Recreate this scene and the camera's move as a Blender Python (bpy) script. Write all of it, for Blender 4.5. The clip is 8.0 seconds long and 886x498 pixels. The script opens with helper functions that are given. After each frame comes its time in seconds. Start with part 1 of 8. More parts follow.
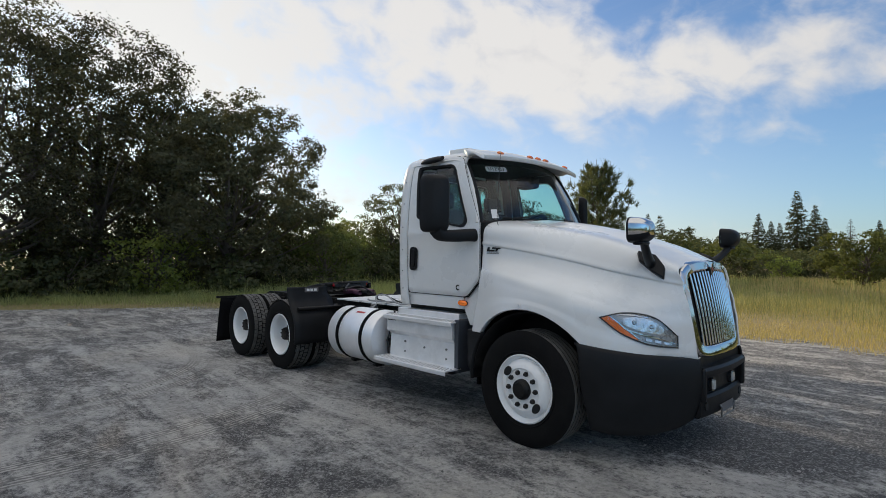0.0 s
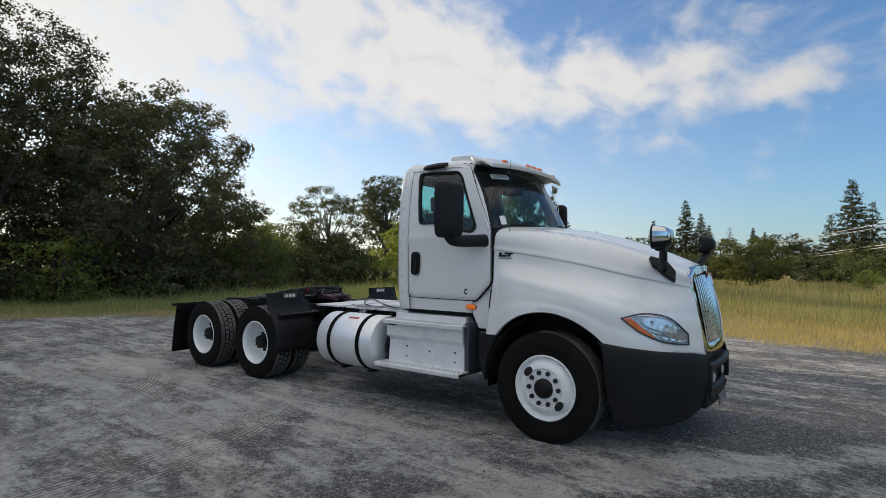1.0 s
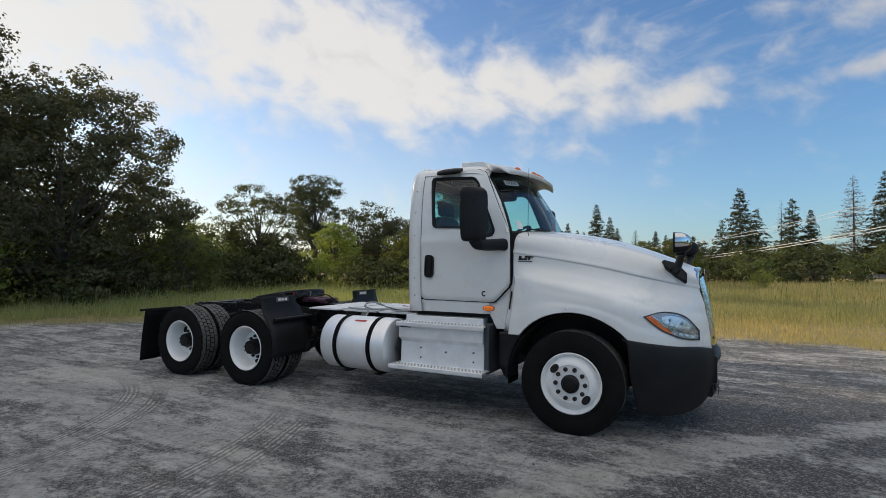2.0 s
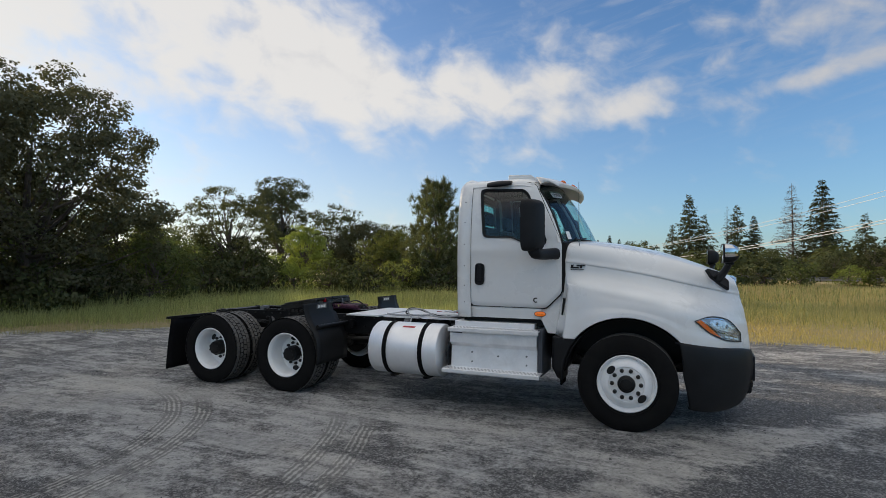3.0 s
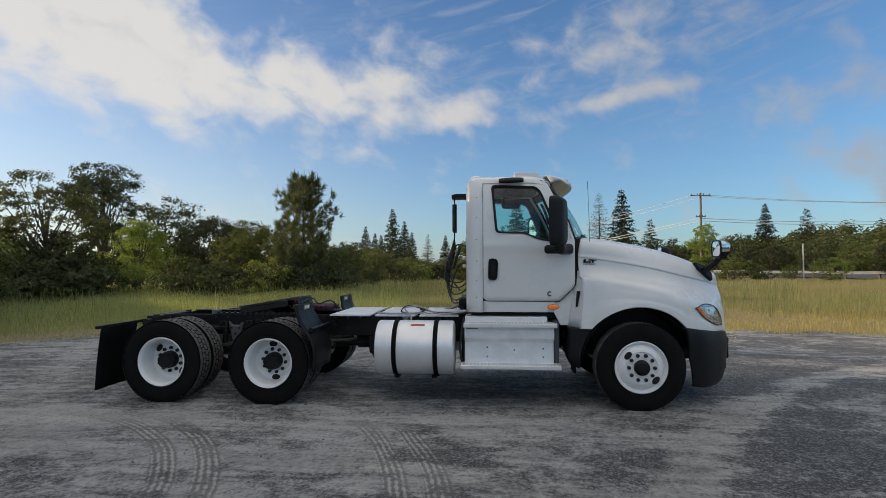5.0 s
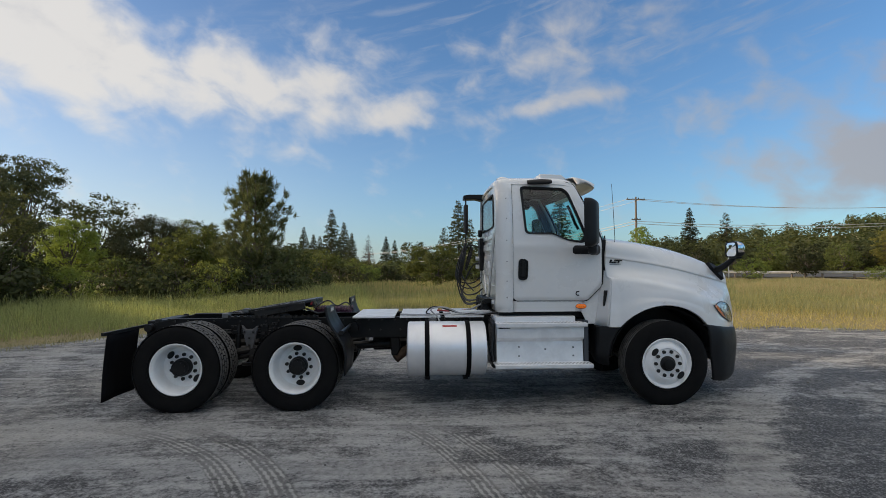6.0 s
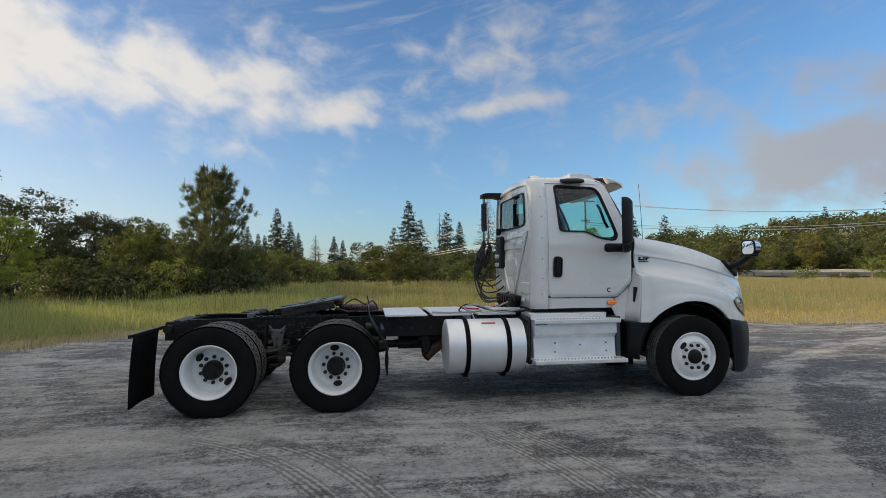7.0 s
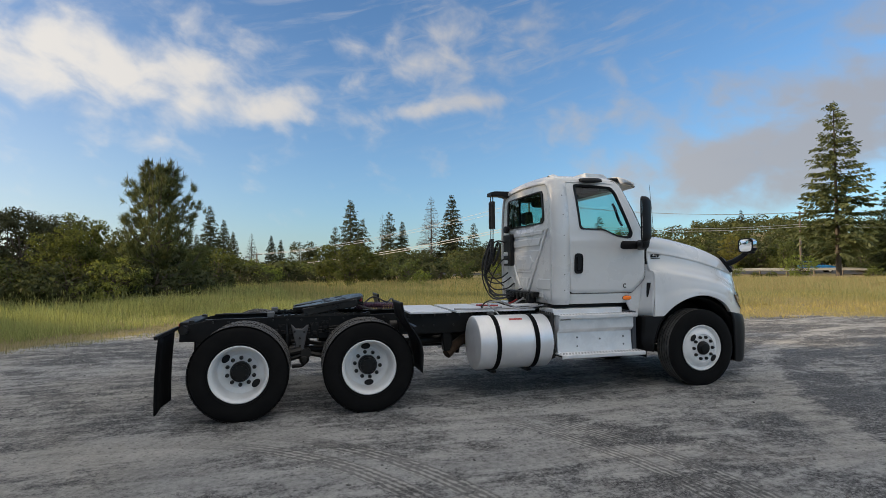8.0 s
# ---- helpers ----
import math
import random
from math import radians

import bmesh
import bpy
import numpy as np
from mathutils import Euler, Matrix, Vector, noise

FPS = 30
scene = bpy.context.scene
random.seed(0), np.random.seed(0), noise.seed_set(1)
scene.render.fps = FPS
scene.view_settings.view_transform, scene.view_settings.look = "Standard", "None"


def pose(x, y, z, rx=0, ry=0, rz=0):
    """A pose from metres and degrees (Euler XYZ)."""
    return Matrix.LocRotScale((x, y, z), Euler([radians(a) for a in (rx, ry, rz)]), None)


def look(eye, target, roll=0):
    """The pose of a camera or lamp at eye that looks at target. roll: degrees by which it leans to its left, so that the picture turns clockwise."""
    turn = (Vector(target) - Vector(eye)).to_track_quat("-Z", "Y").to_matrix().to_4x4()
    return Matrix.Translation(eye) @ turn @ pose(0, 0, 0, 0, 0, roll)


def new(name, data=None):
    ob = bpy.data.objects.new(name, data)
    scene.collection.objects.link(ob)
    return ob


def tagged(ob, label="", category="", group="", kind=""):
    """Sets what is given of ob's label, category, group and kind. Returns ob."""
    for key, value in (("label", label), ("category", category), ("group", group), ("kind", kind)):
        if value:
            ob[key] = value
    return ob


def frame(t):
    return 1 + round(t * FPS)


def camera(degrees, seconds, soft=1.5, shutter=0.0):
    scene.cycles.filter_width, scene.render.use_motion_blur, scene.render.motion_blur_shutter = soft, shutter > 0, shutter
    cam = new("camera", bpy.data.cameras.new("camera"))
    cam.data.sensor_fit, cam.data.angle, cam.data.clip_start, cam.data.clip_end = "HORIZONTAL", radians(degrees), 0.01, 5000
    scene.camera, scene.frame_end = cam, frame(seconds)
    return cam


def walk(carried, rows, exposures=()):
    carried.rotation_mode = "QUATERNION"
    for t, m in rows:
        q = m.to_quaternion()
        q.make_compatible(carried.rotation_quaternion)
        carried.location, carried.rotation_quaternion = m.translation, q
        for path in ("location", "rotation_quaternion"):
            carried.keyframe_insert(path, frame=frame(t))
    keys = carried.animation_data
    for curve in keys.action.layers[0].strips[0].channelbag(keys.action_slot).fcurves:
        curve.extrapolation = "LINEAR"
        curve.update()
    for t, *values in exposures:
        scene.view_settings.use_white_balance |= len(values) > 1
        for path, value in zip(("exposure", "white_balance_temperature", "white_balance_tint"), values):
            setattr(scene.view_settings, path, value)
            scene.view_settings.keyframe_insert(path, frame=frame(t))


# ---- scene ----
cam = camera(80.3, 8.0, 0.4)
METRES, EYE, TILT, LEAN, TURN = 8.8, 1.63, 0.0, 0.0, 45.8
ROWS = [
    (0.0, 0.0, 0.0, 0.0, -0.01, 0.97, -0.43),
    (0.5, -0.0592, -0.0065, 0.0039, -3.67, 1.29, -0.49),
    (1.0, -0.1135, -0.0006, 0.0008, -9.44, 1.42, -0.38),
    (2.5, -0.3024, 0.0184, 0.0056, -20.91, 1.76, -0.35),
    (3.0, -0.3652, 0.0296, 0.0085, -23.03, 1.94, -0.32),
    (3.5, -0.4181, 0.0573, 0.008, -26.28, 1.84, -0.24),
    (4.0, -0.4773, 0.0844, 0.0076, -31.02, 1.99, -0.17),
    (4.5, -0.5202, 0.1283, 0.004, -36.45, 1.84, -0.02),
    (6.0, -0.6536, 0.2658, 0.0027, -47.92, 1.99, 0.3),
    (6.5, -0.7002, 0.3116, 0.0028, -50.79, 2.14, 0.32),
    (7.0, -0.7322, 0.3653, -0.0005, -53.83, 1.99, 0.4),
    (7.5, -0.7776, 0.4145, -0.0003, -56.85, 2.18, 0.38),
    (8.0, -0.7997, 0.4686, -0.0043, -60.55, 1.96, 0.53),
]
walk(cam, [(t, pose(2.793, -4.879, EYE, TILT, LEAN, TURN) @ pose(METRES * x, METRES * y, METRES * z, 90 + pitch, roll, yaw)) for t, x, y, z, yaw, pitch, roll in ROWS],
     ((0.0, 0.02, 6500, 10), (3.0, -0.02, 6500, 10), (4.5, -0.13, 6500, 10), (6.0, -0.09, 6500, 10), (6.5, -0.02, 6560, 10), (7.5, 0.03, 6660, 10), (8.0, 0.05, 6700, 10)))

# ---- world and sun ----
SUN_AZ, SUN_EL = radians(168.0), radians(16.0)


def math_node(nt, op, a, b=None, c=None, clamp=False):
    n = nt.nodes.new("ShaderNodeMath")
    n.operation, n.use_clamp = op, clamp
    for i, v in enumerate((a, b, c)):
        if v is None:
            continue
        if isinstance(v, (int, float)):
            n.inputs[i].default_value = v
        else:
            nt.links.new(v, n.inputs[i])
    return n.outputs[0]


def ramp_between(nt, v, lo, hi):
    n = nt.nodes.new("ShaderNodeMapRange")
    n.interpolation_type = "SMOOTHSTEP"
    nt.links.new(v, n.inputs["Value"])
    n.inputs["From Min"].default_value, n.inputs["From Max"].default_value = lo, hi
    return n.outputs["Result"]


def noise_tex(nt, vec, scale, detail=5.0, rough=0.55, distort=0.0):
    n = nt.nodes.new("ShaderNodeTexNoise")
    if vec is not None:
        nt.links.new(vec, n.inputs["Vector"])
    n.inputs["Scale"].default_value, n.inputs["Detail"].default_value = scale, detail
    n.inputs["Roughness"].default_value, n.inputs["Distortion"].default_value = rough, distort
    return n


def mix_col(nt, fac, a, b, mode="MIX"):
    n = nt.nodes.new("ShaderNodeMix")
    n.data_type, n.blend_type = "RGBA", mode
    for sock, v in ((n.inputs[0], fac), (n.inputs[6], a), (n.inputs[7], b)):
        if isinstance(v, (int, float)):
            sock.default_value = v
        elif isinstance(v, tuple):
            sock.default_value = (*v, 1.0)
        else:
            nt.links.new(v, sock)
    return n.outputs[2]


def build_world():
    world = bpy.data.worlds.new("world")
    scene.world = world
    world.use_nodes = True
    nt = world.node_tree
    nt.nodes.clear()
    out = nt.nodes.new("ShaderNodeOutputWorld")
    bg = nt.nodes.new("ShaderNodeBackground")
    sky = nt.nodes.new("ShaderNodeTexSky")
    sky.sky_type, sky.sun_disc = "NISHITA", False
    sky.sun_elevation, sky.sun_rotation = SUN_EL, radians(90) - SUN_AZ
    sky.air_density, sky.dust_density, sky.ozone_density = 1.0, 0.6, 2.6
    tc = nt.nodes.new("ShaderNodeTexCoord")
    sep = nt.nodes.new("ShaderNodeSeparateXYZ")
    nt.links.new(tc.outputs["Generated"], sep.inputs[0])
    x, y, z = sep.outputs
    # bearing counted from the middle of the view, so that its seam lies behind
    ca, sa = math.cos(radians(110)), math.sin(radians(110))
    xr = math_node(nt, "ADD", math_node(nt, "MULTIPLY", x, ca), math_node(nt, "MULTIPLY", y, sa))
    yr = math_node(nt, "SUBTRACT", math_node(nt, "MULTIPLY", y, ca), math_node(nt, "MULTIPLY", x, sa))
    az = math_node(nt, "ADD", math_node(nt, "ARCTAN2", yr, xr), radians(110))
    el = math_node(nt, "ARCSINE", z)
    comb = nt.nodes.new("ShaderNodeCombineXYZ")
    nt.links.new(math_node(nt, "MULTIPLY_ADD", el, 1.6, math_node(nt, "MULTIPLY", az, 5.0)), comb.inputs[0])
    nt.links.new(math_node(nt, "MULTIPLY_ADD", el, 7.4, math_node(nt, "MULTIPLY", az, -1.9)), comb.inputs[1])
    n1 = noise_tex(nt, comb.outputs[0], 2.3, 7, 0.52, 0.25).outputs["Fac"]
    n2 = noise_tex(nt, comb.outputs[0], 0.75, 3, 0.5, 0.4).outputs["Fac"]
    # thin wind-drawn streaks
    comb2 = nt.nodes.new("ShaderNodeCombineXYZ")
    nt.links.new(math_node(nt, "MULTIPLY", az, 5.0), comb2.inputs[0])
    nt.links.new(math_node(nt, "MULTIPLY_ADD", az, 7.0, math_node(nt, "MULTIPLY", el, 34.0)), comb2.inputs[1])
    n3 = noise_tex(nt, comb2.outputs[0], 1.3, 7, 0.6, 0.3).outputs["Fac"]

    def bank(az0, el0, ra, re, tilt=0.0, edge=1.0):
        da = math_node(nt, "SUBTRACT", az, radians(az0))
        de = math_node(nt, "SUBTRACT", math_node(nt, "SUBTRACT", el, radians(el0)), math_node(nt, "MULTIPLY", da, tilt))
        qa = math_node(nt, "POWER", math_node(nt, "DIVIDE", math_node(nt, "ABSOLUTE", da), radians(ra)), 2.0)
        qe = math_node(nt, "POWER", math_node(nt, "DIVIDE", math_node(nt, "ABSOLUTE", de), radians(re)), 2.0)
        return math_node(nt, "POWER", 2.718, math_node(nt, "MULTIPLY", math_node(nt, "POWER", math_node(nt, "ADD", qa, qe), edge), -1.0))

    field = 0.0
    for (a, e, ra, re, ti), w in (((104, 18.3, 12.0, 4.3, 0.04), 0.62), ((92, 15.8, 7.0, 1.7, 0.10), 0.32), ((124, 18.4, 14.0, 5.0, 0.10), 0.66), ((134, 25.5, 18.0, 5.0, 0.25), 0.55),
                                  ((154, 20.0, 20.0, 9.0, 0.0), 0.65), ((172, 24.0, 16.0, 10.0, 0.0), 0.6), ((117, 22.6, 2.2, 3.0, 0.9), -0.35), ((160, 7.0, 26, 2.2, 0.0), 0.35),
                                  ((75, 17.0, 7.5, 0.9, -0.11), 0.42), ((74, 22.0, 11.0, 5.5, -0.15), 0.40), ((60, 15.0, 12, 2.2, -0.12), 0.34),
                                  ((34, 12.5, 18, 5.6, -0.16), 0.66), ((48, 9.0, 12, 3.4, -0.1), 0.50), ((20, 22, 16, 9, 0.0), 0.55)):
        field = math_node(nt, "ADD", field, math_node(nt, "MULTIPLY", bank(a, e, ra, re, ti), w))
    field = math_node(nt, "ADD", field, math_node(nt, "MULTIPLY", math_node(nt, "SUBTRACT", n2, 0.5), 0.40))
    dens = math_node(nt, "ADD", field, math_node(nt, "MULTIPLY", math_node(nt, "SUBTRACT", n1, 0.5), 1.55))
    wisp = math_node(nt, "MULTIPLY", bank(66, 24, 34, 9.0, 0.0), math_node(nt, "MULTIPLY", ramp_between(nt, n3, 0.46, 0.74), 0.40))
    # cloud cover overhead and on the side away from the sun: unseen, added as fill light
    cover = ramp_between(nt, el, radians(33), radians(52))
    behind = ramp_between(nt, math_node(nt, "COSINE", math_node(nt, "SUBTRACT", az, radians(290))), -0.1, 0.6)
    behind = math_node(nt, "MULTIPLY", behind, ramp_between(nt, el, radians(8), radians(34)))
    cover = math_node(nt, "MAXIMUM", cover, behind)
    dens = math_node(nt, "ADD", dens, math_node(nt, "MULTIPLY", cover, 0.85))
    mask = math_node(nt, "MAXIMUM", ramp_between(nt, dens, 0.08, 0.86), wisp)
    # clouds are whiter towards the sun, greyer away from it
    toward = math_node(nt, "COSINE", math_node(nt, "SUBTRACT", az, SUN_AZ))
    warm = ramp_between(nt, toward, -0.75, 0.75)
    ccol = mix_col(nt, warm, (3.3, 3.4, 3.75), (7.7, 7.4, 6.95))
    # thick parts are greyer underneath
    ccol = mix_col(nt, math_node(nt, "MULTIPLY", ramp_between(nt, n1, 0.50, 0.30), 0.35), ccol, mix_col(nt, warm, (2.9, 3.05, 3.5), (5.6, 5.55, 5.6)))
    # the added cover is set brighter than the clouds in view
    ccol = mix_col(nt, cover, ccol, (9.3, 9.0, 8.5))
    # haze low over the horizon
    haze = math_node(nt, "POWER", 2.718, math_node(nt, "MULTIPLY", math_node(nt, "ABSOLUTE", el), -5.0))
    warm_low = ramp_between(nt, toward, 0.05, 0.95)
    hcol = mix_col(nt, warm_low, (4.0, 5.1, 6.0), (8.3, 7.9, 7.0))
    base = mix_col(nt, math_node(nt, "MULTIPLY", haze, math_node(nt, "MULTIPLY_ADD", warm_low, 0.52, 0.36)), mix_col(nt, 1.0, sky.outputs[0], mix_col(nt, warm, (1.12, 1.58, 1.92), (0.80, 1.08, 1.36)), "MULTIPLY"), hcol)
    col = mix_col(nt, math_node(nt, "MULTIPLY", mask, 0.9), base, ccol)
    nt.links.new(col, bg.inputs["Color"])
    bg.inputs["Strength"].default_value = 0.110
    nt.links.new(bg.outputs[0], out.inputs["Surface"])


build_world()
sun = new("sun", bpy.data.lights.new("sun", "SUN"))
sun.data.energy, sun.data.angle, sun.data.color = 4.6, radians(0.6), (1.0, 0.80, 0.56)
sun.matrix_world = look((math.cos(SUN_AZ) * math.cos(SUN_EL) * 90, math.sin(SUN_AZ) * math.cos(SUN_EL) * 90, math.sin(SUN_EL) * 90), (0, 0, 0))

# ---- materials ----
def shader(name, rough=0.5, metal=0.0, coat=0.0):
    m = bpy.data.materials.new(name)
    m.use_nodes = True
    nt = m.node_tree
    b = nt.nodes["Principled BSDF"]
    b.inputs["Roughness"].default_value, b.inputs["Metallic"].default_value = rough, metal
    b.inputs["Coat Weight"].default_value = coat
    b.inputs["Coat Roughness"].default_value = 0.06
    return m, nt, b


def coords(nt):
    return nt.nodes.new("ShaderNodeTexCoord").outputs["Object"]


def bump(nt, b, height, strength, dist=0.01):
    n = nt.nodes.new("ShaderNodeBump")
    n.inputs["Strength"].default_value, n.inputs["Distance"].default_value = strength, dist
    nt.links.new(height, n.inputs["Height"])
    nt.links.new(n.outputs[0], b.inputs["Normal"])


def worn(name, c0, c1, rough=0.5, metal=0.0, coat=0.0, scale=3.0, fine=60.0, bumpy=0.15, rvar=0.15, dist=0.004, spec=0.5):
    """A surface of two tones at two scales, with fine relief and uneven gloss."""
    m, nt, b = shader(name, rough, metal, coat)
    b.inputs["Specular IOR Level"].default_value = spec
    v = coords(nt)
    a = noise_tex(nt, v, scale, 6, 0.6, 0.3).outputs["Fac"]
    f = noise_tex(nt, v, fine, 4, 0.6).outputs["Fac"]
    t = math_node(nt, "ADD", math_node(nt, "MULTIPLY", ramp_between(nt, a, 0.35, 0.7), 0.7), math_node(nt, "MULTIPLY", f, 0.3))
    nt.links.new(mix_col(nt, t, c0, c1), b.inputs["Base Color"])
    nt.links.new(math_node(nt, "ADD", math_node(nt, "MULTIPLY", math_node(nt, "SUBTRACT", t, 0.5), rvar), rough, None, True), b.inputs["Roughness"])
    if bumpy:
        bump(nt, b, f, bumpy, dist)
    return m


def plain(name, c, rough=0.5, metal=0.0, coat=0.0):
    m, nt, b = shader(name, rough, metal, coat)
    b.inputs["Base Color"].default_value = (*c, 1)
    return m


WHITE = worn("white_paint", (0.78, 0.785, 0.78), (0.70, 0.705, 0.70), 0.30, 0, 0.5, 1.3, 24, 0.02, 0.12)
BLACKPL = worn("black_plastic", (0.009, 0.0095, 0.0105), (0.015, 0.0155, 0.017), 0.48, 0, 0, 4, 180, 0.12, 0.14, 0.001, 0.2)
FRAME = worn("chassis_black", (0.005, 0.005, 0.0054), (0.014, 0.0135, 0.013), 0.44, 0.0, 0, 5, 50, 0.15, 0.2, 0.004, 0.26)
GREASE = worn("greasy_steel", (0.010, 0.0095, 0.009), (0.036, 0.033, 0.03), 0.42, 0.3, 0, 8, 70, 0.3, 0.3)
RUBBER = worn("tyre_rubber", (0.005, 0.005, 0.0055), (0.011, 0.0108, 0.0105), 0.78, 0, 0, 6, 90, 0.25, 0.15, 0.002, 0.12)
TREAD = worn("tread_rubber", (0.055, 0.053, 0.050), (0.14, 0.135, 0.125), 0.85, 0, 0, 9, 70, 0.3, 0.1, 0.003)
WHEELW = worn("wheel_white", (0.86, 0.865, 0.865), (0.76, 0.76, 0.75), 0.36, 0, 0.1, 5, 40, 0.04, 0.2)
FLAPM = worn("mudflap_rubber", (0.005, 0.005, 0.0055), (0.009, 0.009, 0.0095), 0.75, 0, 0, 5, 120, 0.1, 0.15, 0.001, 0.06)
CHROME = plain("chrome", (0.60, 0.605, 0.615), 0.06, 1.0)
VISORLINING = plain("polished_lining", (0.66, 0.67, 0.69), 0.32, 0.35)
MIRROR = plain("mirror_glass", (0.86, 0.88, 0.88), 0.02, 1.0)
ALU = worn("brushed_aluminium", (0.86, 0.865, 0.88), (0.76, 0.765, 0.78), 0.42, 0.5, 0, 4, 90, 0.06, 0.2, 0.001)
ALUSTEP = worn("step_aluminium", (0.88, 0.885, 0.895), (0.72, 0.725, 0.735), 0.42, 0.45, 0, 6, 70, 0.1, 0.2, 0.001)
DECK = worn("deck_plate", (0.84, 0.845, 0.85), (0.72, 0.725, 0.73), 0.5, 0.30, 0, 7, 60, 0.1, 0.2, 0.002)
RUST = worn("rusty_steel", (0.11, 0.068, 0.042), (0.055, 0.036, 0.025), 0.8, 0.1, 0, 9, 60, 0.4, 0.1)
AMBER = worn("amber_lens", (0.90, 0.20, 0.012), (0.70, 0.12, 0.008), 0.22, 0, 0.6, 60, 160, 0.3, 0.05, 0.002)
MARKERLIT = plain("lit_amber_lens", (0.85, 0.16, 0.012), 0.25, 0, 0.4)
MARKERLIT.node_tree.nodes["Principled BSDF"].inputs["Emission Color"].default_value = (1.0, 0.26, 0.02, 1)
MARKERLIT.node_tree.nodes["Principled BSDF"].inputs["Emission Strength"].default_value = 0.22
REDL = plain("red_lens", (0.35, 0.012, 0.02), 0.2, 0, 0.5)
RED = worn("red_decal", (0.45, 0.03, 0.03), (0.38, 0.03, 0.03), 0.5)
PURPLE = plain("purple_hose", (0.10, 0.035, 0.07), 0.45)
HOSE = plain("black_hose", (0.012, 0.012, 0.013), 0.45)
GREYHOSE = plain("grey_hose", (0.32, 0.33, 0.34), 0.5)
SEATM = worn("grey_seat_cloth", (0.030, 0.031, 0.034), (0.020, 0.020, 0.023), 0.9, 0, 0, 8, 200, 0.2, 0.05)
TRIMGREY = worn("grey_trim", (0.040, 0.041, 0.044), (0.028, 0.029, 0.031), 0.75, 0, 0, 6, 150, 0.1, 0.1)
RIVET = plain("dull_rivet", (0.16, 0.165, 0.17), 0.5, 0.4)
FILLER = worn("grey_cap", (0.10, 0.105, 0.11), (0.17, 0.175, 0.18), 0.45, 0.3)
STICKER = plain("white_sticker", (0.78, 0.78, 0.76), 0.5)
INK = plain("black_ink", (0.007, 0.007, 0.007), 0.8)
EMBLEM = plain("red_emblem", (0.38, 0.10, 0.10), 0.25, 0.2, 0.5)
REFLECT = worn("lamp_reflector", (0.86, 0.87, 0.88), (0.55, 0.56, 0.58), 0.22, 0.6, 0, 18, 60, 0.2, 0.1)
LAMPDARK = plain("lamp_bezel", (0.02, 0.021, 0.024), 0.25, 0, 0.3)


def glass(name, tint, clear, rough=0.0):
    """A thin pane: clear through, with a glossy face."""
    m = bpy.data.materials.new(name)
    m.use_nodes = True
    nt = m.node_tree
    nt.nodes.clear()
    out = nt.nodes.new("ShaderNodeOutputMaterial")
    tr = nt.nodes.new("ShaderNodeBsdfTransparent")
    tr.inputs[0].default_value = (*tint, 1)
    gl = nt.nodes.new("ShaderNodeBsdfGlossy")
    gl.inputs["Roughness"].default_value = rough
    fr = nt.nodes.new("ShaderNodeLayerWeight")
    gloss = math_node(nt, "MULTIPLY_ADD", math_node(nt, "POWER", fr.outputs["Facing"], 4.5), 0.75, 0.035 + clear, True)
    mx = nt.nodes.new("ShaderNodeMixShader")
    nt.links.new(gloss, mx.inputs[0])
    nt.links.new(tr.outputs[0], mx.inputs[1])
    nt.links.new(gl.outputs[0], mx.inputs[2])
    nt.links.new(mx.outputs[0], out.inputs[0])
    return m


GLASS = glass("tinted_glass", (0.60, 0.83, 0.81), 0.03)
LENS = glass("lamp_lens", (0.9, 0.92, 0.93), 0.02, 0.02)


def leaf_mat(name, c0, c1, c2, trans=0.45, rough=0.55, patch=0.55):
    m = bpy.data.materials.new(name)
    m.use_nodes = True
    nt = m.node_tree
    nt.nodes.clear()
    out = nt.nodes.new("ShaderNodeOutputMaterial")
    geo = nt.nodes.new("ShaderNodeNewGeometry")
    info = nt.nodes.new("ShaderNodeObjectInfo")
    big = noise_tex(nt, coords(nt), patch, 3, 0.5).outputs["Fac"]
    c = mix_col(nt, geo.outputs["Random Per Island"], c0, c1)
    c = mix_col(nt, math_node(nt, "MULTIPLY", ramp_between(nt, big, 0.4, 0.72), 0.75), c, c2)
    hsv = nt.nodes.new("ShaderNodeHueSaturation")
    nt.links.new(c, hsv.inputs["Color"])
    nt.links.new(math_node(nt, "MULTIPLY_ADD", info.outputs["Random"], 0.75, 0.62), hsv.inputs["Value"])
    d = nt.nodes.new("ShaderNodeBsdfDiffuse")
    t = nt.nodes.new("ShaderNodeBsdfTranslucent")
    g = nt.nodes.new("ShaderNodeBsdfGlossy")
    g.inputs["Roughness"].default_value = rough
    g.inputs[0].default_value = (1, 1, 1, 1)
    mx, mg = nt.nodes.new("ShaderNodeMixShader"), nt.nodes.new("ShaderNodeMixShader")
    mx.inputs[0].default_value, mg.inputs[0].default_value = trans, 0.012
    nt.links.new(hsv.outputs[0], d.inputs["Color"])
    nt.links.new(mix_col(nt, 1.0, hsv.outputs[0], (1.35, 1.30, 0.85), "MULTIPLY"), t.inputs["Color"])
    nt.links.new(d.outputs[0], mx.inputs[1])
    nt.links.new(t.outputs[0], mx.inputs[2])
    nt.links.new(mx.outputs[0], mg.inputs[1])
    nt.links.new(g.outputs[0], mg.inputs[2])
    nt.links.new(mg.outputs[0], out.inputs[0])
    return m


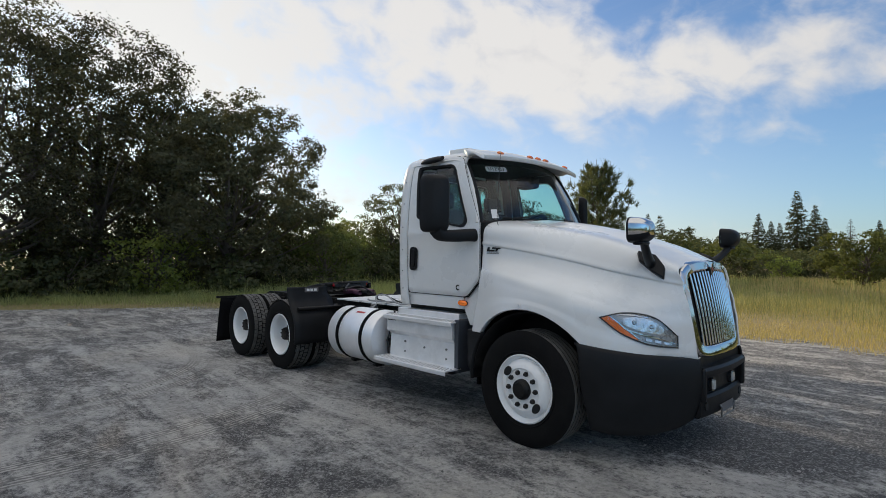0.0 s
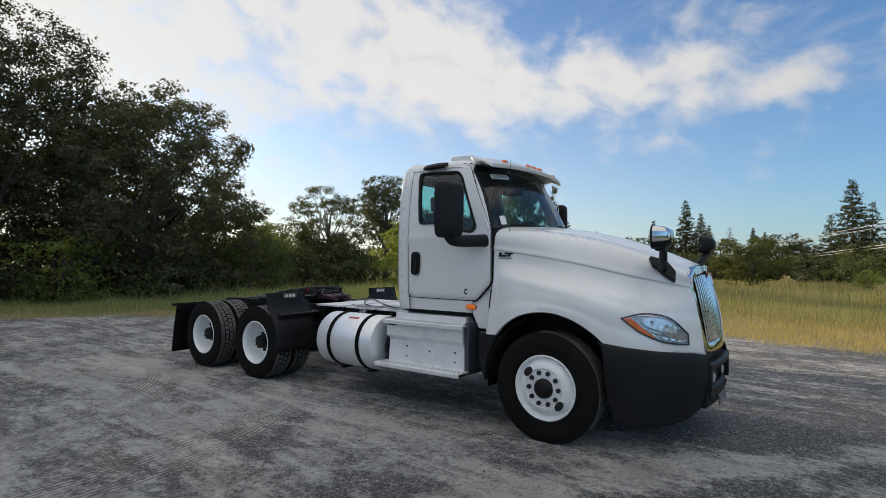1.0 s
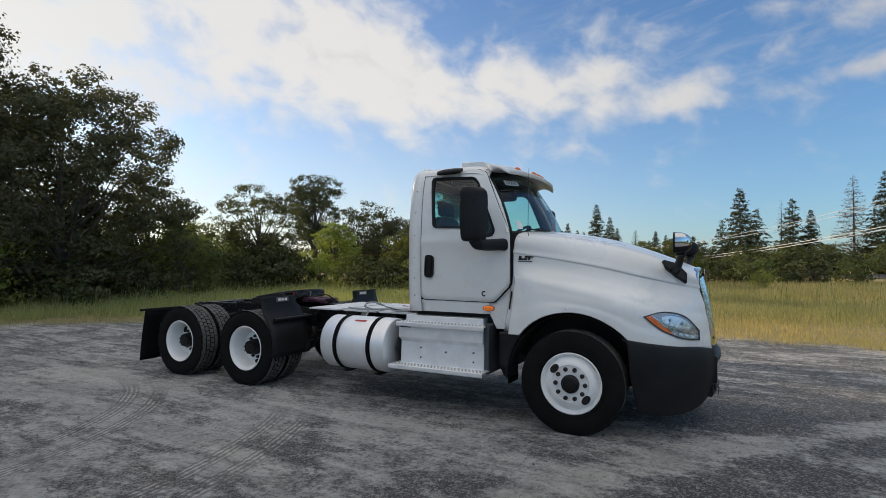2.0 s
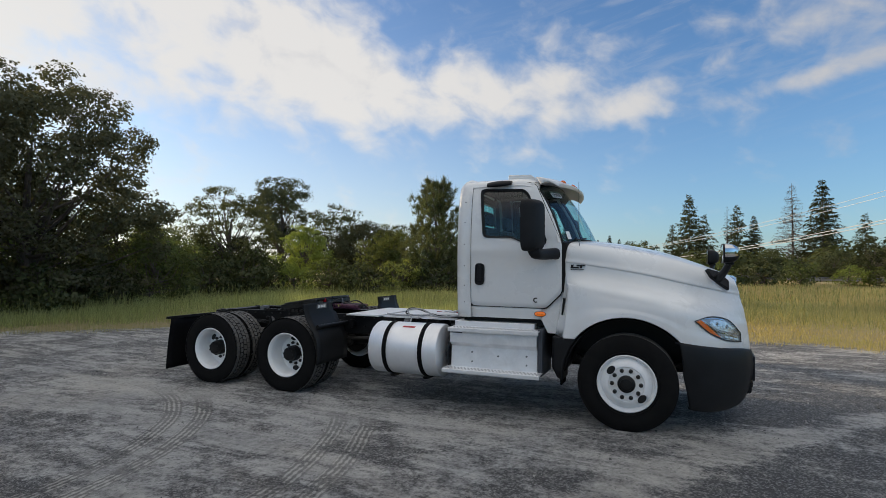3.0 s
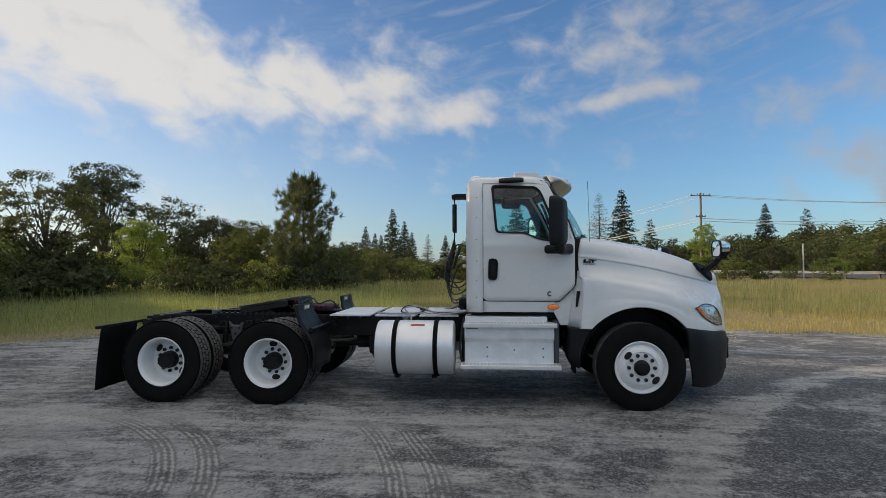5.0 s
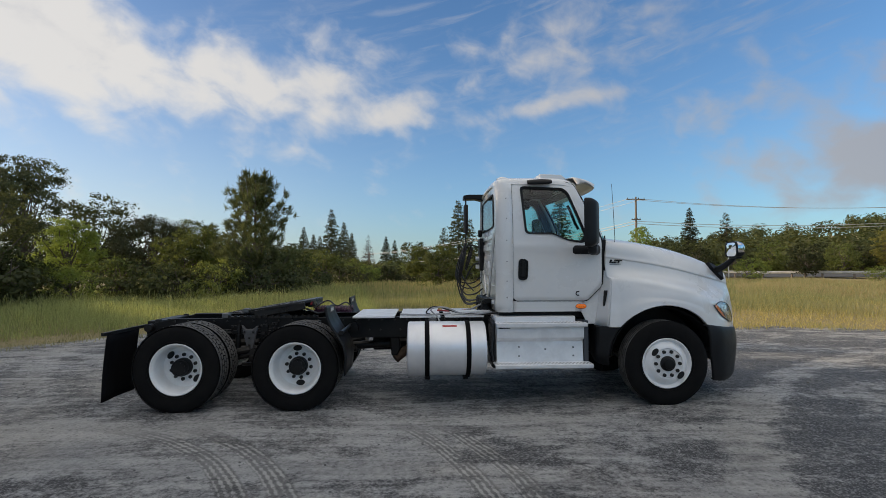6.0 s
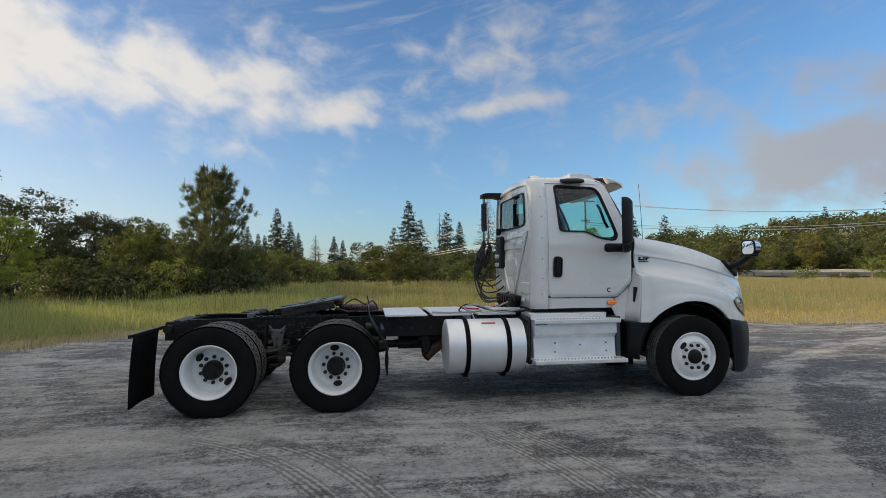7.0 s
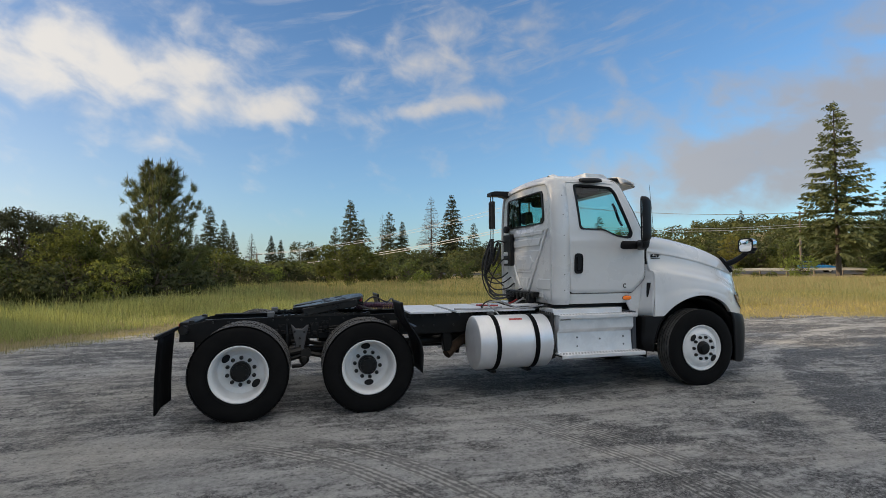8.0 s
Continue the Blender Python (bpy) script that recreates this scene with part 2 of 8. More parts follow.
OAKLEAF = leaf_mat("oak_leaves", (0.052, 0.056, 0.034), (0.094, 0.096, 0.054), (0.074, 0.070, 0.044), 0.38)
DARKLEAF = leaf_mat("dark_leaves", (0.040, 0.052, 0.024), (0.082, 0.095, 0.040), (0.066, 0.066, 0.032), 0.32)
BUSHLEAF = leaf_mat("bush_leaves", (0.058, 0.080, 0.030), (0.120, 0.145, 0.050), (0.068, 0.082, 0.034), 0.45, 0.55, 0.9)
# paler version of the bush leaves, with the sunlight put into its colour
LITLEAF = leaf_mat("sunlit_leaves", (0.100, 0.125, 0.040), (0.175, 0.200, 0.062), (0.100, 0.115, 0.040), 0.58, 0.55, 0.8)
YELLOWLEAF = leaf_mat("yellow_leaves", (0.165, 0.160, 0.040), (0.250, 0.230, 0.065), (0.120, 0.125, 0.040), 0.48)
BRIGHTLEAF = leaf_mat("bright_leaves", (0.14, 0.185, 0.048), (0.22, 0.265, 0.068), (0.12, 0.155, 0.046), 0.60)
PALELEAF = leaf_mat("pale_leaves", (0.080, 0.098, 0.050), (0.140, 0.152, 0.076), (0.076, 0.090, 0.044), 0.60)
BROWNLEAF = leaf_mat("brownish_leaves", (0.060, 0.062, 0.034), (0.092, 0.090, 0.046), (0.066, 0.076, 0.038), 0.3)
NEEDLE = leaf_mat("pine_needles", (0.085, 0.105, 0.050), (0.155, 0.170, 0.080), (0.095, 0.104, 0.052), 0.42)
FIRLEAF = leaf_mat("fir_needles", (0.050, 0.062, 0.034), (0.096, 0.104, 0.054), (0.056, 0.062, 0.036), 0.3)
GREYTWIG = leaf_mat("bare_twigs", (0.12, 0.11, 0.10), (0.17, 0.155, 0.14), (0.10, 0.095, 0.085), 0.1)
GRASSM = leaf_mat("tall_grass", (0.150, 0.185, 0.070), (0.40, 0.42, 0.19), (0.28, 0.30, 0.125), 0.45, 0.55, 0.35)
VERGEGRASS = leaf_mat("verge_grass", (0.150, 0.145, 0.070), (0.34, 0.30, 0.165), (0.20, 0.225, 0.090), 0.4, 0.55, 0.5)
OLIVEGRASS = leaf_mat("olive_grass", (0.145, 0.160, 0.066), (0.37, 0.36, 0.18), (0.33, 0.29, 0.16), 0.42, 0.55, 0.16)
TANGRASS = leaf_mat("tan_grass", (0.31, 0.25, 0.13), (0.52, 0.41, 0.23), (0.30, 0.28, 0.125), 0.4, 0.55, 0.12)
DRYGRASS = leaf_mat("dry_grass", (0.23, 0.195, 0.075), (0.60, 0.48, 0.20), (0.28, 0.28, 0.095), 0.4, 0.55, 0.30)
BARK = worn("bark", (0.07, 0.055, 0.045), (0.12, 0.10, 0.085), 0.9, 0, 0, 4, 18, 0.8, 0.05, 0.03)
WOODPOLE = worn("pole_wood", (0.17, 0.13, 0.10), (0.24, 0.20, 0.16), 0.85, 0, 0, 3, 30, 0.5, 0.05, 0.01)
CONCRETE = worn("pale_concrete", (0.55, 0.54, 0.51), (0.42, 0.41, 0.39), 0.85, 0, 0, 1.5, 20, 0.3, 0.05)
WIRE = plain("wire", (0.05, 0.05, 0.055), 0.5)
CONDUCTOR = plain("wire_aluminium", (0.50, 0.49, 0.47), 0.55, 0.3)
ASPHALT = worn("asphalt", (0.05, 0.05, 0.052), (0.08, 0.08, 0.08), 0.9, 0, 0, 1.0, 40, 0.3, 0.05)

# ---- building helpers ----
def finish(bm, name, material, angle=38):
    me = bpy.data.meshes.new(name)
    bmesh.ops.recalc_face_normals(bm, faces=bm.faces)
    bm.to_mesh(me)
    bm.free()
    me.materials.append(material)
    me.polygons.foreach_set("use_smooth", [True] * len(me.polygons))
    me.set_sharp_from_angle(angle=radians(angle))
    return me


def part(name, bm, material, parent=None, label="", bevel=0.0, angle=38, segs=2):
    """Links a bmesh (or a mesh) as one object, under a thing or a part."""
    me = finish(bm, name, material, angle) if isinstance(bm, bmesh.types.BMesh) else bm
    ob = new(name, me)
    if parent is not None:
        ob.parent = parent
    if bevel:
        mod = ob.modifiers.new("bevel", "BEVEL")
        mod.width, mod.segments, mod.limit_method, mod.angle_limit = bevel, segs, "ANGLE", radians(30)
        mod.harden_normals = False
    if label:
        tagged(ob, label)
    return ob


def box(bm, x0, x1, y0, y1, z0, z1):
    v = [bm.verts.new((x, y, z)) for x in (x0, x1) for y in (y0, y1) for z in (z0, z1)]
    for f in ((0, 1, 3, 2), (4, 6, 7, 5), (0, 4, 5, 1), (2, 3, 7, 6), (0, 2, 6, 4), (1, 5, 7, 3)):
        bm.faces.new([v[i] for i in f])
    return v


def prism(bm, pts, axis, lo, hi):
    """A closed outline in the plane across an axis, drawn out along it. Outline order: the two other axes in x, y, z order."""
    def at(p, h):
        return {"x": (h, p[0], p[1]), "y": (p[0], h, p[1]), "z": (p[0], p[1], h)}[axis]
    a = [bm.verts.new(at(p, lo)) for p in pts]
    b = [bm.verts.new(at(p, hi)) for p in pts]
    n = len(pts)
    bm.faces.new(a)
    bm.faces.new(b[::-1])
    for i in range(n):
        bm.faces.new((a[i], b[i], b[(i + 1) % n], a[(i + 1) % n]))


def cyl(bm, p0, p1, r, r1=None, n=20, caps=True):
    p0, p1 = Vector(p0), Vector(p1)
    q = (p1 - p0).to_track_quat("Z", "Y")
    rings = []
    for p, rr in ((p0, r), (p1, r if r1 is None else r1)):
        rings.append([bm.verts.new(p + q @ Vector((rr * math.cos(2 * math.pi * i / n), rr * math.sin(2 * math.pi * i / n), 0))) for i in range(n)])
    for i in range(n):
        bm.faces.new((rings[0][i], rings[0][(i + 1) % n], rings[1][(i + 1) % n], rings[1][i]))
    if caps:
        bm.faces.new(rings[0][::-1])
        bm.faces.new(rings[1])


def tube(bm, pts, r, n=8, r1=None):
    """A pipe along points."""
    pts = [Vector(p) for p in pts]
    rings = []
    for k, p in enumerate(pts):
        d = (pts[min(k + 1, len(pts) - 1)] - pts[max(k - 1, 0)]).normalized()
        side = d.cross(Vector((0, 0, 1)) if abs(d.z) < 0.9 else Vector((1, 0, 0))).normalized()
        up = side.cross(d)
        rr = r if r1 is None else r + (r1 - r) * k / (len(pts) - 1)
        rings.append([bm.verts.new(p + rr * (math.cos(2 * math.pi * i / n) * side + math.sin(2 * math.pi * i / n) * up)) for i in range(n)])
    for a, b in zip(rings, rings[1:]):
        for i in range(n):
            bm.faces.new((a[i], a[(i + 1) % n], b[(i + 1) % n], b[i]))
    bm.faces.new(rings[0][::-1])
    bm.faces.new(rings[-1])


def lathe(bm, prof, n=64, centre=(0, 0, 0), close=False):
    """Turns a profile of (radius, y) round the y axis."""
    rings = []
    for r, y in prof:
        rings.append([bm.verts.new((centre[0] + r * math.sin(2 * math.pi * i / n), centre[1] + y, centre[2] + r * math.cos(2 * math.pi * i / n))) for i in range(n)])
    pairs = list(zip(rings, rings[1:])) + ([(rings[-1], rings[0])] if close else [])
    for a, b in pairs:
        for i in range(n):
            bm.faces.new((a[i], a[(i + 1) % n], b[(i + 1) % n], b[i]))
    return rings


def spline(pts, u):
    """A smooth curve through points, u from 0 to 1."""
    n = len(pts) - 1
    s = min(max(u, 0.0), 1.0) * n
    k = min(int(s), n - 1)
    f = s - k
    p = [np.array(pts[min(max(k + j, 0), n)], float) for j in (-1, 0, 1, 2)]
    if k == 0:
        p[0] = 2 * p[1] - p[2]
    if k == n - 1:
        p[3] = 2 * p[2] - p[1]
    return 0.5 * (2 * p[1] + (p[2] - p[0]) * f + (2 * p[0] - 5 * p[1] + 4 * p[2] - p[3]) * f * f + (3 * p[1] - p[0] - 3 * p[2] + p[3]) * f ** 3)


def loft(bm, rows, closed=False):
    g = [[bm.verts.new(p) for p in row] for row in rows]
    for a, b in zip(g, g[1:]):
        m = len(a)
        for i in range(m if closed else m - 1):
            bm.faces.new((a[i], a[(i + 1) % m], b[(i + 1) % m], b[i]))
    return g


def thing(name, label, category, group="", at=(0, 0, 0)):
    ob = new(name)
    ob.location = at
    ob.empty_display_size = 0.2
    return tagged(ob, label, category, group)


def mesh_of(name, verts, faces, material, smooth=False):
    me = bpy.data.meshes.new(name)
    verts, faces = np.asarray(verts, np.float32), np.asarray(faces, np.int32)
    k = faces.shape[1]
    me.vertices.add(len(verts))
    me.vertices.foreach_set("co", verts.ravel())
    me.loops.add(faces.size)
    me.loops.foreach_set("vertex_index", faces.ravel())
    me.polygons.add(len(faces))
    me.polygons.foreach_set("loop_start", np.arange(0, faces.size, k, dtype=np.int32))
    me.update(calc_edges=True)
    me.materials.append(material)
    if smooth:
        me.polygons.foreach_set("use_smooth", [True] * len(faces))
    return me

# ---- ground ----
EDGE = [(-60, -28), (-24, -9.5), (-17.4, -3.2), (-15.0, 1.4), (-12.4, 3.8), (-10.6, 6.4), (-8.4, 8.2), (-4, 8.7), (0, 8.2), (3, 7.5), (6.6, 6.9), (9.5, 6.4), (12.2, 5.2), (20, 0.5), (60, -22)]


def edge_y(x):
    """The y at which the grass begins."""
    xs, ys = [p[0] for p in EDGE], [p[1] for p in EDGE]
    return np.interp(x, xs, ys) + 0.35 * np.sin(1.3 * x) * np.cos(0.7 * x + 1) + 0.18 * np.sin(4.1 * x)


def rise(x, y):
    """The height of the land."""
    x, y = np.asarray(x, float), np.asarray(y, float)
    d = np.clip((y - edge_y(x)) / 6.0, 0, 1)
    z = 0.10 * d * d * (3 - 2 * d) + 0.012 * np.sin(0.9 * x + 0.3) * np.cos(0.8 * y)
    lump = 0.07 * d * np.sin(0.55 * x + 1.3) * np.sin(0.47 * y)
    far = np.hypot(x + 2, y + 7)
    az = np.degrees(np.arctan2(y + 7, x + 2))
    hill = 14 * np.exp(-((az - 44) / 17.0) ** 2) * np.clip((far - 115) / 110, 0, 1) ** 1.3
    hill += 9 * np.exp(-((az - 64) / 9.0) ** 2) * np.clip((far - 160) / 150, 0, 1)
    return z + lump + hill


def gravel_material():
    m, nt, b = shader("gravel_ground", 0.9)
    pos = coords(nt)
    att = nt.nodes.new("ShaderNodeAttribute")
    att.attribute_name = "grassy"
    sep = nt.nodes.new("ShaderNodeSeparateXYZ")
    nt.links.new(pos, sep.inputs[0])
    x, y, _ = sep.outputs
    # patches of dust over darker stone, drawn out a little along the traffic
    mp = nt.nodes.new("ShaderNodeMapping")
    mp.inputs["Rotation"].default_value = (0, 0, radians(14))
    mp.inputs["Scale"].default_value = (0.62, 1.0, 1.0)
    nt.links.new(pos, mp.inputs[0])
    patch = noise_tex(nt, mp.outputs[0], 0.85, 10, 0.70, 0.9).outputs["Fac"]
    mp2 = nt.nodes.new("ShaderNodeMapping")
    mp2.inputs["Rotation"].default_value = (0, 0, radians(62))
    mp2.inputs["Scale"].default_value = (0.5, 2.6, 1.0)
    nt.links.new(pos, mp2.inputs[0])
    scrape = noise_tex(nt, mp2.outputs[0], 1.2, 9, 0.66, 1.0).outputs["Fac"]
    large = noise_tex(nt, pos, 0.32, 4, 0.55, 0.5).outputs["Fac"]
    mid = noise_tex(nt, pos, 5.0, 7, 0.68).outputs["Fac"]
    vor = nt.nodes.new("ShaderNodeTexVoronoi")
    nt.links.new(pos, vor.inputs["Vector"])
    vor.inputs["Scale"].default_value = 46.0
    s1 = nt.nodes.new("ShaderNodeSeparateColor")
    nt.links.new(vor.outputs["Color"], s1.inputs[0])

    def spot(px, py, rx, ry, turn=0.0):
        c, sn = math.cos(radians(turn)), math.sin(radians(turn))
        dx, dy = math_node(nt, "SUBTRACT", x, px), math_node(nt, "SUBTRACT", y, py)
        u = math_node(nt, "ADD", math_node(nt, "MULTIPLY", dx, c / rx), math_node(nt, "MULTIPLY", dy, sn / rx))
        w = math_node(nt, "SUBTRACT", math_node(nt, "MULTIPLY", dy, c / ry), math_node(nt, "MULTIPLY", dx, sn / ry))
        return math_node(nt, "POWER", 2.718, math_node(nt, "MULTIPLY", math_node(nt, "ADD", math_node(nt, "POWER", u, 2.0), math_node(nt, "POWER", w, 2.0)), -1.0))

    t = math_node(nt, "ADD", math_node(nt, "MULTIPLY", patch, 0.95), math_node(nt, "MULTIPLY", large, 0.15))
    t = math_node(nt, "ADD", t, math_node(nt, "MULTIPLY", math_node(nt, "SUBTRACT", mid, 0.5), 0.55))
    t = math_node(nt, "ADD", t, math_node(nt, "MULTIPLY", math_node(nt, "SUBTRACT", scrape, 0.5), 0.62))
    # hand-placed spots that shift the mix to bare dark stone or to pale dust
    for px, py, rx, ry, turn, w in ((-0.7, -3.0, 0.85, 0.60, 20, -0.10), (1.7, -2.6, 0.9, 1.0, 0, -0.14), (-3.5, -2.7, 0.4, 0.6, 15, -0.06), (1.6, 0.4, 0.9, 0.5, -30, -0.16), (-2.9, -4.1, 0.4, 0.3, 0, -0.06),
                                    (-7.2, -1.0, 0.9, 0.35, 30, -0.12), (-8.0, 0.2, 0.8, 0.3, 10, -0.10), (-2.15, -2.5, 0.16, 0.8, 25, -0.18), (-2.4, -1.9, 3.2, 0.55, 0, 0.17), (2.4, -3.2, 1.7, 1.5, 0, -0.13), (-6.8, -3.6, 1.4, 0.9, 0, -0.10), (-1.2, -1.8, 1.3, 0.4, 0, 0.10), (-5.6, -2.2, 0.8, 0.7, 0, 0.08),
                                    (-4.6, -0.8, 1.6, 0.5, 0, 0.05), (4.6, 1.8, 5.0, 4.4, 0, -0.12), (-3.6, -3.2, 1.6, 1.0, 0, 0.06), (0.6, -1.9, 0.8, 0.4, 10, -0.12)):
        t = math_node(nt, "ADD", t, math_node(nt, "MULTIPLY", spot(px, py, rx, ry, turn), 0.7 * w))
    # smooth pale wheel paths
    for cx, cy, r, w in ((10.6, -8.84, 12.2, 0.17), (-14.0, -12.0, 15.6, 0.08), (-5.5, -16.0, 13.2, 0.10), (4.0, 9.0, 15.2, 0.08)):
        dx, dy = math_node(nt, "SUBTRACT", x, cx), math_node(nt, "SUBTRACT", y, cy)
        rad = math_node(nt, "SQRT", math_node(nt, "ADD", math_node(nt, "POWER", dx, 2.0), math_node(nt, "POWER", dy, 2.0)))
        e = math_node(nt, "ABSOLUTE", math_node(nt, "ADD", math_node(nt, "SUBTRACT", rad, r), math_node(nt, "MULTIPLY", math_node(nt, "SUBTRACT", mid, 0.5), 0.3)))
        t = math_node(nt, "ADD", t, math_node(nt, "MULTIPLY", math_node(nt, "SUBTRACT", 1.0, ramp_between(nt, e, 0.10, 0.36)), w))
    grit = ramp_between(nt, noise_tex(nt, pos, 20.0, 10, 0.88).outputs["Fac"], 0.33, 0.67)
    dusty = ramp_between(nt, math_node(nt, "ADD", t, math_node(nt, "MULTIPLY", math_node(nt, "SUBTRACT", grit, 0.5), 0.14)), 0.42, 0.68)
    # tyre tracks: two arcs with a tread pattern
    track = lane_all = None
    for cx, cy, r in TRACKS:
        dx, dy = math_node(nt, "SUBTRACT", x, cx), math_node(nt, "SUBTRACT", y, cy)
        rad = math_node(nt, "SQRT", math_node(nt, "ADD", math_node(nt, "POWER", dx, 2.0), math_node(nt, "POWER", dy, 2.0)))
        off = math_node(nt, "ADD", math_node(nt, "SUBTRACT", rad, r), math_node(nt, "MULTIPLY", math_node(nt, "MULTIPLY_ADD", mid, 0.10, math_node(nt, "SUBTRACT", large, 0.55)), 0.25))
        for lane in (-0.165, 0.165):
            e = math_node(nt, "ABSOLUTE", math_node(nt, "SUBTRACT", off, lane))
            inside = math_node(nt, "SUBTRACT", 1.0, ramp_between(nt, e, 0.085, 0.115))
            ribs = math_node(nt, "SINE", math_node(nt, "MULTIPLY", math_node(nt, "SUBTRACT", off, lane), 118.0))
            ang = math_node(nt, "MULTIPLY", math_node(nt, "ARCTAN2", dy, dx), r * 62.0)
            lugs = math_node(nt, "SINE", math_node(nt, "ADD", ang, math_node(nt, "MULTIPLY", e, 60.0)))
            tread = math_node(nt, "ADD", math_node(nt, "MULTIPLY_ADD", ribs, 0.34, 0.5), math_node(nt, "MULTIPLY", lugs, 0.16))
            inside = math_node(nt, "MULTIPLY", inside, ramp_between(nt, math_node(nt, "ADD", math_node(nt, "MULTIPLY", mid, 0.6), math_node(nt, "MULTIPLY", scrape, 0.4)), 0.36, 0.54))
            track = math_node(nt, "MULTIPLY", tread, inside) if track is None else math_node(nt, "MAXIMUM", track, math_node(nt, "MULTIPLY", tread, inside))
            lane_all = inside if lane_all is None else math_node(nt, "MAXIMUM", lane_all, inside)
    reach = math_node(nt, "MULTIPLY", math_node(nt, "SUBTRACT", 1.0, ramp_between(nt, y, -2.3, -1.5)), ramp_between(nt, y, -7.0, -5.0))
    track, lane_all = math_node(nt, "MULTIPLY", track, reach), math_node(nt, "MULTIPLY", lane_all, reach)
    # smooth fines over bare dark stone, which is speckled with pale chips
    chip = nt.nodes.new("ShaderNodeTexVoronoi")
    nt.links.new(pos, chip.inputs["Vector"])
    chip.inputs["Scale"].default_value = 75.0
    s2 = nt.nodes.new("ShaderNodeSeparateColor")
    nt.links.new(chip.outputs["Color"], s2.inputs[0])
    stone = mix_col(nt, ramp_between(nt, s2.outputs[0], 0.50, 1.0), (0.070, 0.070, 0.072), (0.27, 0.267, 0.263))
    stone = mix_col(nt, 1.0, stone, mix_col(nt, grit, (0.72, 0.72, 0.72), (1.26, 1.26, 1.26)), "MULTIPLY")
    fines = mix_col(nt, ramp_between(nt, large, 0.40, 0.65), (0.400, 0.397, 0.390), (0.410, 0.396, 0.370))
    drag = math_node(nt, "MULTIPLY_ADD", scrape, 0.6, math_node(nt, "MULTIPLY", mid, 0.4))
    fines = mix_col(nt, 1.0, fines, mix_col(nt, ramp_between(nt, drag, 0.36, 0.64), (0.66, 0.66, 0.665), (1.16, 1.16, 1.155)), "MULTIPLY")
    fines = mix_col(nt, 1.0, fines, mix_col(nt, grit, (0.82, 0.82, 0.82), (1.16, 1.16, 1.155)), "MULTIPLY")
    col = mix_col(nt, dusty, stone, fines)
    # gaps between the tread ribs are darkened to paint the shade of their relief
    col = mix_col(nt, math_node(nt, "MULTIPLY", lane_all, 0.62), col, mix_col(nt, ramp_between(nt, track, 0.25, 0.75), (0.11, 0.107, 0.10), (0.50, 0.485, 0.455)))
    speck = math_node(nt, "MULTIPLY", ramp_between(nt, s1.outputs[1], 0.82, 0.98), 0.35)
    col = mix_col(nt, speck, col, (0.05, 0.05, 0.052))
    # thatch and soil outside the lot
    soil = mix_col(nt, mid, (0.17, 0.145, 0.075), (0.40, 0.32, 0.155))
    verge = math_node(nt, "ADD", att.outputs["Fac"], math_node(nt, "MULTIPLY", math_node(nt, "SUBTRACT", mid, 0.5), 0.9))
    col = mix_col(nt, ramp_between(nt, verge, 0.36, 0.62), col, soil)
    nt.links.new(col, b.inputs["Base Color"])
    nt.links.new(math_node(nt, "MULTIPLY_ADD", dusty, 0.20, 0.72), b.inputs["Roughness"])
    b.inputs["Specular IOR Level"].default_value = 0.3
    h = math_node(nt, "ADD", math_node(nt, "MULTIPLY", grit, 0.30), math_node(nt, "MULTIPLY", mid, 0.6))
    h = math_node(nt, "ADD", h, math_node(nt, "MULTIPLY", vor.outputs["Distance"], -0.5))
    h = math_node(nt, "ADD", h, math_node(nt, "MULTIPLY", track, 0.3))
    bump(nt, b, h, 0.8, 0.03)
    return m


TRACKS = [(-6.56, -4.23, 4.35), (-7.3, -4.9, 3.5)]


def build_ground():
    near = np.arange(-32, 32.01, 0.5)
    grow = [34, 37, 41, 46, 52, 60, 70, 82, 96, 112, 130, 150, 172, 196, 222, 250, 280, 320, 380, 460, 600, 800, 1100, 1500]
    ax = np.array([-g for g in grow[::-1]] + list(near) + grow, float)
    gx, gy = np.meshgrid(ax, ax + 4.0, indexing="ij")
    gz = rise(gx, gy)
    far = np.hypot(gx, gy)
    n = len(ax)
    verts = np.stack([gx, gy, gz], -1).reshape(-1, 3)
    i = np.arange(n - 1)
    a = (i[:, None] * n + i[None, :]).ravel()
    faces = np.stack([a, a + n, a + n + 1, a + 1], -1)
    me = mesh_of("ground", verts, faces, gravel_material(), True)
    att = me.attributes.new("grassy", "FLOAT", "POINT")
    g = np.clip((gy - edge_y(gx)) / 2.2 + 0.66, 0, 1)
    att.data.foreach_set("value", np.where(far > 120, 1.0, g).ravel().astype(np.float32))
    tagged(new("ground", me), "grey dusty gravel lot with tyre tracks, grassy beyond", "ground", kind="structure")


build_ground()


